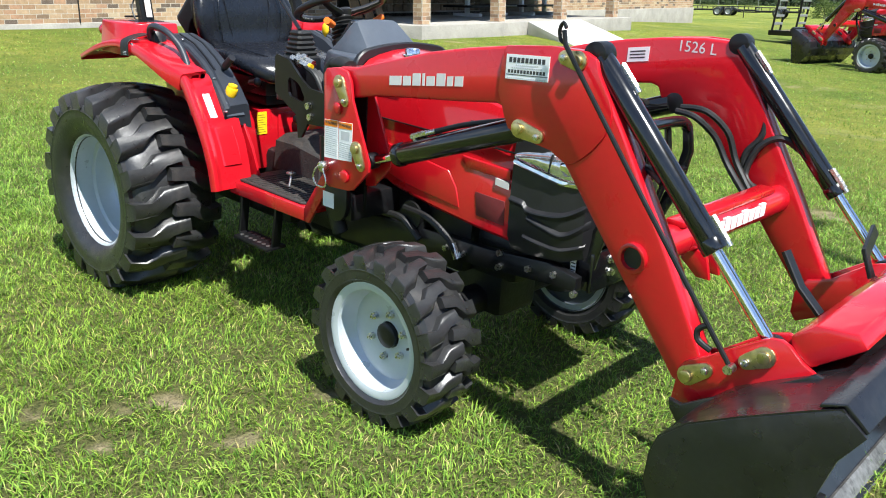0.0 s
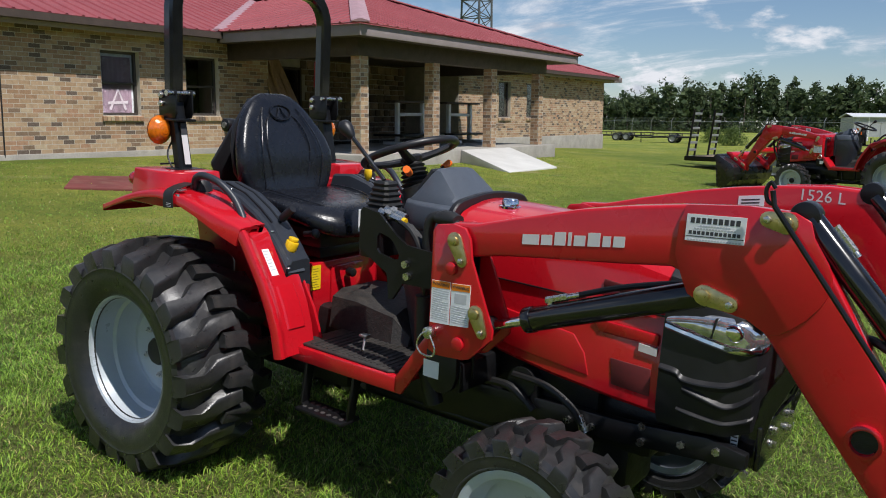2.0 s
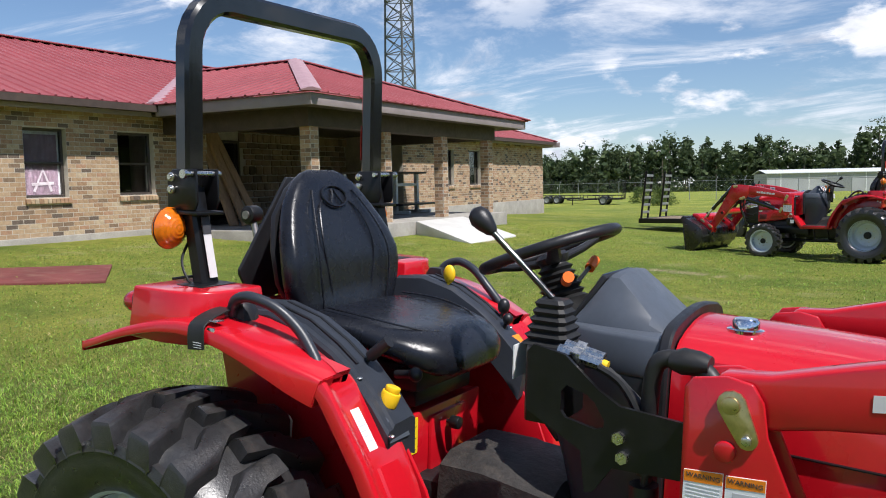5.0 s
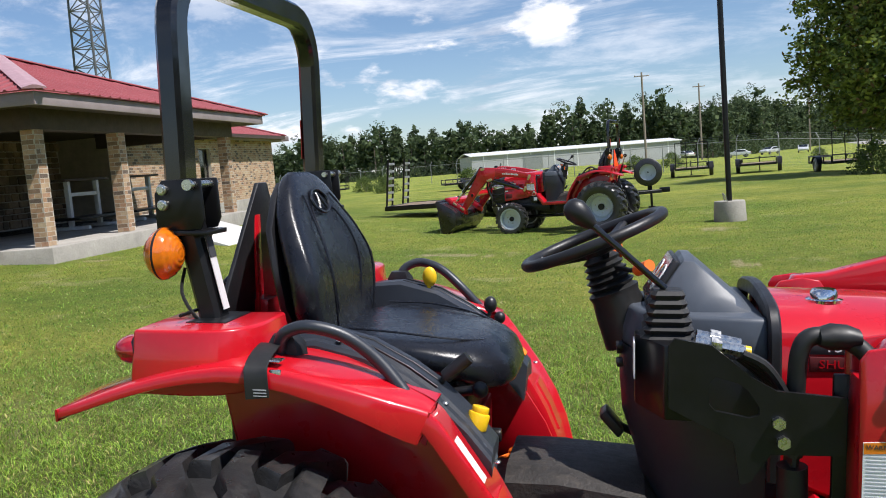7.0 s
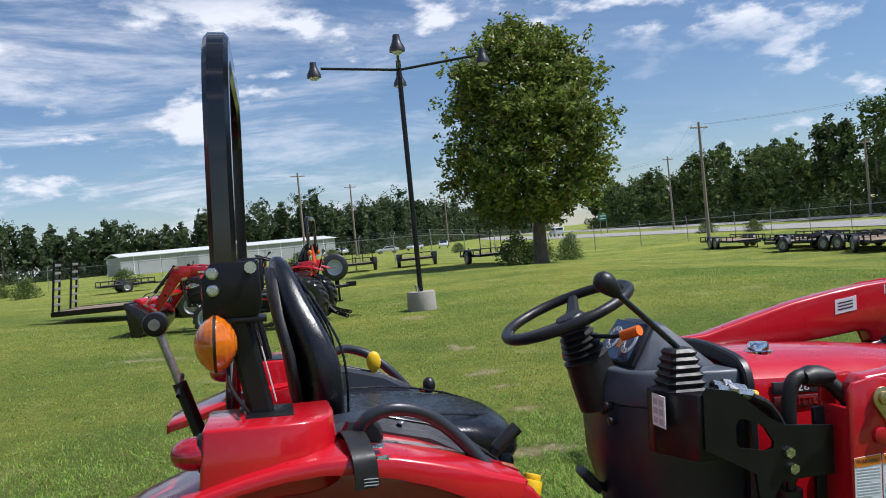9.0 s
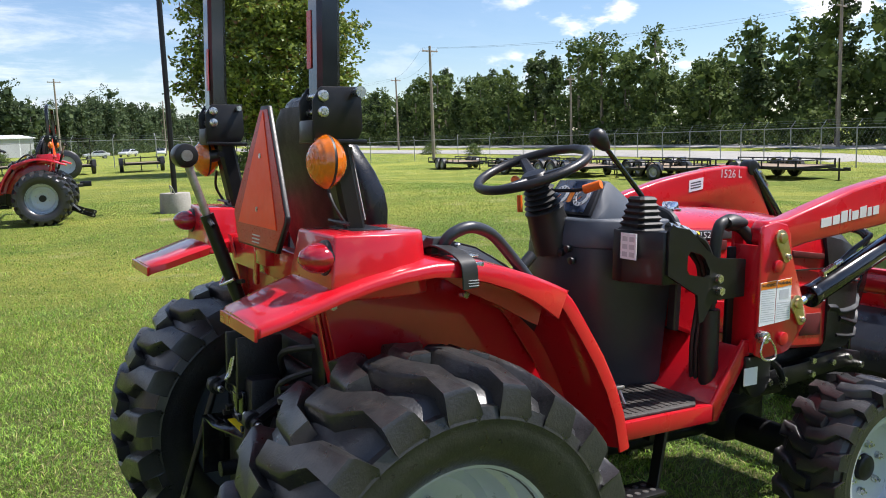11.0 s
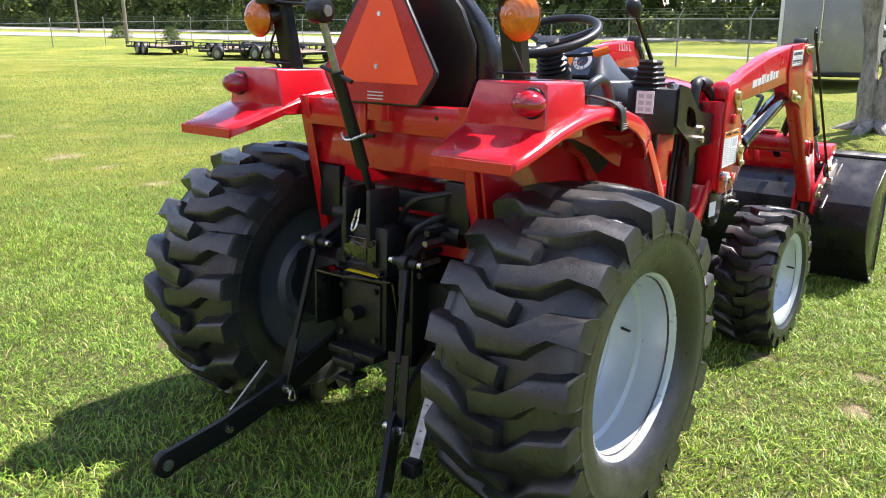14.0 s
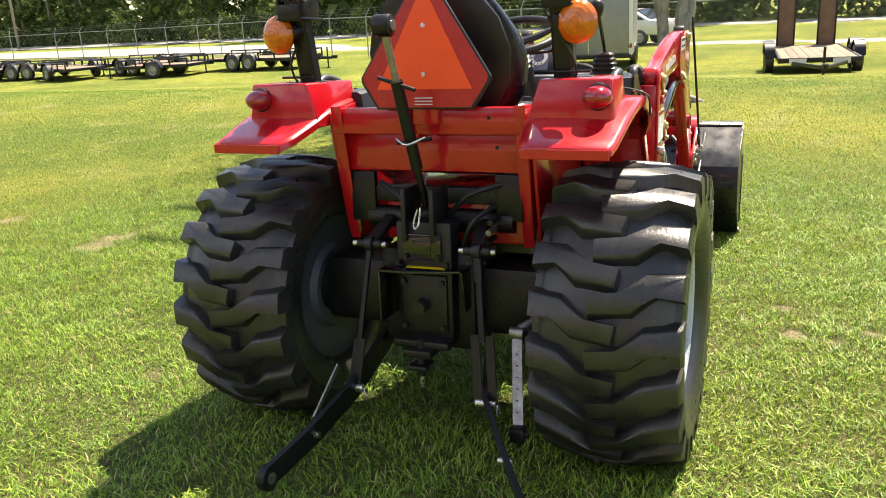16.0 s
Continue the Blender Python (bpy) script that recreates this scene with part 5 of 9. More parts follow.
# bucket ------------------------------------------------------------------
def bucket():
    side = [(2.712, 0.345), (2.716, 0.42), (2.731, 0.468), (2.790, 0.526), (2.889, 0.586), (3.035, 0.667), (3.078, 0.690), (3.092, 0.688), (3.137, 0.655), (3.112, 0.612), (3.096, 0.585), (3.074, 0.497), (3.02, 0.085), (2.990, 0.020), (2.955, 0.028), (2.76, 0.22)]
    shell_path = [(3.128, 0.654), (3.084, 0.690), (3.035, 0.667), (2.889, 0.586), (2.790, 0.526), (2.731, 0.468), (2.716, 0.42), (2.712, 0.34), (2.76, 0.225), (2.955, 0.030), (2.990, 0.018)]
    b = part("bucket", sweep([(x, 0, z) for x, z in shell_path], [(0.72, 0.004), (-0.72, 0.004), (-0.72, -0.004), (0.72, -0.004)], up=(0, 0, 1)), BUCKET, tractor, "worn black steel loader bucket tipped forward", angle=20)
    for s in (-1, 1):
        part("bucket_side", prism(side, s * 0.710, s * 0.722, "y", 0.002), BUCKET, b)
        part("wear_edge", prism([(3.018, 0.085), (3.076, 0.500), (3.090, 0.500), (3.034, 0.080)], s * 0.706, s * 0.727, "y", 0.002), BUCKET, b)
    part("cutting_edge", prism([(2.93, 0.050), (2.998, -0.012), (3.008, -0.006), (2.945, 0.062)], -0.73, 0.73, "y", 0.002), BLADE, b, "scraped bare steel cutting edge")
    part("top_lip", prism([(3.040, 0.676), (3.084, 0.696), (3.130, 0.656), (3.138, 0.664), (3.090, 0.706), (3.042, 0.688)], -0.715, 0.715, "y", 0.003), BUCKET, b)
    # adapter between carrier and bucket
    for s in (-1, 1):
        part("adapter_rib", prism([(2.648, 0.420), (2.640, 0.448), (2.675, 0.444), (2.945, 0.629), (2.965, 0.645), (2.982, 0.643), (3.012, 0.627), (3.02, 0.600), (2.80, 0.44), (2.72, 0.37), (2.677, 0.384)], s * 0.494, s * 0.508, "y", 0.003), BUCKET, b)
    hitch = part("adapter_beam", prism([(2.90, 0.60), (2.88, 0.69), (2.93, 0.735), (3.02, 0.745), (3.045, 0.715), (2.97, 0.655)], -0.455, 0.455, "y", 0.008), RED, tractor, "red quick-attach cross beam with latch handles")
    part("adapter_plate", prism([(2.80, 0.536), (2.93, 0.615), (2.94, 0.600), (2.81, 0.521)], -0.455, 0.455, "y", 0.003), RED, hitch)
    part("latch_handle", sweep([(2.86, -0.20, 0.665), (2.80, -0.20, 0.72), (2.745, -0.195, 0.80)], rect(0.012, 0.036), up=(0, 1, 0)), BLACK, hitch)
    part("latch_handle", sweep([(2.86, 0.20, 0.665), (2.83, 0.20, 0.73), (2.80, 0.36, 0.76)], rect(0.036, 0.012)), BLACK, hitch)
    part("hazard_label", prism([(2.925, 0.725), (2.965, 0.7435), (2.965, 0.745), (2.925, 0.7265)], -0.03, 0.06, "y", 0.0), DECAL, hitch, "white label with an orange stripe")
    part("latch_spring", rod((2.78, -0.40, 0.56), (2.84, -0.32, 0.63), 0.016, n=14), CAST, hitch)


bucket()
ind = part("level_rod", tube([(2.205, -0.495, 1.300), (2.213, -0.495, 1.265), (2.48, -0.495, 0.935), (2.770, -0.493, 0.585)], 0.0065, 8), BLACK, tractor, "thin black bucket level rod")
part("rod_hook", tube([(2.213, -0.493, 1.268), (2.196, -0.493, 1.275), (2.190, -0.493, 1.300), (2.199, -0.493, 1.318), (2.210, -0.493, 1.305)], 0.005, 8, 4), BLACK, ind)
part("rod_guide", tube([(2.70, -0.493, 0.665), (2.68, -0.493, 0.645), (2.685, -0.493, 0.62), (2.72, -0.493, 0.605)], 0.008, 8, 4), HOSE, ind)
part("rod_bolt", rod((2.775, -0.485, 0.580), (2.775, -0.512, 0.580), 0.012, n=12), ZINC, ind)

# hoses on the loader, and the guard at the nose
for pts, r in (([(2.27, 0.44, 1.21), (2.36, 0.42, 1.10), (2.40, 0.40, 0.98), (2.36, 0.38, 0.90), (2.38, 0.37, 0.82), (2.44, 0.36, 0.80)], 0.011),
               ([(2.52, 0.43, 0.935), (2.46, 0.40, 0.97), (2.40, 0.38, 0.93), (2.38, 0.36, 0.84), (2.43, 0.34, 0.80)], 0.011),
               ([(2.15, 0.30, 1.03), (2.24, 0.30, 1.03), (2.31, 0.33, 0.97), (2.35, 0.34, 0.88), (2.42, 0.32, 0.80)], 0.011),
               ([(2.15, 0.27, 1.02), (2.22, 0.27, 1.01), (2.28, 0.31, 0.95), (2.33, 0.32, 0.87), (2.41, 0.29, 0.80)], 0.011),
               ([(2.27, -0.43, 1.20), (2.34, -0.41, 1.02), (2.40, -0.38, 0.90), (2.46, -0.34, 0.82)], 0.011),
               ([(2.50, -0.43, 0.96), (2.43, -0.40, 0.98), (2.38, -0.38, 0.94), (2.42, -0.34, 0.84)], 0.011)):
    part("loader_hose", tube(pts, r, 8, 5), HOSE, tractor)
GUARD = [(2.095, 0.500), (2.165, 0.495), (2.180, 0.560), (2.200, 0.660), (2.258, 0.800), (2.278, 0.920), (2.262, 1.000), (2.230, 1.002), (2.243, 0.920), (2.224, 0.812), (2.160, 0.690), (2.130, 0.600)]
guard = part("brush_guard", all_of(prism(GUARD, -0.178, -0.166, "y", 0.002), prism(GUARD, 0.166, 0.178, "y", 0.002), tube([(2.246, -0.172, 0.990), (2.240, -0.12, 1.015), (2.240, 0.12, 1.015), (2.246, 0.172, 0.990)], 0.018, 12, 5),
                                   tube([(2.255, -0.17, 0.86), (2.255, 0.17, 0.86)], 0.013, 10), tube([(2.235, -0.06, 1.01), (2.255, -0.06, 0.86), (2.215, -0.06, 0.70)], 0.011, 10, 4), tube([(2.235, 0.06, 1.01), (2.255, 0.06, 0.86), (2.215, 0.06, 0.70)], 0.011, 10, 4)), BLACK_GLOSS, tractor, "black flat-bar brush guard")
part("front_plate", box(2.166, 2.182, -0.182, 0.182, 0.492, 0.622, 0.004), BLACK_GLOSS, guard, "black front bracket plate with zinc bolts")
for yy, zz in ((-0.088, 0.590), (-0.084, 0.546), (0.088, 0.590), (0.084, 0.546)):
    part("plate_bolt", all_of(rod((2.180, yy, zz), (2.186, yy, zz), 0.015, n=18), rod((2.185, yy, zz), (2.198, yy, zz), 0.0115, n=6)), ZINC, guard)
part("small_label", box(2.098, 2.118, -0.1795, -0.1778, 0.545, 0.585, 0.0), DECAL, guard, "small white printed label")
for q in range(3):
    part("text_bar", box(2.100, 2.116, -0.1803, -0.1793, 0.550 + q * 0.011, 0.554 + q * 0.011, 0.0), INK, guard)
part("sump_casing", all_of(box(1.66, 2.10, -0.16, 0.16, 0.50, 0.58, 0.02), box(1.30, 1.66, -0.19, 0.19, 0.40, 0.62, 0.02)), CAST, tractor, "dark casting under the bonnet")


# fenders -----------------------------------------------------------------
# stations along the fender's crest: x, outer y, inner y, top z, depth of the outer lip
CREST = [(-0.352, 0.585, 0.368, 0.950, 0.024), (-0.345, 0.597, 0.358, 0.956, 0.024), (-0.300, 0.602, 0.345, 0.970, 0.024), (-0.240, 0.605, 0.333, 0.992, 0.025), (-0.175, 0.606, 0.326, 1.014, 0.026), (-0.110, 0.607, 0.326, 1.032, 0.027),
         (-0.040, 0.607, 0.326, 1.047, 0.029), (0.030, 0.606, 0.326, 1.056, 0.032), (0.100, 0.604, 0.326, 1.056, 0.037), (0.170, 0.600, 0.326, 1.047, 0.044), (0.240, 0.596, 0.400, 1.030, 0.050), (0.310, 0.586, 0.430, 1.009, 0.060),
         (0.370, 0.572, 0.440, 0.988, 0.066), (0.415, 0.557, 0.450, 0.972, 0.070), (0.440, 0.548, 0.460, 0.962, 0.070)]
# side view of the front leg: x, z of its face
LEG = [(0.350, 0.992), (0.400, 0.976), (0.432, 0.961), (0.455, 0.940), (0.475, 0.914), (0.516, 0.855), (0.563, 0.786), (0.608, 0.704), (0.640, 0.622), (0.662, 0.530)]


def fender(s):
    rows = []
    for x, yo, yi, zt, lip in CREST:
        drop = 0.03 if x > 0.2 else 0.0
        rake = 0.030 * min(max((x - 0.30) / 0.14, 0.0), 1.0)
        P = [(yo - 0.006, zt - lip), (yo, zt - lip + 0.002), (yo + 0.001, zt - 0.010), (yo - 0.004, zt - 0.003), (yo - 0.014, zt), (yo - 0.11, zt + 0.005), (yi + 0.03, zt + 0.005), (yi + 0.008, zt + 0.002), (yi, zt - 0.006), (yi, zt - lip - drop),
             (yi + 0.006, zt - lip - drop), (yi + 0.007, zt - 0.012), (yo - 0.11, zt - 0.008), (yo - 0.016, zt - 0.012)]
        rows.append([(x - rake * min(1.0, (zt + 0.005 - z) / 0.07), s * y, z) for y, z in P])
    f = part("fender", loft(rows), RED, tractor, "glossy red steel rear fender", angle=42)
    part("flange_end", loft([[(x + dx, s * y, z) for x, y, z in ((0.441, 0.545, 0.960), (0.412, 0.545, 0.893), (0.412, 0.500, 0.893), (0.441, 0.500, 0.960))] for dx in (-0.006, 0.0)]), RED, f)
    part("tail_lip", sweep([(-0.353, s * y, 0.938) for y in (0.366, 0.48, 0.592)], rect(0.006, 0.026, 0.2), up=(0, 0, 1)), RED, f)
    # wheel-well wall inside the tyre
    part("inner_wall", prism([(-0.125, 1.022), (0.03, 1.046), (0.17, 1.038), (0.31, 1.000), (0.40, 0.935), (0.50, 0.810), (0.59, 0.665), (0.64, 0.545), (0.50, 0.50), (0.20, 0.56), (-0.03, 0.62), (-0.075, 0.80)], s * 0.318, s * 0.330, "y", 0.003), RED, f)
    for x, z in ((-0.085, 0.93), (-0.045, 0.955), (0.28, 0.93)):
        part("wall_bolt", rod((x, s * 0.329, z), (x, s * 0.340, z), 0.010, n=6), ZINC, f)
    # front leg: an outer return, a rolled edge, the face, and a fold to the floor
    rows = []
    for k, (x, z) in enumerate(LEG):
        a, b = LEG[max(k - 1, 0)], LEG[min(k + 1, len(LEG) - 1)]
        d = Vector((b[0] - a[0], b[1] - a[1])).normalized()
        nx, nz = -d.y, d.x
        q = k / (len(LEG) - 1)
        yo, yi = 0.545 + 0.004 * q, 0.326 + 0.030 * q
        P = [(yo, -0.038), (yo + 0.001, -0.010), (yo - 0.004, -0.002), (yo - 0.012, 0.000), (yo - 0.022, -0.003), (yo - 0.036, -0.015), (yo - 0.052, -0.019), (yi + 0.030, -0.020), (yi + 0.010, -0.023), (yi, -0.036), (yi, -0.090), (yi + 0.008, -0.090), (yi + 0.010, -0.046), (yo - 0.040, -0.032), (yo - 0.012, -0.016), (yo - 0.006, -0.038)]
        rows.append([(x + nx * h, s * y, z + nz * h) for y, h in P])
    leg = part("leg_panel", loft(rows), RED, f, angle=40)

    def on_leg(u, y, h):
        """A point on the leg at station u, h above its face."""
        k = min(int(u), len(LEG) - 2)
        a, b = Vector(LEG[k]), Vector(LEG[k + 1])
        d = (b - a).normalized()
        p = a.lerp(b, u - k) + Vector((-d.y, d.x)) * (h - 0.020)
        return (p.x, s * y, p.y)

    part("leg_pressing", loft([[on_leg(u, y, h) for y, h in ((0.490, -0.004), (0.478, 0.006), (0.405, 0.006), (0.393, -0.004))] for u in (6.2, 6.6, 7.0, 7.5, 8.0)]), RED, leg, angle=20)
    # raised lamp housing, rounded at the front
    lo = [(-0.190, 0.322), (-0.192, 0.574), (-0.060, 0.580), (0.005, 0.570), (0.045, 0.545), (0.072, 0.500), (0.078, 0.440), (0.076, 0.330)]
    hi = [(-0.181, 0.366), (-0.181, 0.562), (-0.060, 0.565), (0.002, 0.556), (0.036, 0.534), (0.060, 0.492), (0.066, 0.440), (0.064, 0.342)]
    h = loft([[(x, s * y, 0.985) for x, y in lo], [(x, s * y, 1.118) for x, y in hi]])
    part("lamp_housing", bevelled(h, 0.007, 3, 30), RED, f, "red raised lamp housing", angle=30)
    part("housing_slot", prism([(-0.105, s * 0.360), (-0.105, s * 0.485), (-0.012, s * 0.485), (-0.012, s * 0.360)], 1.1165, 1.1200, "z", 0.001), BLACK, f, "dark slot round the roll-bar post")
    lamp = part("tail_lamp", ball((-0.198, s * 0.528, 1.070), 0.036, (1.25, 1.12, 0.86), 24), LENS_RED, f, "dark red tail lamp")
    part("lamp_base", lathe([(-0.194, 0.030), (-0.190, 0.036), (-0.180, 0.038)], (0, s * 0.528, 1.070), "x", 28), PLASTIC, lamp)
    # grab rail
    rail = part("grab_rail", tube([(0.112, s * 0.492, 1.062), (0.118, s * 0.500, 1.090), (0.140, s * 0.507, 1.110), (0.185, s * 0.508, 1.119), (0.250, s * 0.490, 1.098), (0.310, s * 0.475, 1.050), (0.360, s * 0.478, 0.995), (0.388, s * 0.487, 0.958)], 0.0140, 12, 6), DKGREY, f, "dark grey curved grab rail")
    part("rail_foot", loft([[(0.116 + a * w, s * (0.470 + b * w * 0.8), z) for a, b in ((-1, -1), (1, -1), (1.4, 0), (1, 1), (-1, 1), (-1.2, 0))] for z, w in ((1.045, 0.034), (1.075, 0.032), (1.095, 0.022))]), PLASTIC, rail, angle=50)
    part("sticker", loft([[on_leg(u, y, h) for y, h in ((0.482, -0.002), (0.482, 0.0015), (0.450, 0.0015), (0.450, -0.002))] for u in (4.35, 4.7, 5.0, 5.35, 5.7)]), DECAL, f, "white sticker on the red fender")
    for q in range(7):
        part("text_bar", loft([[on_leg(u, y, h) for y, h in ((0.478, 0.0), (0.478, 0.0022), (0.456 + 0.004 * (q % 3), 0.0022), (0.456 + 0.004 * (q % 3), 0.0))] for u in (4.45 + q * 0.16, 4.50 + q * 0.16)]), INK_GREY, f)
    # side console: a curved ledge with two lever slots, stepped outer edge
    top = [(0.055, 1.072), (0.16, 1.080), (0.27, 1.052), (0.36, 1.004), (0.42, 0.962), (0.490, 0.896), (0.540, 0.836)]
    rows = []
    for k, (x, z) in enumerate(top):
        yo = (0.428, 0.424, 0.420, 0.416, 0.416, 0.420, 0.422)[k]
        rows.append([(x, s * yo, z - 0.055), (x, s * yo, z - 0.020), (x, s * (yo - 0.006), z - 0.010), (x, s * (yo - 0.022), z - 0.008), (x, s * (yo - 0.028), z + 0.002), (x, s * 0.322, z + 0.006), (x, s * 0.306, z - 0.002), (x - 0.01, s * 0.288, z - 0.10)])
    con = part("side_console", loft(rows), DKGREY, f, "dark grey plastic lever console", angle=26)
    for yy in (0.345, 0.385):
        part("lever_slot", sweep([(x, s * yy, z + 0.004) for x, z in top[1:5]], rect(0.009, 0.006)), BLACK, con)
    for x, y, z in ((0.21, 0.404, 1.068), (0.440, 0.402, 0.936), (0.552, 0.422, 0.820)):
        part("console_screw", ball((x, s * y, z), 0.008, (1, 1, 0.5), 10), ZINC, con)
    if s < 0:
        part("lever", all_of(tube([(0.412, -0.345, 0.955), (0.435, -0.345, 0.985)], 0.007, 8), tube([(0.430, -0.345, 0.978), (0.446, -0.345, 0.992), (0.482, -0.342, 1.022)], 0.0155, 12)), PLASTIC, con, "black grip lever")
        part("knob_base", loft([[(0.468 + a, -0.372 + b, 0.872 - a * 1.05 + c) for a, b, c in ((0, -0.045, 0.0), (0, 0.045, 0.0), (0.072, 0.045, 0.0), (0.072, -0.045, 0.0))], [(0.478 + a, -0.372 + b, 0.890 - a * 0.9) for a, b in ((0, -0.030), (0, 0.030), (0.048, 0.030), (0.048, -0.030))]]), GREY, con)
        part("yellow_knob", all_of(rod((0.497, -0.368, 0.870), (0.507, -0.360, 0.905), 0.024, n=20, bev=0.004), rod((0.5065, -0.3605, 0.9045), (0.510, -0.358, 0.918), 0.019, n=20, bev=0.003)), YELLOW, con, "yellow rocker knob")
        belt = part("seat_belt", sweep(smooth_path([(0.090, -0.455, 1.062), (0.096, -0.500, 1.080), (0.102, -0.560, 1.074), (0.107, -0.604, 1.058), (0.110, -0.614, 1.036), (0.112, -0.615, 0.998)], 3), rect(0.004, 0.046), up=(1, 0, 0)), HOSE, f, "black webbing belt hung over the fender")
        part("belt_tongue", all_of(box(0.132, 0.156, -0.600, -0.596, 1.020, 1.052, 0.002), box(0.118, 0.150, -0.588, -0.560, 1.0625, 1.0665, 0.002)), ZINC, belt)
        for q in range(3):
            part("belt_stitch", box(0.092, 0.132, -0.6185, -0.617, 1.003 + q * 0.006, 1.0045 + q * 0.006, 0.0), INK_GREY, belt)
    else:
        part("lever", all_of(tube([(0.24, 0.335, 1.05), (0.245, 0.332, 1.085)], 0.006, 8), ball((0.246, 0.332, 1.098), 0.022, (1, 0.6, 1.4), 14)), YELLOW, con, "yellow lever knob")
        part("lever", all_of(tube([(0.41, 0.375, 0.95), (0.421, 0.385, 0.99)], 0.006, 8), ball((0.421, 0.387, 1.005), 0.020, (1, 1, 1.3), 14)), PLASTIC, con)
        part("lever", all_of(tube([(0.44, 0.345, 0.93), (0.452, 0.352, 0.965)], 0.006, 8), ball((0.454, 0.353, 0.972), 0.017, (1, 1, 1.1), 14)), PLASTIC, con)
        part("console_label", loft([[(0.470, 0.350, 0.919), (0.470, 0.400, 0.919), (0.470, 0.400, 0.917), (0.470, 0.350, 0.917)], [(0.530, 0.350, 0.859), (0.530, 0.400, 0.859), (0.530, 0.400, 0.857), (0.530, 0.350, 0.857)]]), DECAL_ORG, con, "orange and black warning label")


both(fender)
rear = part("rear_panel", all_of(box(-0.085, -0.060, -0.30, 0.30, 0.845, 0.965, 0.004), box(-0.125, -0.080, -0.305, 0.305, 0.960, 1.040, 0.006)), RED, tractor, "red steel rear panel between the fenders")
for yy, zz in ((-0.20, 1.01), (-0.21, 0.92), (0.02, 1.01), (-0.01, 1.01)):
    part("panel_hole", rod((-0.1265 if zz > 0.96 else -0.0865, yy, zz), (-0.120 if zz > 0.96 else -0.082, yy, zz), 0.006, n=10), BLACK, rear)
for s in (-1, 1):
    up_ = part("rear_upright", prism([(-0.135, 1.045), (-0.060, 1.045), (-0.045, 0.90), (-0.005, 0.625), (-0.050, 0.615), (-0.095, 0.86)], s * 0.298, s * 0.312, "y", 0.004), RED, tractor, "red steel upright")
    part("upright_flange", prism([(-0.098, 0.86), (-0.135, 1.045), (-0.139, 1.045), (-0.102, 0.86), (-0.054, 0.615), (-0.050, 0.615)], s * 0.278, s * 0.312, "y", 0.002), RED, up_)
part("rear_crossmember", box(-0.075, -0.03, -0.29, 0.29, 0.745, 0.795, 0.005), CAST, tractor)

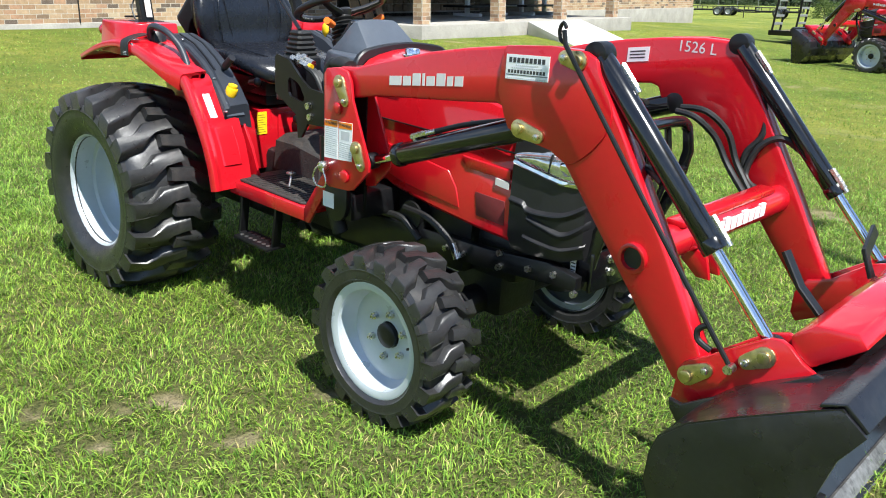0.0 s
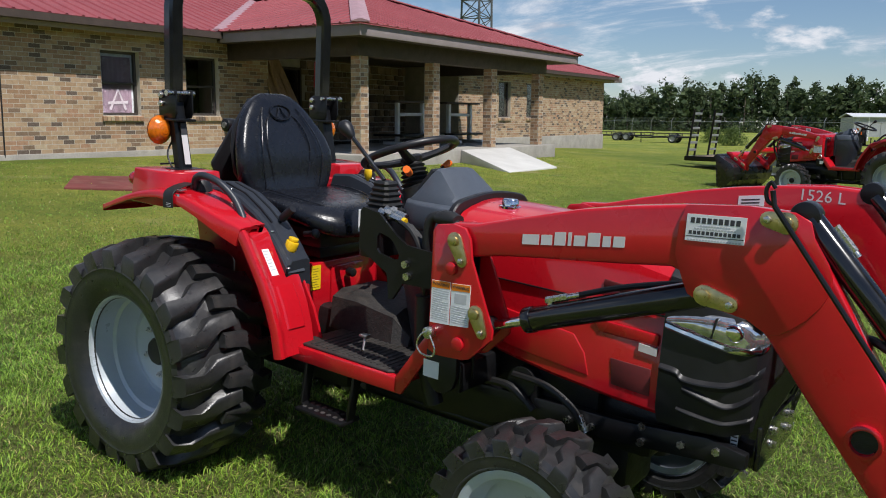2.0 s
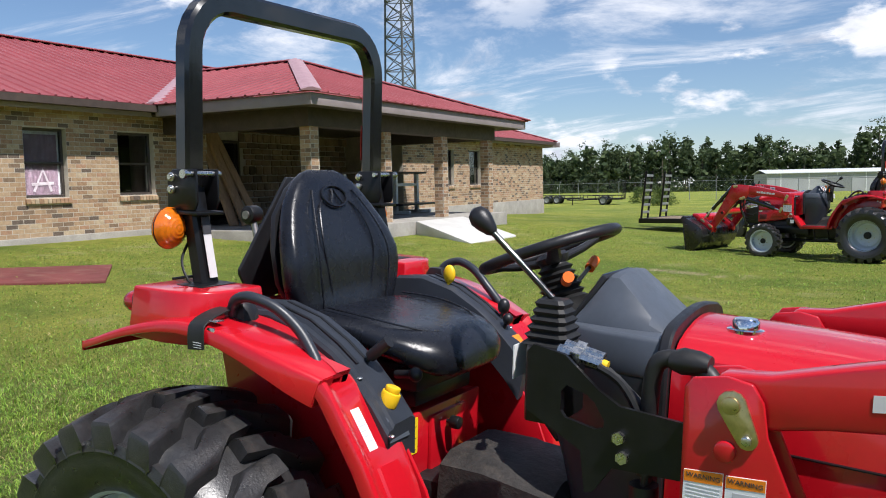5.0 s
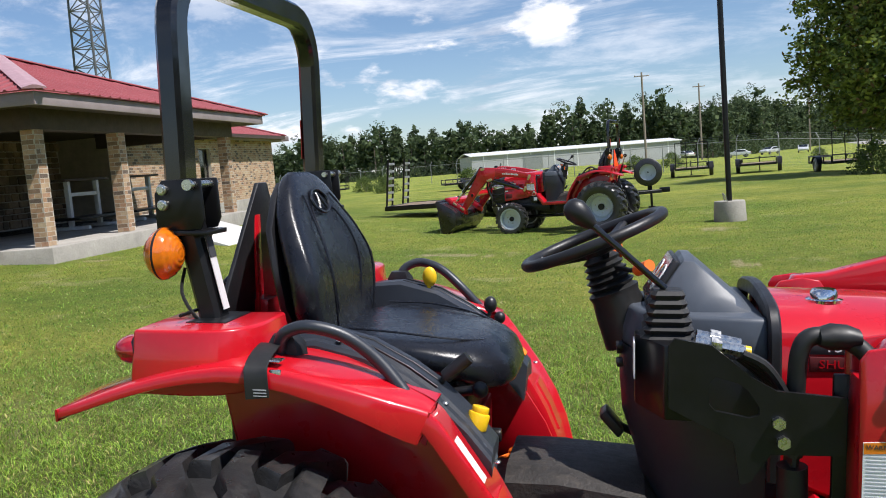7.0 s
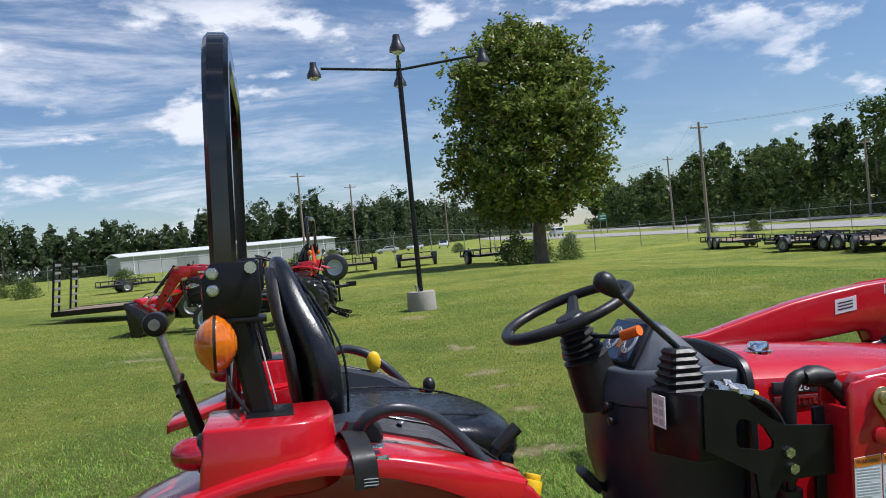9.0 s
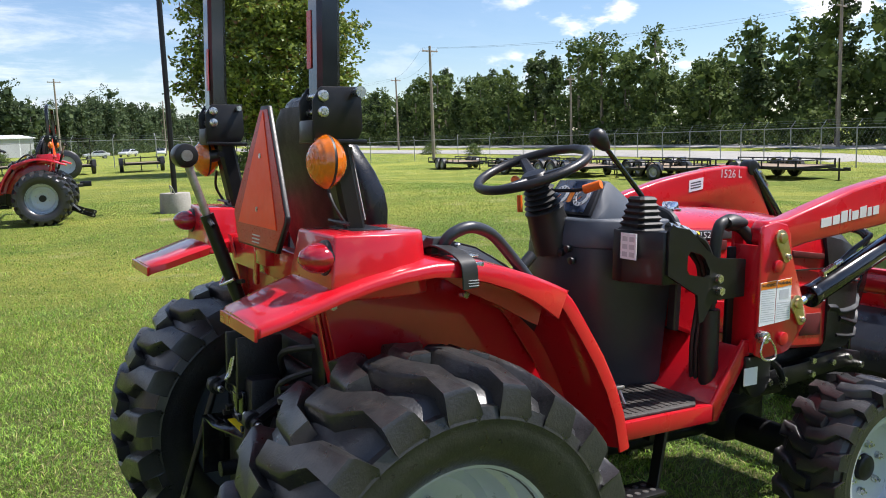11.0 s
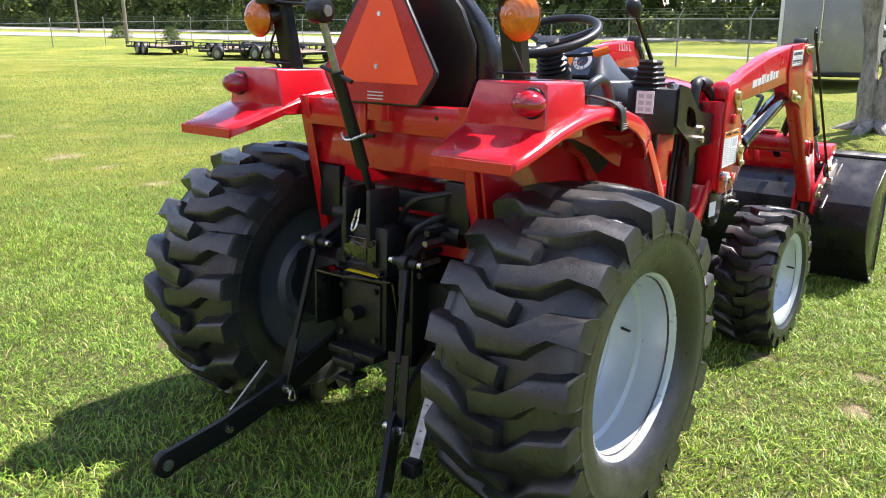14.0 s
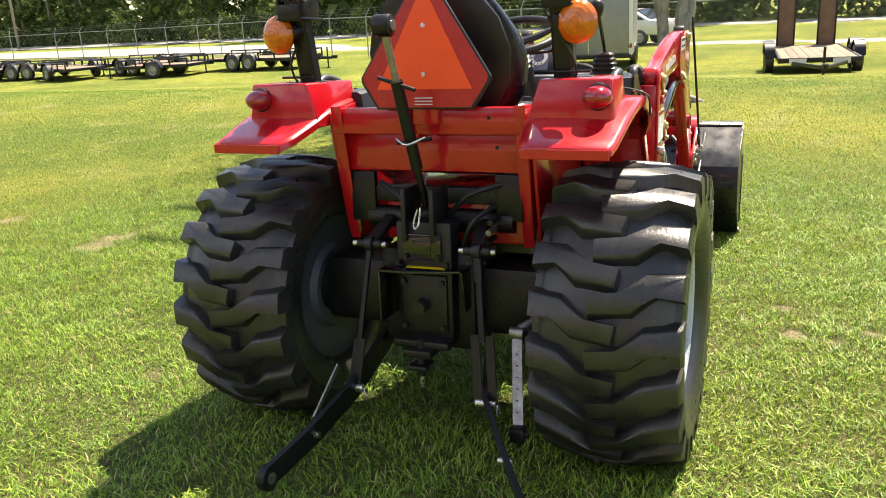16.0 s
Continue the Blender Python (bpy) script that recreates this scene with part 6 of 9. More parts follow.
# roll bar ----------------------------------------------------------------------
hoop = [(-0.124, -0.435, 1.335), (-0.126, -0.435, 1.60)]
for q in range(7):
    a = math.pi / 2 * q / 6
    hoop.append((-0.126, -0.435 + 0.14 * (1 - math.cos(a)), 1.735 + 0.14 * math.sin(a)))
hoop += [(x, -y, z) for x, y, z in hoop[::-1]]
rops = part("roll_bar", sweep(hoop, rect(0.066, 0.052, 0.18), up=(1, 0, 0)), BLACK_GLOSS, tractor, "black folding roll bar", angle=30)
rops.location = (-0.012, 0, 0.006)
rops.scale = (1, 0.945, 1)
for s in (-1, 1):
    low = part("roll_bar_post", sweep([(-0.052, s * 0.435, 1.03), (-0.064, s * 0.435, 1.12), (-0.118, s * 0.435, 1.365)], rect(0.062, 0.050, 0.18), up=(1, 0, 0)), BLACK, rops, angle=30)
    hinge = part("hinge_bracket", all_of(prism([(-0.165, 1.300), (-0.168, 1.385), (-0.150, 1.415), (-0.058, 1.418), (-0.052, 1.330), (-0.062, 1.308)], s * 0.470, s * 0.478, "y", 0.003), prism([(-0.165, 1.300), (-0.168, 1.385), (-0.150, 1.415), (-0.058, 1.418), (-0.052, 1.330), (-0.062, 1.308)], s * 0.392, s * 0.400, "y", 0.003),
                                             box(-0.168, -0.150, min(s * 0.395, s * 0.475), max(s * 0.395, s * 0.475), 1.30, 1.345, 0.003), box(-0.165, -0.045, min(s * 0.385, s * 0.485), max(s * 0.385, s * 0.485), 1.296, 1.306, 0.002)), BLACK, rops, "black hinge bracket with zinc bolts")
    for x, z in ((-0.146, 1.395), (-0.146, 1.362)):
        part("hinge_bolt", all_of(rod((x, s * 0.384, z), (x, s * 0.492, z), 0.008, n=10), rod((x, s * 0.477, z), (x, s * 0.487, z), 0.0125, n=12, bev=0.003), rod((x, s * 0.382, z), (x, s * 0.393, z), 0.0125, n=12, bev=0.003)), ZINC, hinge)
    part("lock_pin", all_of(rod((-0.072, s * 0.375, 1.405), (-0.072, s * 0.510, 1.405), 0.008, n=10), rod((-0.072, s * 0.50, 1.405), (-0.072, s * 0.512, 1.405), 0.012, n=10)), ZINC, hinge)
    lamp = part("amber_lamp", all_of(lathe([(-0.184, 0.003)] + [(-0.1465 - 0.0375 * (1 - (r_ / 0.057) ** 2.2) ** 0.8 - 0.0005 * math.sin(r_ * 560), r_) for r_ in [0.006 + 0.0015 * q for q in range(34)]] + [(-0.1465, 0.057)], (0, s * 0.492, 1.258), "x", 32), lathe([(-0.1405, 0.057)] + [(-0.1405 + 0.0375 * (1 - (r_ / 0.057) ** 2.2) ** 0.8 + 0.0005 * math.sin(r_ * 560), r_) for r_ in [0.0555 - 0.0015 * q for q in range(34)]] + [(-0.103, 0.003)], (0, s * 0.492, 1.258), "x", 32)), AMBER, rops, "round amber warning lamp")
    part("lamp_gasket", rod((-0.1475, s * 0.492, 1.258), (-0.1395, s * 0.492, 1.258), 0.0560, n=32), HOSE, lamp)
    part("lamp_stalk", all_of(rod((-0.143, s * 0.440, 1.262), (-0.105, s * 0.425, 1.272), 0.018, n=14, bev=0.003), rod((-0.12, s * 0.455, 1.27), (-0.12, s * 0.40, 1.27), 0.009, n=8)), PLASTIC, lamp)
    part("wire", tube([(-0.125, s * 0.44, 1.22), (-0.12, s * 0.47, 1.17), (-0.09, s * 0.475, 1.12), (-0.08, s * 0.45, 1.10)], 0.004, 6, 4), HOSE, lamp)
    part("reflector", box(-0.1535, -0.1515, s * 0.418 - 0.012, s * 0.418 + 0.012, 1.455, 1.575, 0.0), SMV_RED, rops, "red reflector strip")
lab = part("post_label", sweep([(-0.0330, -0.435, 1.13), (-0.0685, -0.435, 1.29)], rect(0.028, 0.002, 0.05), up=(1, 0, 0)), DECAL_SILVER, rops, "white printed strip with a dark end")
part("label_end", sweep([(-0.0575, -0.435, 1.245), (-0.0675, -0.435, 1.29)], rect(0.0285, 0.003, 0.05), up=(1, 0, 0)), INK, lab)
for s in (-1, 1):
    part("rod_pin", rod((-0.10, s * 0.40, 1.128), (-0.10, s * 0.52, 1.128), 0.004, n=8), BLACK, rops)

# slow-vehicle triangle ----------------------------------------------------------
def tri_pts(scale):
    c = Vector((0, 1.165))
    out = [(0.028, 1.400), (-0.028, 1.400), (-0.205, 1.128), (-0.203, 1.112), (-0.152, 1.035), (0.152, 1.035), (0.203, 1.112), (0.205, 1.128)]
    return [tuple(c + (Vector(p) - c) * scale) for p in out]


lean = Matrix.Translation((-0.150, 0.008, 1.03)) @ Matrix.Rotation(radians(4), 4, "Y") @ Matrix.Translation((0.150, 0, -1.03))
smv = part("warning_triangle", moved(prism(tri_pts(1.0), -0.152, -0.140, "x", 0.003), lean), PLASTIC, tractor, "orange slow-vehicle triangle sign with a red border")
smv.location = (-0.008, -0.022, 0.002)
part("red_border", moved(prism(tri_pts(0.955), -0.1535, -0.150, "x", 0.0), lean), SMV_RED, smv)
part("orange_triangle", moved(prism([(0.0, 1.385), (-0.150, 1.092), (0.150, 1.092)], -0.1555, -0.152, "x", 0.0), lean), SMV_ORANGE, smv)
for zz in (1.135, 1.272):
    part("sign_bolt", moved(rod((-0.158, 0, zz), (-0.150, 0, zz), 0.007, n=12), lean), ZINC, smv)
for q in range(3):
    part("text_bar", moved(box(-0.1557, -0.153, -0.028, 0.028, 1.066 - q * 0.009, 1.069 - q * 0.009, 0.0), lean), DECAL_SILVER, smv)
part("sign_stay", box(-0.128, -0.120, -0.040, -0.004, 1.05, 1.32, 0.002), RED, smv, "red steel strip behind the sign")
part("sign_bracket", all_of(box(-0.14, -0.10, -0.03, 0.05, 0.99, 1.09, 0.003), box(-0.135, -0.125, 0.06, 0.09, 0.93, 1.07, 0.003)), RED, smv)

# seat ------------------------------------------------------------------------
def superellipse(cx, cy, hx, hy, n=28, p=3.0, bow=0.0):
    pts = []
    for k in range(n):
        a = 2 * math.pi * k / n
        c, s_ = math.cos(a), math.sin(a)
        x = hx * math.copysign(abs(c) ** (2 / p), c)
        y = hy * math.copysign(abs(s_) ** (2 / p), s_)
        pts.append((cx + x + bow * (y / hy) ** 2 * (1 if x > 0 else 0.5), cy + y))
    return pts


def seat():
    e = part("seat", box(0.13, 0.45, -0.16, 0.16, 0.84, 0.92, 0.02), PLASTIC, tractor, "black vinyl tractor seat")
    rows = []
    for z, cx, hx, hy, bow in ((0.985, 0.085, 0.045, 0.165, 0.004), (1.010, 0.078, 0.056, 0.205, 0.012), (1.056, 0.056, 0.048, 0.238, 0.030), (1.10, 0.050, 0.048, 0.250, 0.036), (1.145, 0.046, 0.050, 0.255, 0.038), (1.19, 0.038, 0.050, 0.252, 0.038), (1.24, 0.022, 0.047, 0.238, 0.034),
                               (1.285, 0.006, 0.044, 0.215, 0.028), (1.325, -0.006, 0.040, 0.190, 0.020), (1.36, -0.014, 0.035, 0.162, 0.014), (1.392, -0.021, 0.029, 0.130, 0.008), (1.414, -0.026, 0.021, 0.096, 0.004), (1.426, -0.028, 0.010, 0.06, 0.0)):
        rows.append([(x, y, z) for x, y in superellipse(cx, 0, hx, hy, 40, 2.7, bow)])
    back = part("backrest", loft(rows), VINYL, e, angle=60)
    part("back_shell", loft([[(x, y, z) for x, y in superellipse(cx, 0, 0.012, hy, 28, 3.5, 0.012)] for z, cx, hy in ((0.99, 0.020, 0.16), (1.10, -0.002, 0.225), (1.20, -0.016, 0.232), (1.29, -0.038, 0.205), (1.37, -0.048, 0.14), (1.40, -0.048, 0.10))]), PLASTIC, back, "black plastic seat shell")
    rows = []
    for x, cz, hz, hy, bow in ((0.070, 0.985, 0.026, 0.165, 0.0), (0.100, 0.988, 0.046, 0.205, 0.010), (0.16, 0.986, 0.050, 0.236, 0.022), (0.24, 0.980, 0.050, 0.246, 0.024), (0.33, 0.975, 0.050, 0.248, 0.018), (0.40, 0.968, 0.054, 0.240, 0.010), (0.455, 0.958, 0.060, 0.222, 0.002), (0.500, 0.946, 0.060, 0.194, -0.004), (0.530, 0.938, 0.048, 0.160, -0.004), (0.548, 0.930, 0.030, 0.120, -0.004), (0.555, 0.926, 0.014, 0.085, 0)):
        rows.append([(x, y, z) for z, y in superellipse(cz, 0, hz, hy, 40, 2.7, bow)])
    cush = part("cushion", loft(rows), VINYL, e, angle=60)
    # stitched seams and the pressed panel at the head
    for s in (-1, 1):
        part("seam", tube([(0.104, s * 0.085, 1.03), (0.103, s * 0.105, 1.12), (0.094, s * 0.118, 1.20), (0.072, s * 0.108, 1.265), (0.046, s * 0.085, 1.315), (0.024, s * 0.050, 1.345)], 0.0030, 6, 5), VINYL, back)
        part("seam", tube([(0.122, s * 0.150, 1.03), (0.122, s * 0.165, 1.12), (0.112, s * 0.165, 1.20), (0.082, s * 0.145, 1.27), (0.050, s * 0.120, 1.325), (0.022, s * 0.095, 1.368)], 0.0030, 6, 5), VINYL, back)
        part("seam", tube([(0.16, s * 0.185, 1.048), (0.28, s * 0.195, 1.042), (0.40, s * 0.170, 1.024), (0.475, s * 0.105, 1.007), (0.500, 0, 1.003)], 0.0030, 6, 5), VINYL, cush)
    emblem = [(0.031 - 0.024 * math.sin(2 * math.pi * k / 20) * 0.62, 0.056 * math.cos(2 * math.pi * k / 20), 1.350 + 0.030 * math.sin(2 * math.pi * k / 20)) for k in range(20)]
    part("embossed_emblem", sweep(emblem, ring(0.0042, 6), closed=True), VINYL, back)
    for yy in (-0.02, 0.02):
        part("embossed_emblem", tube([(0.041, yy * 1.3, 1.330), (0.031, yy * 0.5, 1.352), (0.021, yy * 0.25, 1.370)], 0.0036, 6), VINYL, back)
    part("slide_handle", all_of(tube([(0.42, -0.215, 0.905), (0.48, -0.225, 0.915)], 0.012, 10), ball((0.486, -0.226, 0.916), 0.020, (1, 0.8, 1), 12)), PLASTIC, e)
    part("seat_suspension", all_of(box(0.16, 0.44, -0.15, 0.15, 0.80, 0.85, 0.01), sweep([(0.2, -0.16, 0.82), (0.42, -0.16, 0.90)], rect(0.01, 0.03)), sweep([(0.2, 0.16, 0.90), (0.42, 0.16, 0.82)], rect(0.01, 0.03))), BLACK, e)


seat()

# floor, seat support, steps ----------------------------------------------------
part("seat_support", all_of(box(-0.05, 0.436, -0.30, 0.18, 0.62, 0.785, 0.01), box(0.436, 0.450, -0.31, 0.186, 0.53, 0.790, 0.004), box(0.30, 0.45, 0.172, 0.186, 0.53, 0.786, 0.004), box(0.446, 0.462, -0.10, 0.09, 0.56, 0.77, 0.010)), RED, tractor, "red steel seat support")
part("yellow_label", box(0.4495, 0.4525, -0.206, -0.156, 0.683, 0.780, 0.0), DECAL_YEL, tractor, "yellow printed label on red steel")
for q in range(8):
    part("text_bar", box(0.4518, 0.4532, -0.201, -0.164 - (q % 3) * 0.006, 0.692 + q * 0.0105, 0.6945 + q * 0.0105, 0.0), INK_OLIVE, tractor)
part("pull_knob", all_of(rod((0.445, -0.020, 0.738), (0.500, -0.020, 0.738), 0.006, n=10), rod((0.475, -0.020, 0.738), (0.505, -0.020, 0.738), 0.018, n=16, bev=0.004)), BLACK, tractor)
part("orange_pedal_knob", all_of(ball((0.520, 0.186, 0.618), 0.018, (1.5, 1, 0.9), 14), rod((0.46, 0.160, 0.600), (0.52, 0.186, 0.618), 0.007, n=8)), ORANGE, tractor, "orange lever grip")
plat = part("floor_platform", all_of(box(0.60, 1.12, -0.465, 0.465, 0.530, 0.548, 0.006), box(0.60, 1.10, -0.472, -0.455, 0.498, 0.552, 0.005), box(0.60, 1.10, 0.455, 0.472, 0.498, 0.552, 0.005),
                                     prism([(1.085, 0.500), (1.085, 0.548), (1.215, 0.735), (1.245, 0.735), (1.245, 0.69), (1.115, 0.498)], -0.472, -0.457, "y", 0.004), prism([(1.085, 0.500), (1.085, 0.548), (1.215, 0.735), (1.245, 0.735), (1.245, 0.69), (1.115, 0.498)], 0.457, 0.472, "y", 0.004),
                                     prism([(1.095, 0.530), (1.095, 0.545), (1.21, 0.715), (1.225, 0.705), (1.105, 0.525)], -0.46, 0.46, "y", 0.003)), RED, tractor, "red steel floor platform")
plat.scale = (1, 0.945, 1)
part("floor_mat", all_of(prism([(0.632, -0.445), (1.04, -0.450), (1.09, -0.40), (1.09, 0.40), (1.04, 0.450), (0.632, 0.445), (0.60, 0.36), (0.60, -0.36)], 0.547, 0.558, "z", 0.004)), MAT_RUBBER, plat, "worn black ribbed rubber floor mat")
for q in range(16):
    part("mat_rib", box(0.66 + q * 0.026, 0.672 + q * 0.026, -0.43, -0.19, 0.557, 0.5605, 0.001), MAT_RUBBER, plat)
part("tunnel_cover", loft([[(0.53, -0.19, 0.55), (0.53, -0.175, 0.67), (0.53, -0.12, 0.695), (0.53, 0.10, 0.695), (0.53, 0.16, 0.68), (0.53, 0.18, 0.55)], [(0.66, -0.20, 0.55), (0.66, -0.185, 0.675), (0.66, -0.13, 0.698), (0.66, 0.10, 0.698), (0.66, 0.16, 0.68), (0.66, 0.18, 0.55)],
                           [(0.86, -0.21, 0.55), (0.86, -0.20, 0.655), (0.86, -0.14, 0.680), (0.86, 0.12, 0.680), (0.86, 0.18, 0.63), (0.86, 0.20, 0.55)], [(0.93, -0.20, 0.55), (0.92, -0.17, 0.59), (0.92, -0.12, 0.60), (0.92, 0.12, 0.60), (0.92, 0.18, 0.59), (0.93, 0.20, 0.55)]]), MAT_RUBBER, plat, "worn black rubber tunnel cover", angle=25)
part("pedal", all_of(rod((0.845, -0.35, 0.56), (0.835, -0.33, 0.605), 0.005, n=8), box(0.815, 0.850, -0.345, -0.315, 0.602, 0.614, 0.004)), STEEL, plat, "small steel foot latch")
part("foot_pedal", all_of(prism([(0.752, 0.800), (0.770, 0.818), (0.815, 0.765), (0.800, 0.745)], -0.035, 0.035, "y", 0.006), tube([(0.79, 0.0, 0.775), (0.86, 0.03, 0.73), (0.95, 0.04, 0.64)], 0.010, 8, 4)), PLASTIC, plat)


def step(s):
    st = part("boarding_step", all_of(sweep([(0.680, s * 0.425, 0.51), (0.655, s * 0.425, 0.345), (0.665, s * 0.420, 0.332)], rect(0.012, 0.040), up=(0, 1, 0)), sweep([(0.905, s * 0.425, 0.50), (0.880, s * 0.425, 0.340), (0.870, s * 0.420, 0.330)], rect(0.012, 0.040), up=(0, 1, 0)),
                                      box(0.655, 0.885, s * 0.425 - 0.048, s * 0.425 + 0.048, 0.322, 0.336, 0.004)), BLACK, tractor, "black steel boarding step")
    for q in range(7):
        for r in range(2):
            part("step_hole", rod((0.678 + q * 0.030, s * (0.405 + 0.040 * r), 0.3345), (0.678 + q * 0.030, s * (0.405 + 0.040 * r), 0.3375), 0.009, n=10), STEEL, st)


both(step)

# dash and controls ---------------------------------------------------------------
rows = []
for x, hb, zt, ht, zm in ((0.872, 0.148, 1.094, 0.140, 1.090), (0.905, 0.152, 1.142, 0.124, 1.110), (0.938, 0.156, 1.193, 0.106, 1.130), (0.950, 0.158, 1.206, 0.100, 1.134), (0.972, 0.160, 1.205, 0.102, 1.130), (1.010, 0.160, 1.172, 0.114, 1.122), (1.060, 0.158, 1.126, 0.128, 1.106), (1.094, 0.150, 1.096, 0.138, 1.090)):
    rows.append([(x, -hb, 1.070), (x, -hb, 1.086), (x, -(hb + ht) / 2 - 0.004, (1.086 + zt) / 2), (x, -ht, zt - 0.006), (x, -ht + 0.014, zt), (x, 0, zt + 0.004), (x, ht - 0.014, zt), (x, ht, zt - 0.006), (x, (hb + ht) / 2 + 0.004, (1.086 + zt) / 2), (x, hb, 1.086), (x, hb, 1.070)])
dash = part("dash_cowl", loft(rows), GREY, tractor, "grey plastic dash cowl", angle=24)
shoulder = [(0.815, 0.075), (0.835, 0.130), (0.875, 0.180), (0.960, 0.212), (1.060, 0.228), (1.116, 0.232)]


def dash_ring(z, k, back):
    half_ring = [(x + back * (1 - (x - 0.815) / 0.301), y * k) for x, y in shoulder]
    return [(x, -y, z) for x, y in half_ring] + [(x, y, z) for x, y in half_ring[::-1]]


part("dash_shoulder", bevelled(loft([dash_ring(1.000, 1.02, -0.005), dash_ring(1.040, 1.01, -0.003), dash_ring(1.092, 0.97, 0.012)]), 0.010, 3, 50), GREY, dash, angle=35)
part("dash_column", loft([dash_ring(1.001, 1.015, -0.005), dash_ring(0.93, 1.03, -0.012), dash_ring(0.84, 0.98, -0.006), dash_ring(0.74, 0.93, 0.025), dash_ring(0.56, 0.86, 0.070)]), DKGREY, dash, angle=50)
face = Matrix.Translation((0.905, 0.0, 1.146)) @ Matrix.Rotation(radians(-57), 4, "Y")
panel = part("instrument_panel", moved(bevelled(prism([(-0.062, -0.125), (0.064, -0.104), (0.064, 0.104), (-0.062, 0.125)], -0.004, 0.012, "z", 0.0), 0.006, 2), face), PLASTIC, dash, "instrument panel with round white dials")
fm = face @ Matrix.Translation((0, 0, 0.0125))
part("panel_face", moved(box(-0.054, 0.060, -0.094, 0.094, 0.0, 0.0018, 0.0), fm), BLUE_DISPLAY, panel)
for yy, rr in ((-0.052, 0.036), (0.052, 0.036)):
    dial = part("dial", moved(all_of(lathe([(0.0018, rr), (0.0032, rr), (0.0032, rr * 0.62), (0.0018, rr * 0.62)], (0.004, yy, 0), "z", 28, caps=False)), fm), DECAL, panel)
    for q in range(9):
        a = radians(-30 + q * 30)
        part("dial_tick", moved(box(-rr * 0.12, rr * 0.12, -0.0018, 0.0018, 0.0034, 0.0042, 0.0), fm @ Matrix.Translation((0.004 + rr * 0.8 * math.cos(a), yy + rr * 0.8 * math.sin(a), 0)) @ Matrix.Rotation(a, 4, "Z")), INK, dial)
    part("dial_hand", moved(box(0, rr * 0.55, -0.0012, 0.0012, 0.0036, 0.0044, 0.0), fm @ Matrix.Translation((0.004, yy, 0)) @ Matrix.Rotation(radians(140), 4, "Z")), ORANGE, dial)
part("warning_light_strip", moved(box(-0.02, 0.03, -0.010, 0.010, 0.0018, 0.003, 0.0), fm), DECAL_ORG, panel)

tilt = Matrix.Translation((0.741, 0.008, 1.242)) @ Matrix.Rotation(radians(-21.5), 4, "Y")
wheel_ring = [(0.178 * math.cos(2 * math.pi * k / 48), 0.178 * math.sin(2 * math.pi * k / 48), 0) for k in range(48)]
steer = part("steering_wheel", moved(sweep(wheel_ring, ring(0.0145, 12), closed=True), tilt), PLASTIC, tractor, "black three-spoke steering wheel")
for a in (180, 62, -62):
    d = (math.cos(radians(a)), math.sin(radians(a)))
    part("spoke", moved(sweep([(d[0] * 0.03, d[1] * 0.03, -0.030), (d[0] * 0.10, d[1] * 0.10, -0.020), (d[0] * 0.172, d[1] * 0.172, -0.002)], rect(0.036, 0.020, 0.4), scales=[1.25, 1.0, 0.8]), tilt), PLASTIC, steer)
part("horn_pad", moved(lathe([(-0.05, 0.026), (-0.035, 0.040), (-0.022, 0.044), (-0.012, 0.036), (-0.008, 0.004)], (0, 0, 0), "z", 28), tilt), PLASTIC, steer)
for k in range(14):
    a = 2 * math.pi * (k + 0.5) / 48
    part("finger_grip", moved(ball((0.168 * math.cos(a * 1.0 + 2.6), 0.168 * math.sin(a + 2.6), -0.006), 0.0095, (1, 1, 1), 8), tilt), PLASTIC, steer)
axis = (Vector((0.757, 0.006, 1.200)), Vector((0.838, 0, 0.985)))
u = (axis[1] - axis[0]).normalized()
prof = [(-0.010, 0.030)]
for k in range(6):
    h = k * 0.0165
    prof += [(h, 0.036 + k * 0.0030), (h + 0.008, 0.048 + k * 0.0032)]
prof += [(0.105, 0.060), (0.16, 0.066), (0.225, 0.070)]
bel = lathe(prof, (0, 0, 0), "z", 20)
moved(bel, Matrix.Translation(axis[0]) @ u.to_track_quat("Z", "Y").to_matrix().to_4x4())
part("column_boot", bel, HOSE, steer, "black ribbed rubber boot", angle=25)
part("shift_lever", all_of(tube([(0.79, -0.02, 1.175), (0.83, -0.09, 1.178), (0.855, -0.135, 1.187)], 0.006, 8)), BLACK, steer)
part("lever_grip", tube([(0.845, -0.120, 1.182), (0.870, -0.168, 1.200)], 0.014, 12), ORANGE, steer, "orange lever grip")
part("shift_lever", tube([(0.80, 0.02, 1.14), (0.80, 0.15, 1.19)], 0.006, 8), BLACK, steer)
part("lever_grip", tube([(0.80, 0.145, 1.185), (0.80, 0.185, 1.205)], 0.014, 12), ORANGE, steer, "orange lever grip")
part("throttle_grip", tube([(0.765, 0.10, 1.10), (0.765, 0.105, 1.155)], 0.009, 10), ORANGE, steer, "orange lever grip")
for yy, zz in ((-0.10, 1.00), (-0.07, 0.985), (-0.12, 0.965)):
    part("dash_switch", rod((0.812, yy, zz), (0.796, yy, zz - 0.002), 0.012, n=14, bev=0.002), PLASTIC, dash)

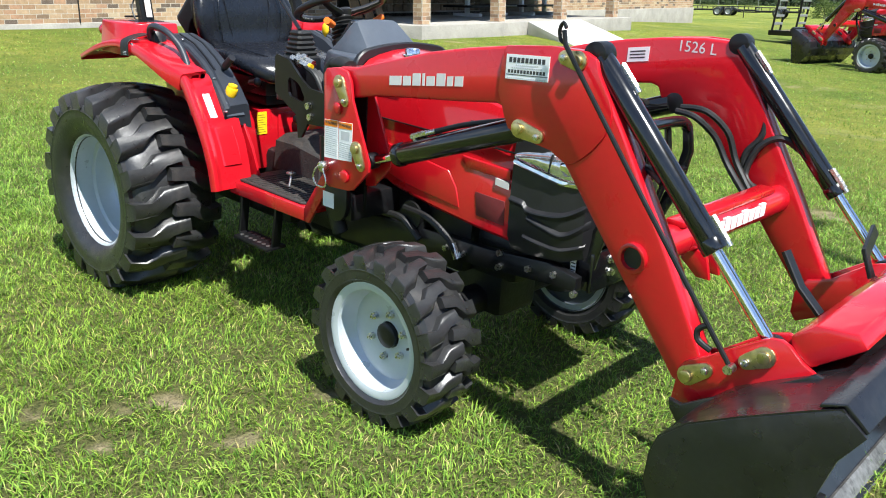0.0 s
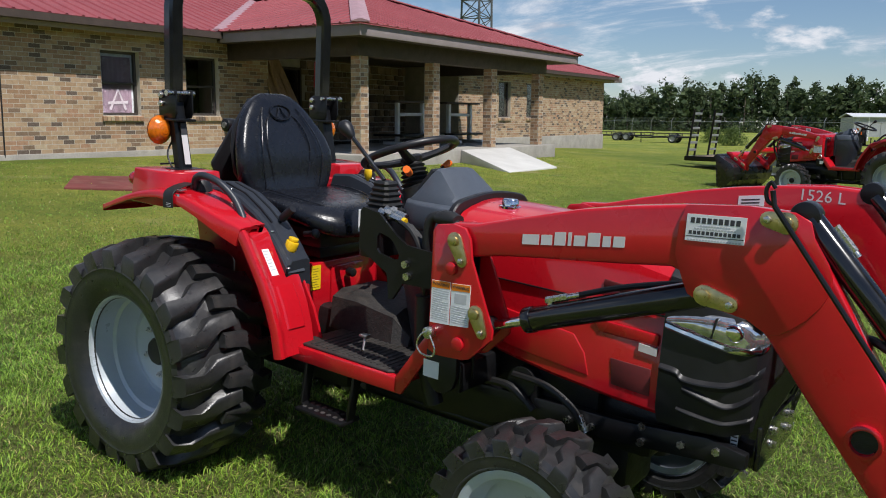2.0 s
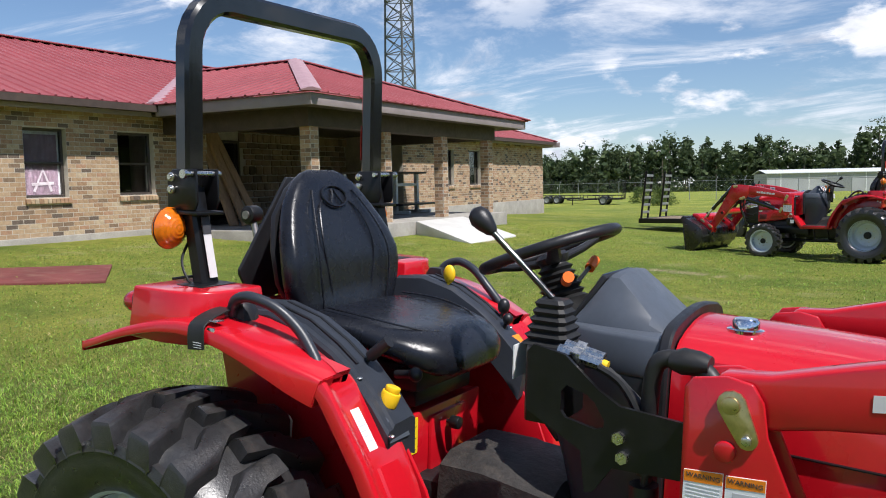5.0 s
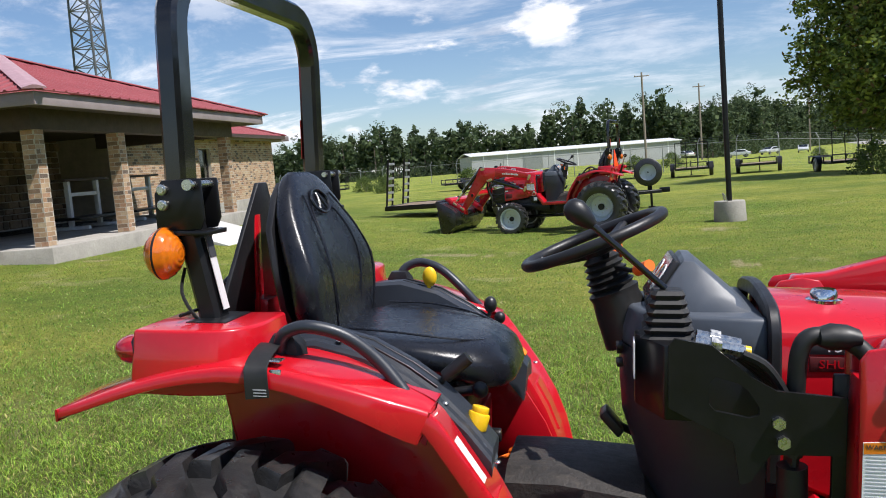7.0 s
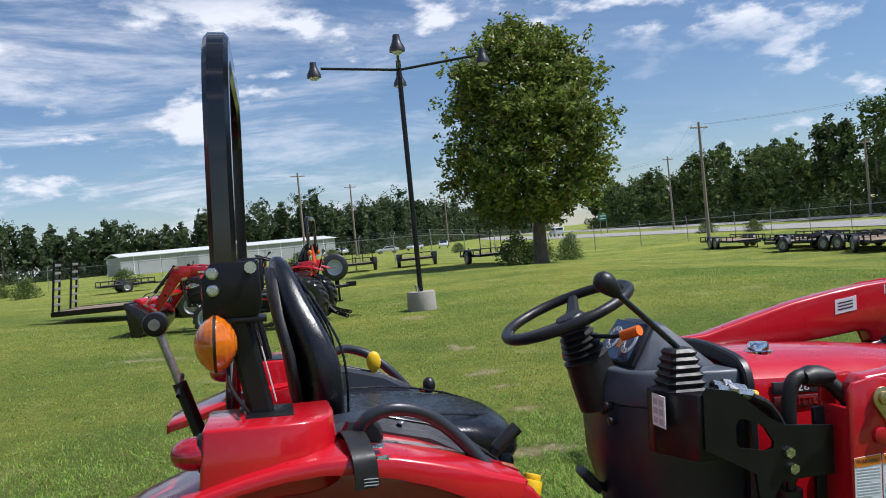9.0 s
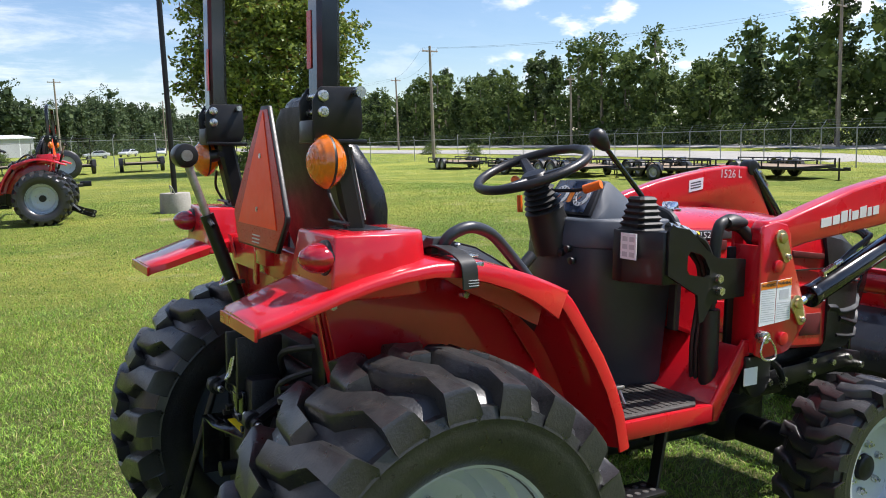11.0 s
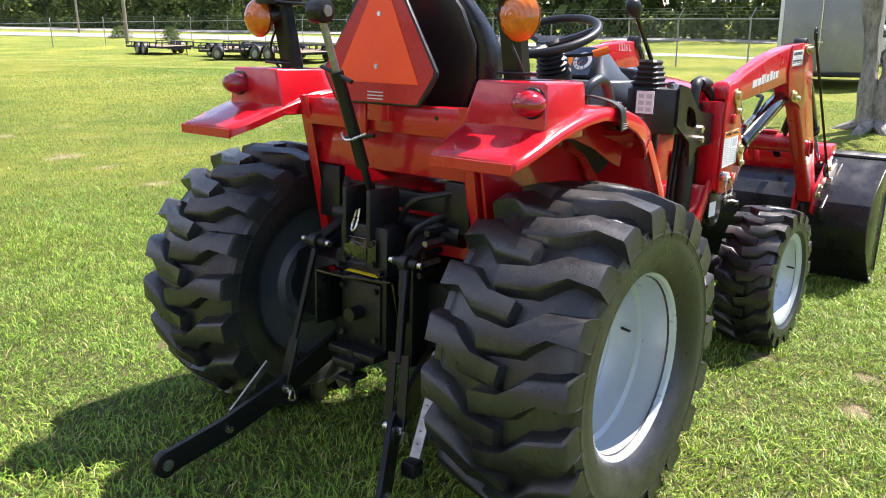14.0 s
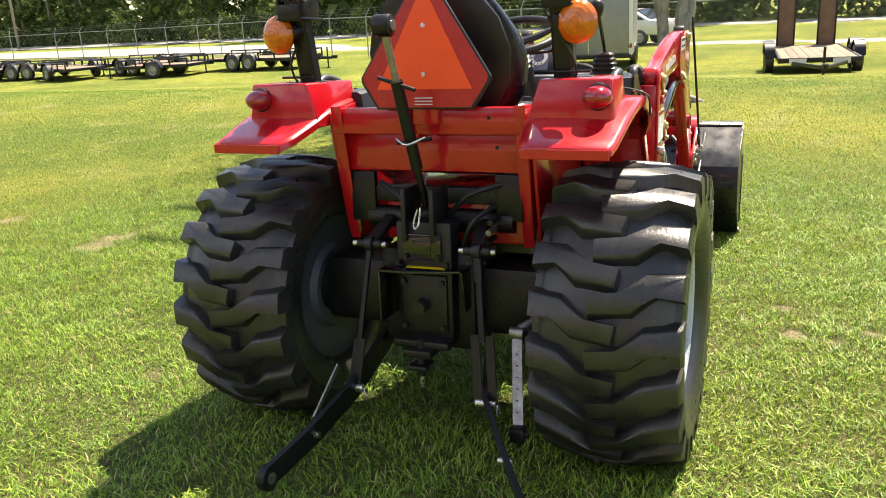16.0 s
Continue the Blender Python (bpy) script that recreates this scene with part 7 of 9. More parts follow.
# loader joystick -------------------------------------------------------------------
def holed_plate(outer, hole, y0, y1):
    """A flat plate in the side view with one opening through it."""
    bm = bm_new()
    edges = []
    for loop in (outer, hole):
        vs = [bm.verts.new((x, y0, z)) for x, z in loop]
        edges += [bm.edges.new((a, b)) for a, b in zip(vs, vs[1:] + vs[:1])]
    bmesh.ops.triangle_fill(bm, use_beauty=True, edges=edges)
    ext = bmesh.ops.extrude_face_region(bm, geom=bm.faces[:])
    for v in ext["geom"]:
        if isinstance(v, bmesh.types.BMVert):
            v.co.y = y1
    bmesh.ops.recalc_face_normals(bm, faces=bm.faces)
    return bm


WINDOW = [(0.985, 0.955), (0.985, 0.996), (0.996, 1.010), (1.040, 0.998), (1.058, 0.984), (1.080, 0.950), (1.078, 0.936), (1.060, 0.930), (0.996, 0.942)]
ctrl = part("joystick_bracket", all_of(holed_plate([(0.908, 1.070), (0.920, 1.084), (0.990, 1.072), (1.065, 1.010), (1.110, 0.985), (1.235, 0.975), (1.235, 0.862), (1.100, 0.858), (1.062, 0.800), (1.044, 0.796), (1.032, 0.880), (0.908, 0.945)], WINDOW, -0.438, -0.428),
                                       prism([(0.846, -0.275), (0.846, -0.315), (0.900, -0.428), (0.972, -0.428), (0.972, -0.275)], 0.915, 1.068, "z", 0.005)), BLACK, tractor, "black steel joystick bracket")
ctrl.location = (-0.012, 0.008, 0.006)
part("joystick_label", box(0.8425, 0.8455, -0.375, -0.312, 0.985, 1.060, 0.0), DECAL, ctrl, "white pictogram label")
for q in range(3):
    for r in range(2):
        part("pictogram", box(0.8418, 0.8428, -0.368 + r * 0.028, -0.348 + r * 0.028, 0.992 + q * 0.022, 1.006 + q * 0.022, 0.0), INK_GREY, ctrl)
for x, z in ((1.113, 0.924), (1.122, 0.886)):
    part("bracket_bolt", rod((x, -0.437, z), (x, -0.452, z), 0.013, n=6), ZINC, ctrl)
rows = []
for k in range(6):
    z = 1.068 + k * 0.0175
    w = 0.056 - k * 0.0042
    for dz, ww in ((0.0, w), (0.008, w * 0.80)):
        rows.append([(0.912 + a * ww, -0.322 + b * ww, z + dz) for a, b in ((-1, -0.72), (-0.72, -1), (0.72, -1), (1, -0.72), (1, 0.72), (0.72, 1), (-0.72, 1), (-1, 0.72))])
part("joystick_boot", loft(rows), HOSE, ctrl, "black square rubber bellows", angle=20)
part("joystick", tube([(0.908, -0.324, 1.165), (0.820, -0.328, 1.245), (0.745, -0.331, 1.312)], 0.0075, 10), BLACK_GLOSS, ctrl)
knob_m = Matrix.Translation((0.735, -0.331, 1.322)) @ (Vector((-0.09, 0, 0.08)).to_track_quat("Z", "Y").to_matrix().to_4x4())
part("joystick_knob", moved(lathe([(-0.036, 0.009), (-0.028, 0.015), (-0.005, 0.023), (0.014, 0.026), (0.030, 0.020), (0.038, 0.008)], (0, 0, 0), "z", 20), knob_m), PLASTIC, ctrl)
part("hydraulic_valve", all_of(rod((0.96, -0.40, 1.072), (1.055, -0.395, 1.052), 0.013, n=8), rod((0.965, -0.375, 1.078), (1.05, -0.372, 1.060), 0.013, n=8), rod((0.99, -0.40, 1.066), (1.01, -0.40, 1.062), 0.018, n=6), rod((0.99, -0.374, 1.074), (1.01, -0.373, 1.070), 0.018, n=6)), ZINC, ctrl, "zinc hydraulic couplings")
part("coupling_ring", rod((1.052, -0.395, 1.053), (1.066, -0.394, 1.050), 0.012, n=12), YELLOW, ctrl)
for q in range(4):
    y0 = -0.405 + q * 0.018
    part("control_hose", tube([(1.05, y0, 1.05 - q * 0.006), (1.10, y0 + 0.005, 1.02 - q * 0.01), (1.145, y0 + 0.01, 0.94), (1.155, y0 + 0.015, 0.85), (1.14, y0 + 0.02, 0.70), (1.16, y0 + 0.03, 0.55)], 0.0095, 8, 5), HOSE, ctrl)
part("hose_sleeve", tube([(1.152, -0.385, 0.84), (1.154, -0.388, 0.98), (1.160, -0.390, 1.055), (1.180, -0.388, 1.082), (1.225, -0.382, 1.080), (1.268, -0.392, 1.062), (1.300, -0.410, 1.02)], 0.018, 12, 5), HOSE, ctrl, "black sleeve round the hoses")
part("hose_wrap", loft([[(1.205 + dx, -0.385 + 0.030 * math.cos(a), 1.082 + 0.026 * math.sin(a) * k) for a in [q * math.pi / 6 for q in range(12)]] for dx, k in ((-0.012, 0.7), (0.01, 1.05), (0.04, 0.95), (0.062, 0.6))]), HOSE, ctrl, "bunched black fabric hose wrap", angle=60)
part("hose_sleeve", tube([(1.150, -0.385, 0.82), (1.160, -0.380, 0.62), (1.20, -0.36, 0.46)], 0.030, 12, 4), HOSE, ctrl)
part("engine_hose", tube([(1.42, -0.25, 0.60), (1.55, -0.27, 0.60), (1.64, -0.26, 0.55), (1.68, -0.25, 0.49)], 0.012, 8, 5), HOSE, tractor)
part("engine_hose", tube([(1.30, -0.24, 0.55), (1.42, -0.26, 0.56), (1.50, -0.25, 0.50)], 0.014, 8, 5), HOSE, tractor)
part("hose_fitting", rod((1.66, -0.252, 0.53), (1.685, -0.25, 0.48), 0.013, n=10), ZINC, tractor)
part("oil_filter", rod((1.47, -0.21, 0.50), (1.47, -0.21, 0.60), 0.035, n=20, bev=0.006), BLACK, tractor)

# labels on the loader arms -----------------------------------------------------------
right_arm = [o for o in tractor.children if o.name.startswith("loader_arm")]
for arm_ob, s in zip(right_arm, (-1, 1)):
    brand_bars(arm_ob, 1.531, 1.073, 1.847, 1.113, s * 0.4925, s, DECAL_SILVER)
    turn = Matrix(((-s, 0, 0), (0, 0, s), (0, 1, 0))).to_4x4()
    inner_turn = Matrix(((s, 0, 0), (0, 0, -s), (0, 1, 0))).to_4x4()
    lettering("1526 L", 0.052, Matrix.Translation((2.12, s * 0.4298, 1.222)) @ inner_turn, DECAL_SILVER, arm_ob, "numerals")
    lab = part("arm_label", prism([(1.86, 1.195), (1.945, 1.208), (1.945, 1.158), (1.86, 1.145)], s * 0.4300, s * 0.4285, "y", 0.0), DECAL, arm_ob, "small white printed label")
    for q in range(3):
        part("text_bar", prism([(1.87, 1.185 - q * 0.011), (1.93, 1.194 - q * 0.011), (1.93, 1.189 - q * 0.011), (1.87, 1.180 - q * 0.011)], s * 0.4286, s * 0.4280, "y", 0.0), INK, lab)
    if s < 0:
        plate = part("dealer_label", prism([(1.998, 1.224), (2.142, 1.232), (2.142, 1.166), (1.998, 1.158)], -0.4984, -0.5005, "y", 0.0), DECAL, arm_ob, "white dealer label with dark print")
        for x0, x1, z, h, cells, ink in ((2.008, 2.132, 1.2065, 0.0135, 9, INK), (2.032, 2.108, 1.1985, 0.0035, 11, INK_GREY), (2.018, 2.122, 1.1915, 0.0035, 14, INK_GREY), (2.006, 2.134, 1.1785, 0.0090, 12, INK), (2.004, 2.136, 1.1615, 0.0055, 18, INK_GREY)):
            for q in range(cells):
                a, b = x0 + (x1 - x0) * q / cells, x0 + (x1 - x0) * (q + 0.72) / cells
                za, zb = z + (a - 2.07) * 0.055, z + (b - 2.07) * 0.055
                part("text_bar", prism([(a, za), (b, zb), (b, zb + h), (a, za + h)], -0.5003, -0.5010, "y", 0.0), ink, plate)
        part("label_rule", prism([(2.000, 1.1710), (2.140, 1.1790), (2.140, 1.1770), (2.000, 1.1690)], -0.5003, -0.5010, "y", 0.0), INK, plate)

# three-point hitch ---------------------------------------------------------------------
hitch = part("rear_hitch", all_of(box(-0.20, -0.12, -0.09, 0.09, 0.34, 0.70, 0.012),
                                  box(-0.21, -0.16, -0.075, 0.075, 0.36, 0.54, 0.008), rod((-0.20, 0, 0.45), (-0.255, 0, 0.45), 0.020, n=12), rod((-0.185, 0, 0.45), (-0.205, 0, 0.45), 0.06, n=20)), CAST, tractor, "black cast three-point hitch")
hitch.location = (-0.008, -0.015, 0.014)
part("gear_cover", all_of(box(-0.214, -0.20, -0.062, 0.062, 0.585, 0.665, 0.004), box(-0.218, -0.21, -0.030, 0.030, 0.60, 0.65, 0.003)), BLACK_GLOSS, hitch)
for yy, zz in ((-0.078, 0.575), (0.078, 0.575), (-0.052, 0.595), (0.052, 0.595), (-0.052, 0.655), (0.052, 0.655), (-0.062, 0.38), (0.062, 0.38), (-0.062, 0.52), (0.062, 0.52)):
    part("cover_bolt", rod((-0.205, yy, zz), (-0.2225, yy, zz), 0.009, n=6), CAST, hitch)
for yy in (-0.0375, 0.0525):
    part("link_bracket", box(-0.22, -0.10, yy - 0.0075, yy + 0.0075, 0.64, 0.80, 0.004), CAST, hitch)
part("rocker_shaft", rod((-0.05, -0.24, 0.68), (-0.05, 0.24, 0.68), 0.035, n=20), CAST, hitch)
part("top_link", all_of(tube([(-0.138, 0.013, 0.735), (-0.185, 0.018, 0.87)], 0.011, 10), tube([(-0.180, 0.018, 0.855), (-0.270, 0.029, 1.110)], 0.0175, 14)), BLACK, hitch, "black hitch top link, tied upright")
part("top_link_screw", tube([(-0.268, 0.029, 1.105), (-0.313, 0.034, 1.235)], 0.0105, 10), STEEL, hitch, "rusty threaded rod")
part("top_link_eye", all_of(rod((-0.321, 0.010, 1.258), (-0.321, 0.060, 1.258), 0.030, n=20, bev=0.005)), BLACK, hitch)
part("top_link_bush", rod((-0.321, 0.004, 1.258), (-0.321, 0.066, 1.258), 0.014, n=14), STEEL, hitch)
part("top_link_bar", rod((-0.268, -0.025, 1.085), (-0.268, 0.085, 1.120), 0.006, n=8), BLACK, hitch)
part("top_link_bar", rod((-0.200, -0.04, 0.945), (-0.200, 0.07, 0.93), 0.006, n=8), BLACK, hitch)
part("tie_wire", tube([(-0.22, -0.03, 0.95), (-0.24, 0.02, 0.93), (-0.22, 0.06, 0.945)], 0.004, 6, 4), ZINC, hitch)
shield = part("pto_shield", all_of(prism([(-0.268, 0.121), (-0.268, 0.02), (-0.225, -0.125), (-0.09, -0.135), (-0.09, 0.121)], 0.557, 0.563, "z", 0.001), box(-0.268, -0.09, 0.115, 0.121, 0.400, 0.556, 0.002), prism([(-0.218, 0.556), (-0.09, 0.556), (-0.09, 0.43), (-0.19, 0.43)], -0.128, -0.122, "y", 0.002)), BLACK_GLOSS, hitch, "black sheet steel shaft shield")
part("shield_label", box(-0.220, -0.165, -0.075, 0.050, 0.5632, 0.5645, 0.0), DECAL_YEL, shield, "yellow warning label")
part("text_bar", box(-0.200, -0.180, -0.065, 0.04, 0.5644, 0.5652, 0.0), INK, shield)


def lower_hitch(s):
    arm_end = Vector((-0.216, 0.169, 0.627)) if s > 0 else Vector((-0.226, -0.181, 0.627))
    part("lift_arm", sweep([(-0.04, s * 0.17, 0.69), (-0.12, s * 0.155, 0.675), arm_end], rect(0.022, 0.040), up=(0, 1, 0)), CAST, hitch)
    lift = part("lift_pin", all_of(rod(arm_end - Vector((0, 0.040, 0)), arm_end + Vector((0, 0.040, 0)), 0.013, n=12, bev=0.002), rod(arm_end - Vector((0, 0.014, 0)), arm_end + Vector((0, 0.014, 0)), 0.024, n=16, bev=0.004)), CAST, hitch)
    part("pin_end", all_of(*[rod(arm_end + Vector((0, q * 0.040, 0)), arm_end + Vector((0, q * 0.056, 0)), 0.0095, n=10, bev=0.002) for q in (-1, 1)]), ZINC, lift)
    pinp = Vector((-0.338, 0.183, 0.210)) if s > 0 else Vector((-0.325, -0.233, 0.209))
    d = pinp - arm_end
    if s > 0:
        part("lift_rod", all_of(tube([arm_end, arm_end + d * 0.72], 0.0095, 10), sweep([arm_end + d * 0.66, pinp], rect(0.010, 0.036), up=(0, 1, 0))), BLACK, hitch)
    else:
        part("lift_rod", all_of(tube([arm_end, arm_end + d * 0.20], 0.016, 10), tube([arm_end + d * 0.2, arm_end + d * 0.60], 0.012, 10), sweep([arm_end + d * 0.55 + Vector((0, 0.022, 0)), pinp + Vector((0, 0.022, 0))], rect(0.008, 0.028), up=(0, 1, 0)),
                                sweep([arm_end + d * 0.55 - Vector((0, 0.022, 0)), pinp - Vector((0, 0.022, 0))], rect(0.008, 0.028), up=(0, 1, 0))), BLACK, hitch)
    end = Vector((-0.670, 0.284, 0.065)) if s > 0 else Vector((-0.640, -0.452, 0.070))      # one link swung out further than the other
    mid = pinp.lerp(end, 0.5) + Vector((0, 0, -0.012))
    link = part("lower_link", all_of(sweep([(0.0, s * 0.165, 0.36), (-0.10, s * 0.168, 0.315), pinp, mid, end], rect(0.016, 0.070, 0.1), up=(0, 0, 1)), rod(end - Vector((0, 0.013, 0)), end + Vector((0, 0.013, 0)), 0.037, n=24, bev=0.003)), BLACK, hitch, "black flat lower link arm")
    part("link_bush", rod(end - Vector((0, 0.018, 0)), end + Vector((0, 0.018, 0)), 0.016, n=16), STEEL, link)
    part("linch_pin", all_of(rod(pinp - Vector((0, 0.03, 0)), pinp + Vector((0, 0.03, 0)), 0.012, n=12), tube([pinp + Vector((0, -0.034, 0)), pinp + Vector((-0.01, -0.036, -0.025)), pinp + Vector((0.012, -0.036, -0.03)), pinp + Vector((0.01, -0.034, -0.005))], 0.003, 6, 4)), ZINC, link)
    if s < 0:
        bar = part("stabilizer_bar", sweep([(-0.215, -0.292, 0.372), (-0.378, -0.345, 0.168)], rect(0.006, 0.030), up=(0, 1, 0.2)), STEEL, hitch, "drilled bright steel stabilizer bar")
        for q in range(6):
            c = Vector((-0.242, -0.301, 0.338)).lerp(Vector((-0.345, -0.334, 0.209)), q / 5)
            part("bar_hole", rod(c - Vector((0.003, 0, 0.002)), c + Vector((-0.0046, 0, -0.0036)), 0.005, n=8), CAST, bar)
        part("stabilizer_clevis", all_of(box(-0.405, -0.365, -0.368, -0.328, 0.142, 0.182, 0.004), rod((-0.385, -0.375, 0.162), (-0.385, -0.320, 0.162), 0.009, n=10)), BLACK, bar)
        part("stabilizer_eye", all_of(rod((-0.205, -0.27, 0.385), (-0.205, -0.31, 0.385), 0.018, n=14), rod((-0.19, -0.29, 0.39), (-0.15, -0.33, 0.41), 0.016, n=12)), STEEL, bar)
    else:
        part("stabilizer_bar", sweep([(-0.355, 0.226, 0.280), (-0.475, 0.246, 0.160)], rect(0.030, 0.006), up=(0, 1, 0.4)), STEEL, hitch, "drilled bright steel stabilizer bar")
    part("check_bolt", rod(mid - Vector((0, 0.02, 0)), mid + Vector((0, 0.02, 0)), 0.010, n=10), ZINC, link)


both(lower_hitch)
part("drawbar", all_of(box(-0.28, 0.0, -0.045, 0.045, 0.300, 0.325, 0.005), box(-0.25, -0.16, -0.09, 0.09, 0.322, 0.345, 0.006), rod((-0.245, 0, 0.235), (-0.245, 0, 0.350), 0.012, n=12), box(-0.28, -0.21, -0.03, 0.03, 0.26, 0.275, 0.004)), CAST, hitch)
part("drawbar_pin", rod((-0.245, 0, 0.20), (-0.245, 0, 0.32), 0.008, n=10), ZINC, hitch)
for k, (a, b) in enumerate((((-0.12, 0.05, 0.70), (-0.06, 0.2, 0.79)), ((-0.10, -0.05, 0.70), (-0.06, -0.22, 0.80)), ((-0.13, -0.10, 0.62), (-0.05, -0.20, 0.74)), ((-0.13, -0.16, 0.60), (-0.05, -0.20, 0.66)))):
    a, b = Vector(a), Vector(b)
    part("rear_hose", tube([a, a.lerp(b, 0.4) + Vector((-0.04, 0, 0.03)), b], 0.009 if k < 3 else 0.006, 8, 5), HOSE, hitch)
for k in range(5):
    part("remote_coupling", rod((-0.09, -0.175 - 0.006 * k, 0.58 + 0.030 * k), (-0.165, -0.175 - 0.006 * k, 0.578 + 0.030 * k), 0.009, n=10), STEEL if k % 2 else CAST, hitch)
part("rear_bracket", box(-0.085, -0.06, 0.20, 0.285, 0.68, 0.84, 0.004), BLACK, tractor)
part("rear_bracket", box(-0.085, -0.06, -0.285, -0.20, 0.70, 0.84, 0.004), BLACK, tractor)
part("lynch_clip", tube([(-0.215, -0.002, 0.745), (-0.225, 0.0, 0.70), (-0.235, 0.008, 0.685), (-0.225, 0.016, 0.70), (-0.218, 0.006, 0.74)], 0.003, 6, 4), ZINC, hitch)

# ---- the yard ----
far = copy_thing(tractor, Matrix.Translation((0.72, 13.72, 0.05)) @ Matrix.Rotation(radians(168), 4, "Z") @ Matrix.Scale(1.04, 4))
tagged(far, "larger red tractor with a lowered loader, parked further off")

ASPHALT = shader("pale_worn_asphalt", (0.30, 0.29, 0.27), 0.9, vary=0.12, scale=0.6, fine=25, bump=0.2, bump_scale=40, dirt=(0.38, 0.35, 0.30), dirt_amount=0.35)
POST_STEEL = shader("galvanised_steel", (0.30, 0.31, 0.31), 0.5, metal=0.6, vary=0.15, scale=6)
POLE_WOOD = shader("grey_pole_timber", (0.24, 0.20, 0.165), 0.85, vary=0.2, scale=2, stretch=(4, 4, 0.5), bump=0.3, bump_scale=12)
DECK = shader("deck_board", (0.23, 0.17, 0.115), 0.8, vary=0.2, scale=4, spread=0.2, stretch=(0.6, 6, 6), bump=0.2, bump_scale=20)
SHED = shader("white_shed_sheet", (0.60, 0.62, 0.63), 0.5, vary=0.06, scale=0.6, dirt=(0.42, 0.42, 0.40), dirt_amount=0.3)
SILVER = shader("silver_trailer_skin", (0.62, 0.63, 0.64), 0.35, metal=0.4, vary=0.05, scale=2)
CAR_WHITE = shader("white_car_paint", (0.72, 0.73, 0.74), 0.25, vary=0.03, coat=0.6)
CAR_GLASS = shader("dark_car_glass", (0.02, 0.024, 0.028), 0.08, vary=0.1, coat=0.6)
SIGN_GREEN = shader("green_road_sign", (0.010, 0.17, 0.085), 0.5, vary=0.04)
BROWN_STEEL = shader("brown_rusty_steel", (0.15, 0.085, 0.055), 0.7, vary=0.2, scale=6)
TOWER = shader("weathered_tower_steel", (0.10, 0.105, 0.11), 0.6, metal=0.4, vary=0.15, scale=2)
WIRE = shader("dark_wire", (0.05, 0.05, 0.05), 0.6, vary=0.1)


def strip(name, centre, width, z, mat, label, category="road"):
    """A smooth band of ground covering along a centre line."""
    pts = smooth_path([(x, y, 0) for x, y in centre], 8)
    co, quads = [], []
    for k, p in enumerate(pts):
        d = (pts[min(k + 1, len(pts) - 1)] - pts[max(k - 1, 0)]).normalized()
        s = Vector((d.y, -d.x, 0))
        for u in (-0.5, -0.46, 0.0, 0.46, 0.5):
            q = p + s * (u * width)
            co.append((q.x, q.y, z - (0.05 if abs(u) == 0.5 else 0.0) + (0.05 if u == 0 else 0)))
    for k in range(len(pts) - 1):
        for j in range(4):
            quads.append((k * 5 + j, k * 5 + j + 1, k * 5 + 6 + j, k * 5 + 5 + j))
    ob = new(name, fast_mesh(name, np.array(co), np.array(quads), mat, True))
    return tagged(ob, label, category, kind="structure")


ROAD_1 = [(6.0, -50.0), (23.4, -40.2), (28.4, -15.6), (32.8, 0.8), (38.2, 18.9), (45.9, 36.9), (50.2, 62.0), (51.1, 88.1), (52.8, 131.7), (63.3, 210.1), (87.7, 332.1)]
ROAD_2 = [(26.7, -81.3), (39.9, -40.2), (45.6, -15.6), (50.6, 2.5), (58.0, 27.5), (65.0, 53.3), (67.6, 88.1), (73.7, 149.1), (105.1, 332.1)]
strip("road", ROAD_1, 9.0, -0.90, ASPHALT, "pale worn asphalt carriageway past the yard")
strip("road", ROAD_2, 8.5, -0.88, ASPHALT, "second pale asphalt carriageway beyond the verge")

# lamp post ------------------------------------------------------------------
lamp = thing("yard_lamp", "black steel lamp post in a concrete drum, with four lamps", "lamp post", Matrix.Translation((2.85, 13.7, 0.0)))
part("drum", lathe([(0.0, 0.285), (0.02, 0.29), (0.37, 0.272), (0.40, 0.262), (0.402, 0.03)], (0, 0, 0), "z", 32), CONCRETE, lamp, "white weathered concrete drum footing")
part("pole", tube([(0, 0, 0.38), (0.0, 0, 4.9)], 0.050, 12), BLACK, lamp)
part("cable_loop", tube([(-0.08, -0.10, 0.38), (-0.14, -0.24, 0.55), (-0.10, -0.27, 0.50), (-0.06, -0.24, 0.40)], 0.012, 6, 5), POST_STEEL, lamp)
for dx, dy in ((1.62, -0.25), (-1.62, 0.25), (-0.28, -1.60), (0.28, 1.60)):
    h = Vector((dx, dy, 4.87))
    d = Vector((dx, dy, 0)).normalized()
    arm = part("lamp_arm", tube([(0, 0, 4.72), tuple(h - d * 0.14)], 0.026, 8), BLACK, lamp)
    part("lamp_shade", moved(lathe([(-0.16, 0.14), (-0.10, 0.135), (0.0, 0.085), (0.05, 0.07), (0.13, 0.06), (0.14, 0.02)], (0, 0, 0), "z", 20), Matrix.Translation(h)), DKGREY, arm, "bell-shaped dark grey lamp shade")
    part("bulb", ball(tuple(h + Vector((0, 0, -0.14))), 0.105, (1, 1, 0.8), 14), FRAME_WH, arm)


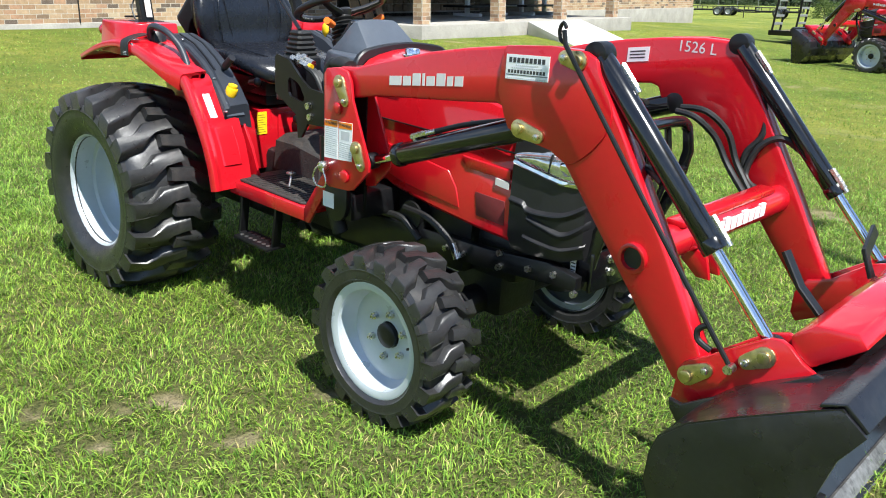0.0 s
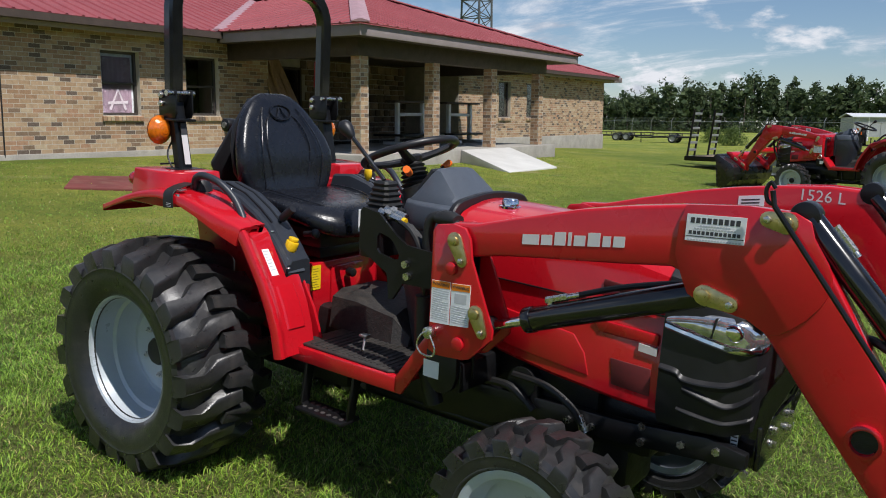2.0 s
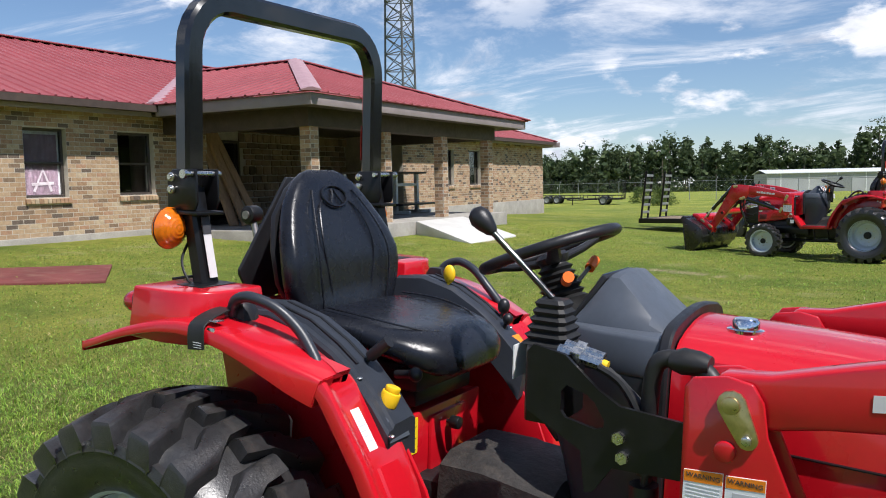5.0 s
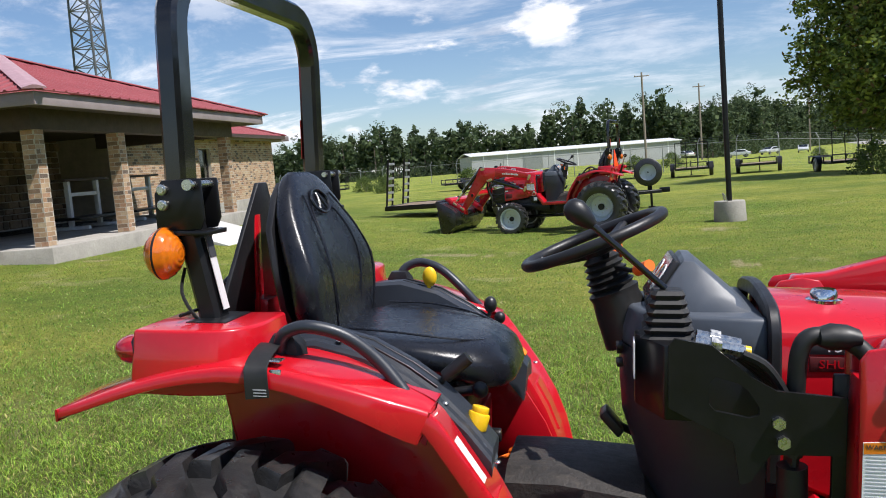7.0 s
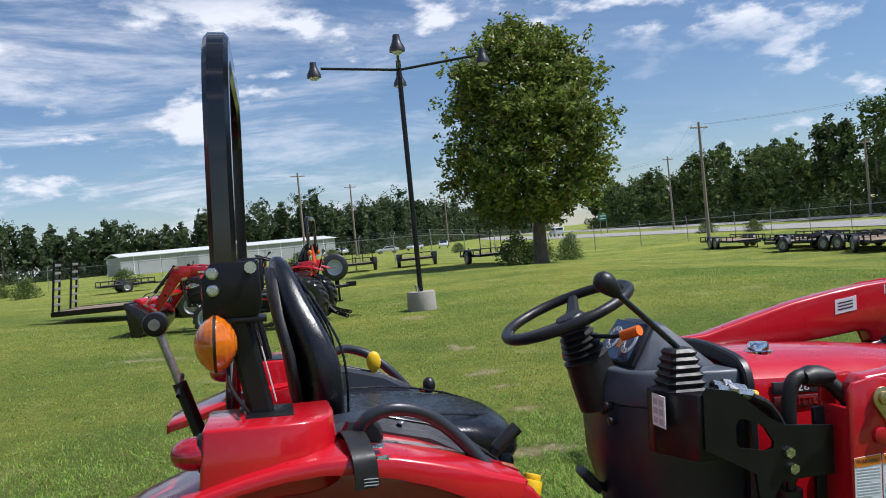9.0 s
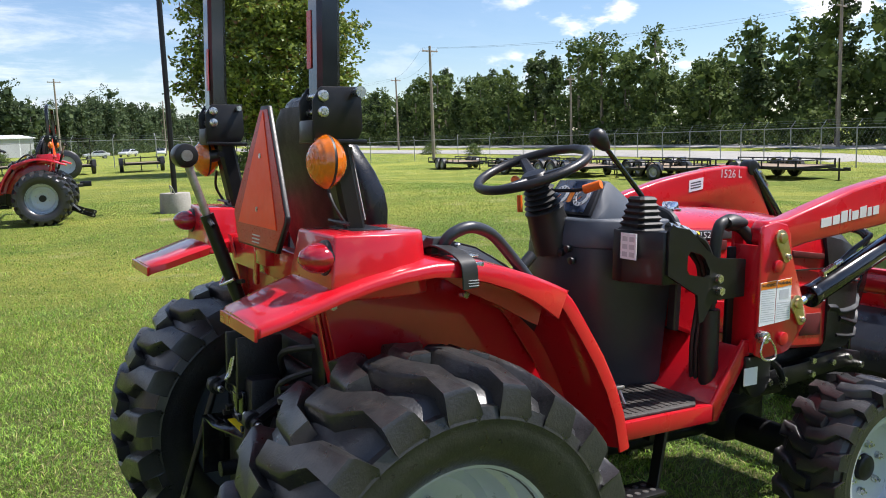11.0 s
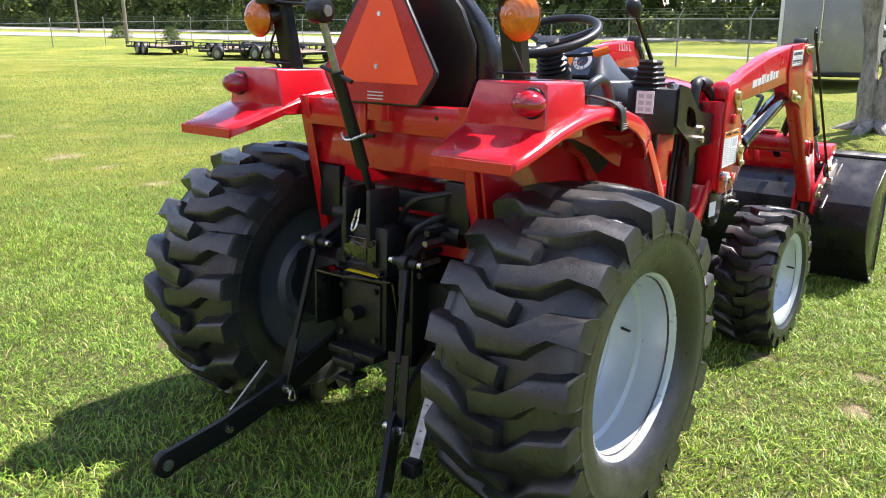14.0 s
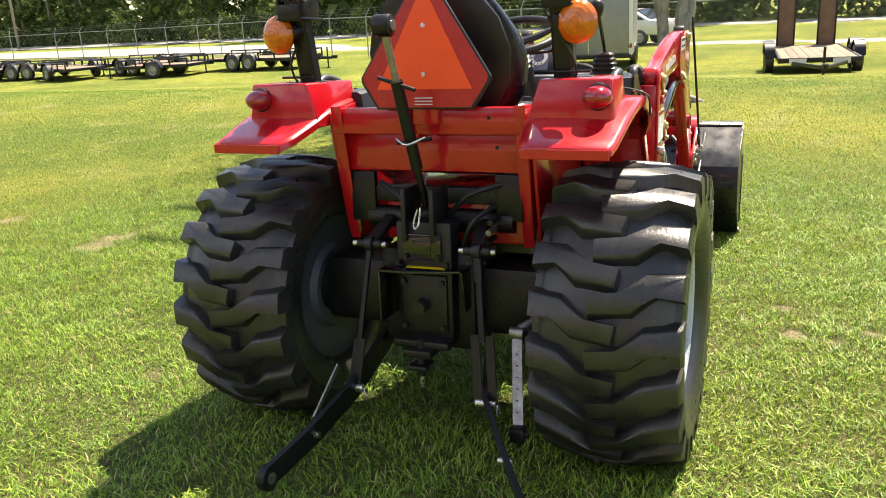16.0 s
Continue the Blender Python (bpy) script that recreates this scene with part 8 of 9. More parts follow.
# trailers -------------------------------------------------------------------
def road_wheel(parent, x, y, z, r=0.33, w=0.2):
    s = 1 if y > 0 else -1
    t = part("trailer_wheel", lathe([(-w / 2, r * 0.6), (-w / 2, r * 0.9), (-w * 0.38, r), (w * 0.38, r), (w / 2, r * 0.9), (w / 2, r * 0.6)], (x, y, z), "y", 24, caps=False), RUBBER, parent, "black trailer wheel")
    part("rim", lathe([(s * w * 0.3, r * 0.62), (s * w * 0.42, r * 0.6), (s * w * 0.25, r * 0.45), (s * w * 0.33, r * 0.2), (s * w * 0.35, 0.02)], (x, y, z), "y", 20, caps=False), POST_STEEL, t)


def utility_trailer(length, width, gate, tandem, rail=True, ramps=False, at=None, label="", boards=True):
    tr = thing("utility_trailer", label, "trailer", at, "trailers on the lawn")
    zb = 0.44
    for y in (-width / 2, width / 2):
        part("side_beam", box(-length / 2, length / 2, y - 0.03, y + 0.03, zb - 0.06, zb + 0.06, 0.004), BLACK, tr)
        if rail:
            part("top_rail", tube([(-length / 2, y, zb + 0.27), (length / 2, y, zb + 0.27)], 0.026, 8), BLACK, tr)
            n = max(3, int(length / 0.75) + 1)
            for q in range(n):
                x = -length / 2 + 0.02 + (length - 0.04) * q / (n - 1)
                part("rail_post", box(x - 0.024, x + 0.024, y - 0.024, y + 0.024, zb + 0.05, zb + 0.27, 0.003), BLACK, tr)
        for x in ((-0.42, 0.42) if tandem else (-0.1,)):
            yy = y + (0.16 if y > 0 else -0.16)
            road_wheel(tr, x, yy, 0.33)
            part("mudguard", loft_rows([[(x + r_ * math.cos(radians(a)), yy + s_ * 0.12, 0.33 + r_ * math.sin(radians(a))) for r_, s_ in ((0.42, -1), (0.42, 1), (0.41, 1), (0.41, -1))] for a in (10, 40, 65, 90, 115, 140, 170)]), BLACK, tr)
    part("end_beam", box(-length / 2 - 0.03, -length / 2 + 0.03, -width / 2, width / 2, zb - 0.055, zb + 0.055, 0.004), BLACK, tr)
    part("end_beam", box(length / 2 - 0.03, length / 2 + 0.03, -width / 2, width / 2, zb - 0.055, zb + 0.055, 0.004), BLACK, tr)
    if rail:
        part("top_rail", tube([(length / 2, -width / 2, zb + 0.27), (length / 2, width / 2, zb + 0.27)], 0.026, 8), BLACK, tr)
    n = max(4, int(width / 0.19))
    for q in range(n if boards else 0):
        a = -width / 2 + 0.035 + (width - 0.07) * q / n
        part("deck_board", box(-length / 2 + 0.035, length / 2 - 0.035, a + 0.004, a + (width - 0.07) / n - 0.004, zb + 0.0, zb + 0.045, 0.003), DECK, tr)
    for s in (-1, 1):
        part("tongue", sweep([(length / 2, s * width * 0.34, zb - 0.06), (length / 2 + 1.25, s * 0.03, zb - 0.06)], rect(0.06, 0.08)), BLACK, tr)
    part("coupler", box(length / 2 + 1.2, length / 2 + 1.45, -0.05, 0.05, zb - 0.09, zb + 0.03, 0.01), BLACK, tr)
    part("jack", all_of(rod((length / 2 + 1.0, 0, 0.02), (length / 2 + 1.0, 0, zb + 0.35), 0.03, n=10), rod((length / 2 + 1.0, 0, 0.0), (length / 2 + 1.0, 0, 0.03), 0.09, n=14)), BLACK, tr)
    if gate:
        g = part("ramp_gate", all_of(*[tube([(-length / 2 - 0.05, y, zb), (-length / 2 - 0.05, y, zb + 1.35)], 0.022, 8) for y in (-width / 2 + 0.02, -width / 6, width / 6, width / 2 - 0.02)],
                                     *[tube([(-length / 2 - 0.05, -width / 2, zb + h), (-length / 2 - 0.05, width / 2, zb + h)], 0.022, 8) for h in (0.02, 1.35)]), BLACK, tr, "black steel ramp gate standing up")
        bars = [rod((-length / 2 - 0.05, -width / 2, zb + 0.06 * k), (-length / 2 - 0.05, width / 2, zb + 0.06 * k), 0.003, n=5) for k in range(1, 11)]
        part("gate_mesh", all_of(*bars), BLACK, g)
    if ramps:
        for y in (-width * 0.30, width * 0.30):
            r_ = part("loading_ramp", all_of(sweep([(-length / 2 - 0.06, y - 0.20, zb - 0.05), (-length / 2 + 0.10, y - 0.20, zb + 1.25)], rect(0.03, 0.05)), sweep([(-length / 2 - 0.06, y + 0.20, zb - 0.05), (-length / 2 + 0.10, y + 0.20, zb + 1.25)], rect(0.03, 0.05))), BLACK, tr, "ladder ramp standing up")
            for q in range(7):
                f = (q + 0.4) / 7
                part("rung", box(-length / 2 - 0.06 + 0.16 * f - 0.03, -length / 2 - 0.06 + 0.16 * f + 0.03, y - 0.20, y + 0.20, zb - 0.05 + 1.3 * f - 0.03, zb - 0.05 + 1.3 * f + 0.03, 0.004), POST_STEEL, r_)
    return tr


def facing(x, y, deg, z=None):
    z = float(ground_z(np.array(x), np.array(y))) if z is None else z
    return Matrix.Translation((x, y, z)) @ Matrix.Rotation(radians(deg), 4, "Z")


# the long car hauler with ladder ramps behind the second tractor
hauler = utility_trailer(5.6, 2.0, False, True, False, True, facing(-2.1, 19.2, -6, 0.05), "long black flatbed trailer with ladder ramps raised")
part("spare_wheel", lathe([(-0.1, 0.2), (-0.1, 0.30), (-0.07, 0.34), (0.07, 0.34), (0.1, 0.30), (0.1, 0.2)], (3.75, 0.0, 0.86), "y", 24, caps=False), RUBBER, hauler)
part("spare_rim", lathe([(-0.06, 0.205), (-0.04, 0.12), (-0.05, 0.02)], (3.75, 0.0, 0.86), "y", 20, caps=False), RIM, hauler)
part("spare_bracket", box(3.72, 3.78, -0.02, 0.02, 0.42, 0.86, 0.003), BLACK, hauler)
gate_tr = utility_trailer(2.9, 1.65, True, False, True, False, facing(10.6, 37.8, 96), "small black utility trailer with a mesh gate")
copy_thing(gate_tr, facing(4.8, 43.9, 86))
copy_thing(gate_tr, facing(-20.8, 58.4, 190))
low_tr = utility_trailer(3.0, 1.7, False, False, True, False, facing(8.1, 43.4, 80), "small black utility trailer with low rails")
copy_thing(low_tr, facing(1.7, 48.5, 84))
copy_thing(low_tr, facing(-8.2, 48.5, 20))
long_tr = utility_trailer(4.9, 1.95, False, True, True, False, facing(27.6, 43.5, -98), "long black tandem-axle utility trailer with low rails")
for x, y, a in ((27.3, 36.1, -95), (25.7, 30.5, -84), (26.3, 24.7, -99), (26.6, 19.2, -97), (-27.4, 63.9, 195)):
    copy_thing(long_tr, facing(x, y, a))
for x, y, a in ((25.0, 33.1, -80), (24.4, 27.2, 70), (24.5, 22.3, 100)):
    copy_thing(low_tr, facing(x, y, a))

# flatbed with brown upright ramps
flat = utility_trailer(4.2, 1.65, False, True, False, False, facing(20.4, -1.3, 184), "black flatbed trailer with a wooden deck and brown ramps")
for y in (-0.50, 0.50):
    rmp = part("loading_ramp", box(-2.14, -2.09, y - 0.19, y + 0.19, 0.42, 1.95, 0.004), BROWN_STEEL, flat, "brown plank ramp standing up")
    part("ramp_rail", all_of(box(-2.16, -2.07, y - 0.23, y - 0.19, 0.40, 2.0, 0.004), box(-2.16, -2.07, y + 0.19, y + 0.23, 0.40, 2.0, 0.004)), BLACK, rmp)
for y in (-0.45, 0.45):
    part("reflector_plate", box(2.135, 2.14, y - 0.18, y + 0.18, 0.36, 0.48, 0.0), DECAL_SILVER, flat)

# closed silver trailer
TRAILER_GREY = shader("dull_aluminium_sheet", (0.24, 0.245, 0.25), 0.45, metal=0.4, vary=0.14, scale=1.4, dirt=(0.36, 0.36, 0.35), dirt_amount=0.4)
cargo = thing("cargo_trailer", "closed silver cargo trailer with a white door frame", "trailer", facing(24.0, 4.8, 8))
part("body", box(-2.0, 2.0, -1.15, 1.15, 0.42, 2.55, 0.06, 3), TRAILER_GREY, cargo)
part("rear_frame", all_of(box(-2.03, -1.98, -1.15, -1.05, 0.42, 2.5, 0.006), box(-2.03, -1.98, 1.05, 1.15, 0.42, 2.5, 0.006), box(-2.03, -1.98, -1.05, 1.05, 2.4, 2.5, 0.006)), FRAME_WH, cargo)
part("rear_door", box(-2.022, -1.99, -1.04, 1.04, 0.48, 2.39, 0.008), TRAILER_GREY, cargo)
part("door_bar", all_of(rod((-2.05, 0.1, 0.5), (-2.05, 0.1, 2.35), 0.016, n=8), box(-2.06, -2.02, 0.02, 0.18, 1.2, 1.26, 0.004)), ZINC, cargo)
part("bumper", box(-2.06, -1.96, -1.12, 1.12, 0.34, 0.44, 0.01), BLACK, cargo)
for s in (-1, 1):
    part("tail_lamp", box(-2.04, -2.0, s * 1.10 - 0.04, s * 1.10 + 0.04, 0.62, 0.74, 0.006), LENS_RED, cargo)
    for x in (-0.4, 0.4):
        road_wheel(cargo, x, s * 1.12, 0.33)
    part("skirt", box(-1.98, 1.98, s * 1.152 - 0.004, s * 1.152 + 0.004, 0.44, 0.95, 0.0), POST_STEEL, cargo)


# vehicles -------------------------------------------------------------------
def car(at, label, paint, van=False):
    c = thing("van" if van else "car", label, "van" if van else "car", at)
    if van:
        side = [(-2.3, 0.45), (-2.35, 0.9), (-2.25, 1.75), (-2.1, 1.82), (0.6, 1.84), (1.25, 1.15), (2.2, 0.98), (2.38, 0.75), (2.36, 0.42)]
        glass = [(-2.0, 1.22), (-1.95, 1.68), (0.52, 1.70), (1.02, 1.2)]
    else:
        side = [(-2.25, 0.42), (-2.28, 0.78), (-2.2, 0.98), (-1.75, 1.02), (-1.1, 1.42), (0.25, 1.45), (1.0, 1.02), (2.05, 0.90), (2.26, 0.70), (2.25, 0.40)]
        glass = [(-1.62, 1.02), (-1.05, 1.36), (0.22, 1.39), (0.84, 1.02)]
    part("body", prism(side, -0.88, 0.88, "y", 0.07, 3), paint, c)
    for s in (-1, 1):
        part("side_glass", prism(glass, s * 0.872, s * 0.885, "y", 0.004), CAR_GLASS, c)
        for x in (-1.4, 1.4):
            road_wheel(c, x, s * 0.80, 0.32, 0.32, 0.2)
        part("tail_lamp", box(-2.33, -2.2, s * 0.7 - 0.1, s * 0.7 + 0.1, 0.75, 0.95, 0.02), LENS_RED, c)
    part("windscreen", prism([(0.62, 1.74), (1.18, 1.18), (1.2, 1.2), (0.66, 1.76)] if van else [(0.30, 1.42), (0.98, 1.03), (1.01, 1.05), (0.33, 1.45)], -0.72, 0.72, "y", 0.0), CAR_GLASS, c)
    part("rear_window", prism([(-2.34, 1.2), (-2.28, 1.68), (-2.25, 1.68), (-2.31, 1.2)] if van else [(-1.72, 1.03), (-1.14, 1.41), (-1.17, 1.44), (-1.76, 1.05)], -0.68, 0.68, "y", 0.0), CAR_GLASS, c)
    return c


silver_car = car(facing(34.0, 6.1, 74, -0.87), "silver sedan on the road beyond the fence", SILVER)
van = car(facing(54.5, 149.1, 85, -0.87), "white van on the far road", CAR_WHITE, True)
for x, y in ((23, 160), (14, 165), (34, 158), (30, 168), (8, 163)):
    copy_thing(silver_car, facing(x, y, 20 + x * 7))
sign = thing("road_sign", "green road sign on two posts beside the road", "sign", facing(60.6, 140.4, 5))
for y in (-1.2, 1.2):
    part("sign_post", box(-0.05, 0.05, y - 0.05, y + 0.05, 0, 3.6, 0.004), POST_STEEL, sign)
part("sign_face", box(-0.09, -0.05, -1.7, 1.7, 2.3, 3.7, 0.03), SIGN_GREEN, sign)
for k in range(2):
    part("text_bar", box(-0.10, -0.088, -1.3, 1.1 - 0.3 * k, 2.6 + 0.5 * k, 2.8 + 0.5 * k, 0.0), DECAL, sign)

# utility poles and wires
poles = []
for k, (x, y, h) in enumerate(((36.2, 61.1, 9.8), (56.3, 105.5, 10.5), (64.1, 75.9, 8.5), (57.8, 36.9, 11), (52.8, 157.8, 11), (44.8, -25.4, 11), (13.2, 124.1, 11), (4.5, 101.3, 11), (38.9, 175.3, 11))):
    p = thing("utility_pole", "grey wooden utility pole with a cross arm", "utility pole", facing(x, y, 12), "utility poles along the road")
    part("shaft", tube([(0, 0, -0.2), (0, 0, h)], 0.14, 10, scales=[1.1, 0.75]), POLE_WOOD, p)
    part("cross_arm", box(-0.9, 0.9, -0.05, 0.05, h - 0.5, h - 0.38, 0.006), POLE_WOOD, p)
    for xx in (-0.8, 0.0, 0.8):
        part("insulator", rod((xx, 0, h - 0.38), (xx, 0, h - 0.24), 0.04, n=8), FRAME_WH, p)
    poles.append((x, y, h))
for a, b in ((3, 0), (0, 1), (1, 4), (5, 3)):
    for off in (-0.8, 0.8):
        (x0, y0, h0), (x1, y1, h1) = poles[a], poles[b]
        h0, h1 = h0 - 0.95, h1 - 0.95
        pts = [(x0 + (x1 - x0) * t + off, y0 + (y1 - y0) * t, h0 - 0.24 + (h1 - h0) * t - 4 * 0.7 * t * (1 - t)) for t in [q / 12 for q in range(13)]]
        w = thing("power_line", "thin dark overhead power line", "cable")
        part("wire", tube(pts, 0.007, 5), WIRE, w)

# long white shed
shed = thing("long_shed", "long low white sheet metal shed", "shed", Matrix.Translation((-23.0, 137.0, -0.40)) @ Matrix.Rotation(radians(22), 4, "Z"))
part("wall", box(0, 38, 0, 10, -1.0, 3.4, 0.0), shader("grey_shed_wall", (0.36, 0.37, 0.38), 0.6, vary=0.06, scale=0.5), shed)
part("roof", prism([(-0.3, 3.35), (5.0, 3.95), (10.3, 3.35), (10.3, 3.45), (5.0, 4.05), (-0.3, 3.45)], -0.3, 38.3, "x", 0.0), SHED, shed)
for q in range(9):
    part("wall_rib", box(2 + q * 4.2, 2.15 + q * 4.2, -0.04, 0.0, -0.5, 3.38, 0.0), FRAME_WH, shed)
part("door", box(9, 12.5, -0.05, 0.0, -0.5, 2.9, 0.0), POST_STEEL, shed)

# lattice tower ----------------------------------------------------------------
tower = thing("lattice_tower", "slender grey steel lattice tower behind the building", "tower", Matrix.Translation((-67.5, 100.0, 0)))
TW = 2.35
legs = [(TW * math.cos(radians(a)), TW * math.sin(radians(a))) for a in (70, 190, 310)]
for lx, ly in legs:
    part("leg", rod((lx * 1.25, ly * 1.25, 0), (lx * 0.7, ly * 0.7, 60), 0.16, n=8), TOWER, tower)
for q in range(22):
    z0, z1 = 4 + q * 2.5, 6.5 + q * 2.5
    k0, k1 = 1.25 - 0.55 * z0 / 60, 1.25 - 0.55 * z1 / 60
    bits = []
    for j in range(3):
        a, b = legs[j], legs[(j + 1) % 3]
        bits += [rod((a[0] * k0, a[1] * k0, z0), (b[0] * k1, b[1] * k1, z1), 0.075, n=5), rod((b[0] * k0, b[1] * k0, z0), (a[0] * k1, a[1] * k1, z1), 0.075, n=5), rod((a[0] * k0, a[1] * k0, z0), (b[0] * k0, b[1] * k0, z0), 0.075, n=5)]
    for b in bits:
        part("brace", b, TOWER, tower)

# fence ------------------------------------------------------------------------
FENCE = [(9.1, -20.2), (19.5, -15.1), (25.6, 2.3), (28.9, 11.5), (33.3, 19.7), (40.3, 33.1), (43.2, 48.0), (37.1, 58.5), (26.7, 62.8), (10.5, 51.0), (-10.9, 72.7), (-43.9, 88.1)]
fence = thing("chain_link_fence", "galvanised chain-link fence with three strands of barbed wire", "fence")
line_pts = []
for (xa, ya), (xb, yb) in zip(FENCE, FENCE[1:]):
    n = max(1, int(math.hypot(xb - xa, yb - ya) / 3.0))
    line_pts += [(xa + (xb - xa) * q / n, ya + (yb - ya) * q / n) for q in range(n)]
line_pts.append(FENCE[-1])
FH = 1.75
vco, vqu = [], []


def ribbon(a, b, w):
    """A thin flat wire, standing in the fence's plane."""
    a, b = np.array(a), np.array(b)
    d = b - a
    nrm = np.array([d[1], -d[0], 0.0])
    nrm /= max(np.linalg.norm(nrm), 1e-6)
    up_ = np.cross(nrm, d)
    up_ = up_ / max(np.linalg.norm(up_), 1e-6) * w / 2
    k = len(vco)
    vco.extend([a - up_, b - up_, b + up_, a + up_])
    vqu.append((k, k + 1, k + 2, k + 3))


pole_me = finish(all_of(rod((0, 0, -0.1), (0, 0, FH + 0.05), 0.030, n=8), rod((0, 0, FH + 0.03), (0.24, 0, FH + 0.38), 0.018, n=6)), POST_STEEL, "fence_post")
for k, (x, y) in enumerate(line_pts):
    xn, yn = line_pts[min(k + 1, len(line_pts) - 1)]
    xp, yp = line_pts[max(k - 1, 0)]
    ang = math.atan2(yn - yp, xn - xp)
    z = float(ground_z(np.array(x), np.array(y)))
    p = new("fence_post", pole_me)
    p.parent = fence
    p.matrix_local = Matrix.Translation((x, y, z)) @ Matrix.Rotation(ang - math.pi / 2, 4, "Z")
    if k + 1 < len(line_pts):
        z2 = float(ground_z(np.array(xn), np.array(yn)))
        part("top_rail", rod((x, y, z + FH), (xn, yn, z2 + FH), 0.020, n=6), POST_STEEL, fence)
        side = Vector((math.sin(ang), -math.cos(ang), 0))
        for f in (0.35, 0.68, 1.0):
            o = side * (0.24 * f)
            ribbon((x + o.x, y + o.y, z + FH + 0.03 + 0.35 * f), (xn + o.x, yn + o.y, z2 + FH + 0.03 + 0.35 * f), 0.008)
        near = abs(x) < 30 and y < 45
        step_ = 0.085 if near else 0.34
        L = math.hypot(xn - x, yn - y)
        m = int((L + FH) / step_)
        for q in range(m):
            for sgn in (1, -1):
                s0, s1 = q * step_ - FH, q * step_
                c0, c1 = max(s0, 0), min(s1, L)
                if c1 <= c0:
                    continue
                h0, h1 = (c0 - s0), (c1 - s0)
                if sgn < 0:
                    h0, h1 = FH - h0, FH - h1
                ribbon((x + (xn - x) * c0 / L, y + (yn - y) * c0 / L, z + 0.03 + h0 * 0.98), (x + (xn - x) * c1 / L, y + (yn - y) * c1 / L, z + 0.03 + h1 * 0.98), 0.0034 if near else 0.007)
mesh_ob = new("wire_mesh", fast_mesh("wire_mesh", np.array(vco), np.array(vqu), POST_STEEL))
mesh_ob.parent = fence
tagged(mesh_ob, "fine galvanised wire mesh", kind="stuff")

# ---- trees and bushes ----
def leaf_material(name, a, b, brown=0.0, rough=0.45, thin=0.30, dead=(0.17, 0.095, 0.035), patches=0.0):
    m = bpy.data.materials.new(name)
    m.use_nodes = True
    n, l = m.node_tree.nodes, m.node_tree.links
    p = n["Principled BSDF"]
    g = n.new("ShaderNodeNewGeometry")
    ramp = n.new("ShaderNodeValToRGB")
    e = ramp.color_ramp.elements
    e[0].position, e[0].color = 0.0, (*a, 1)
    e[1].position, e[1].color = 1.0 - max(brown, 0.001), (*b, 1)
    if brown:
        x = e.new(1.0 - brown * 0.5)
        x.color = (*dead, 1)
    l.new(g.outputs["Random Per Island"], ramp.inputs[0])
    colour = ramp.outputs[0]
    if patches:      # drier and lusher places a metre or so wide
        for scale, tint, lo in ((0.45, (1.16, 1.0, 0.75), 0.43), (1.9, (0.68, 0.76, 0.66), 0.53)):
            tc = n.new("ShaderNodeTexCoord")
            ns = n.new("ShaderNodeTexNoise")
            ns.inputs["Scale"].default_value, ns.inputs["Detail"].default_value, ns.inputs["Roughness"].default_value = scale, 5.0, 0.65
            l.new(tc.outputs["Object"], ns.inputs["Vector"])
            rg = n.new("ShaderNodeMapRange")
            rg.inputs[1].default_value, rg.inputs[2].default_value, rg.inputs[4].default_value = lo, lo + 0.16, patches
            l.new(ns.outputs[0], rg.inputs[0])
            mt = n.new("ShaderNodeMix")
            mt.data_type, mt.blend_type = "RGBA", "MULTIPLY"
            mt.inputs[7].default_value = (*tint, 1)
            l.new(rg.outputs[0], mt.inputs[0])
            l.new(colour, mt.inputs[6])
            colour = mt.outputs[2]
    l.new(colour, p.inputs["Base Color"])
    p.inputs["Roughness"].default_value = rough
    p.inputs["Specular IOR Level"].default_value = 0.35
    tr = n.new("ShaderNodeBsdfTranslucent")
    l.new(colour, tr.inputs["Color"])
    mx = n.new("ShaderNodeMixShader")
    mx.inputs[0].default_value = thin
    l.new(p.outputs[0], mx.inputs[1])
    l.new(tr.outputs[0], mx.inputs[2])
    l.new(mx.outputs[0], n["Material Output"].inputs["Surface"])
    return m


LEAF_MAG = leaf_material("magnolia_leaf", (0.044, 0.085, 0.018), (0.300, 0.360, 0.070), 0.08, 0.46)
LEAF_WOOD = leaf_material("woodland_leaf", (0.045, 0.080, 0.024), (0.130, 0.172, 0.046), 0.0, 0.85)
LEAF_FAR = leaf_material("far_woodland_leaf", (0.044, 0.074, 0.036), (0.100, 0.134, 0.056), 0.0, 0.9, 0.3)
LEAF_PINE = leaf_material("pine_needles", (0.036, 0.060, 0.026), (0.075, 0.102, 0.040), 0.0, 0.85)
LEAF_BUSH = leaf_material("bush_leaf", (0.050, 0.090, 0.020), (0.14, 0.19, 0.042), 0.0, 0.55)
BARK = shader("grey_brown_bark", (0.155, 0.125, 0.10), 0.9, vary=0.3, scale=4, stretch=(3, 3, 0.8), bump=0.6, bump_scale=22, dirt=(0.36, 0.34, 0.30), dirt_amount=0.6)


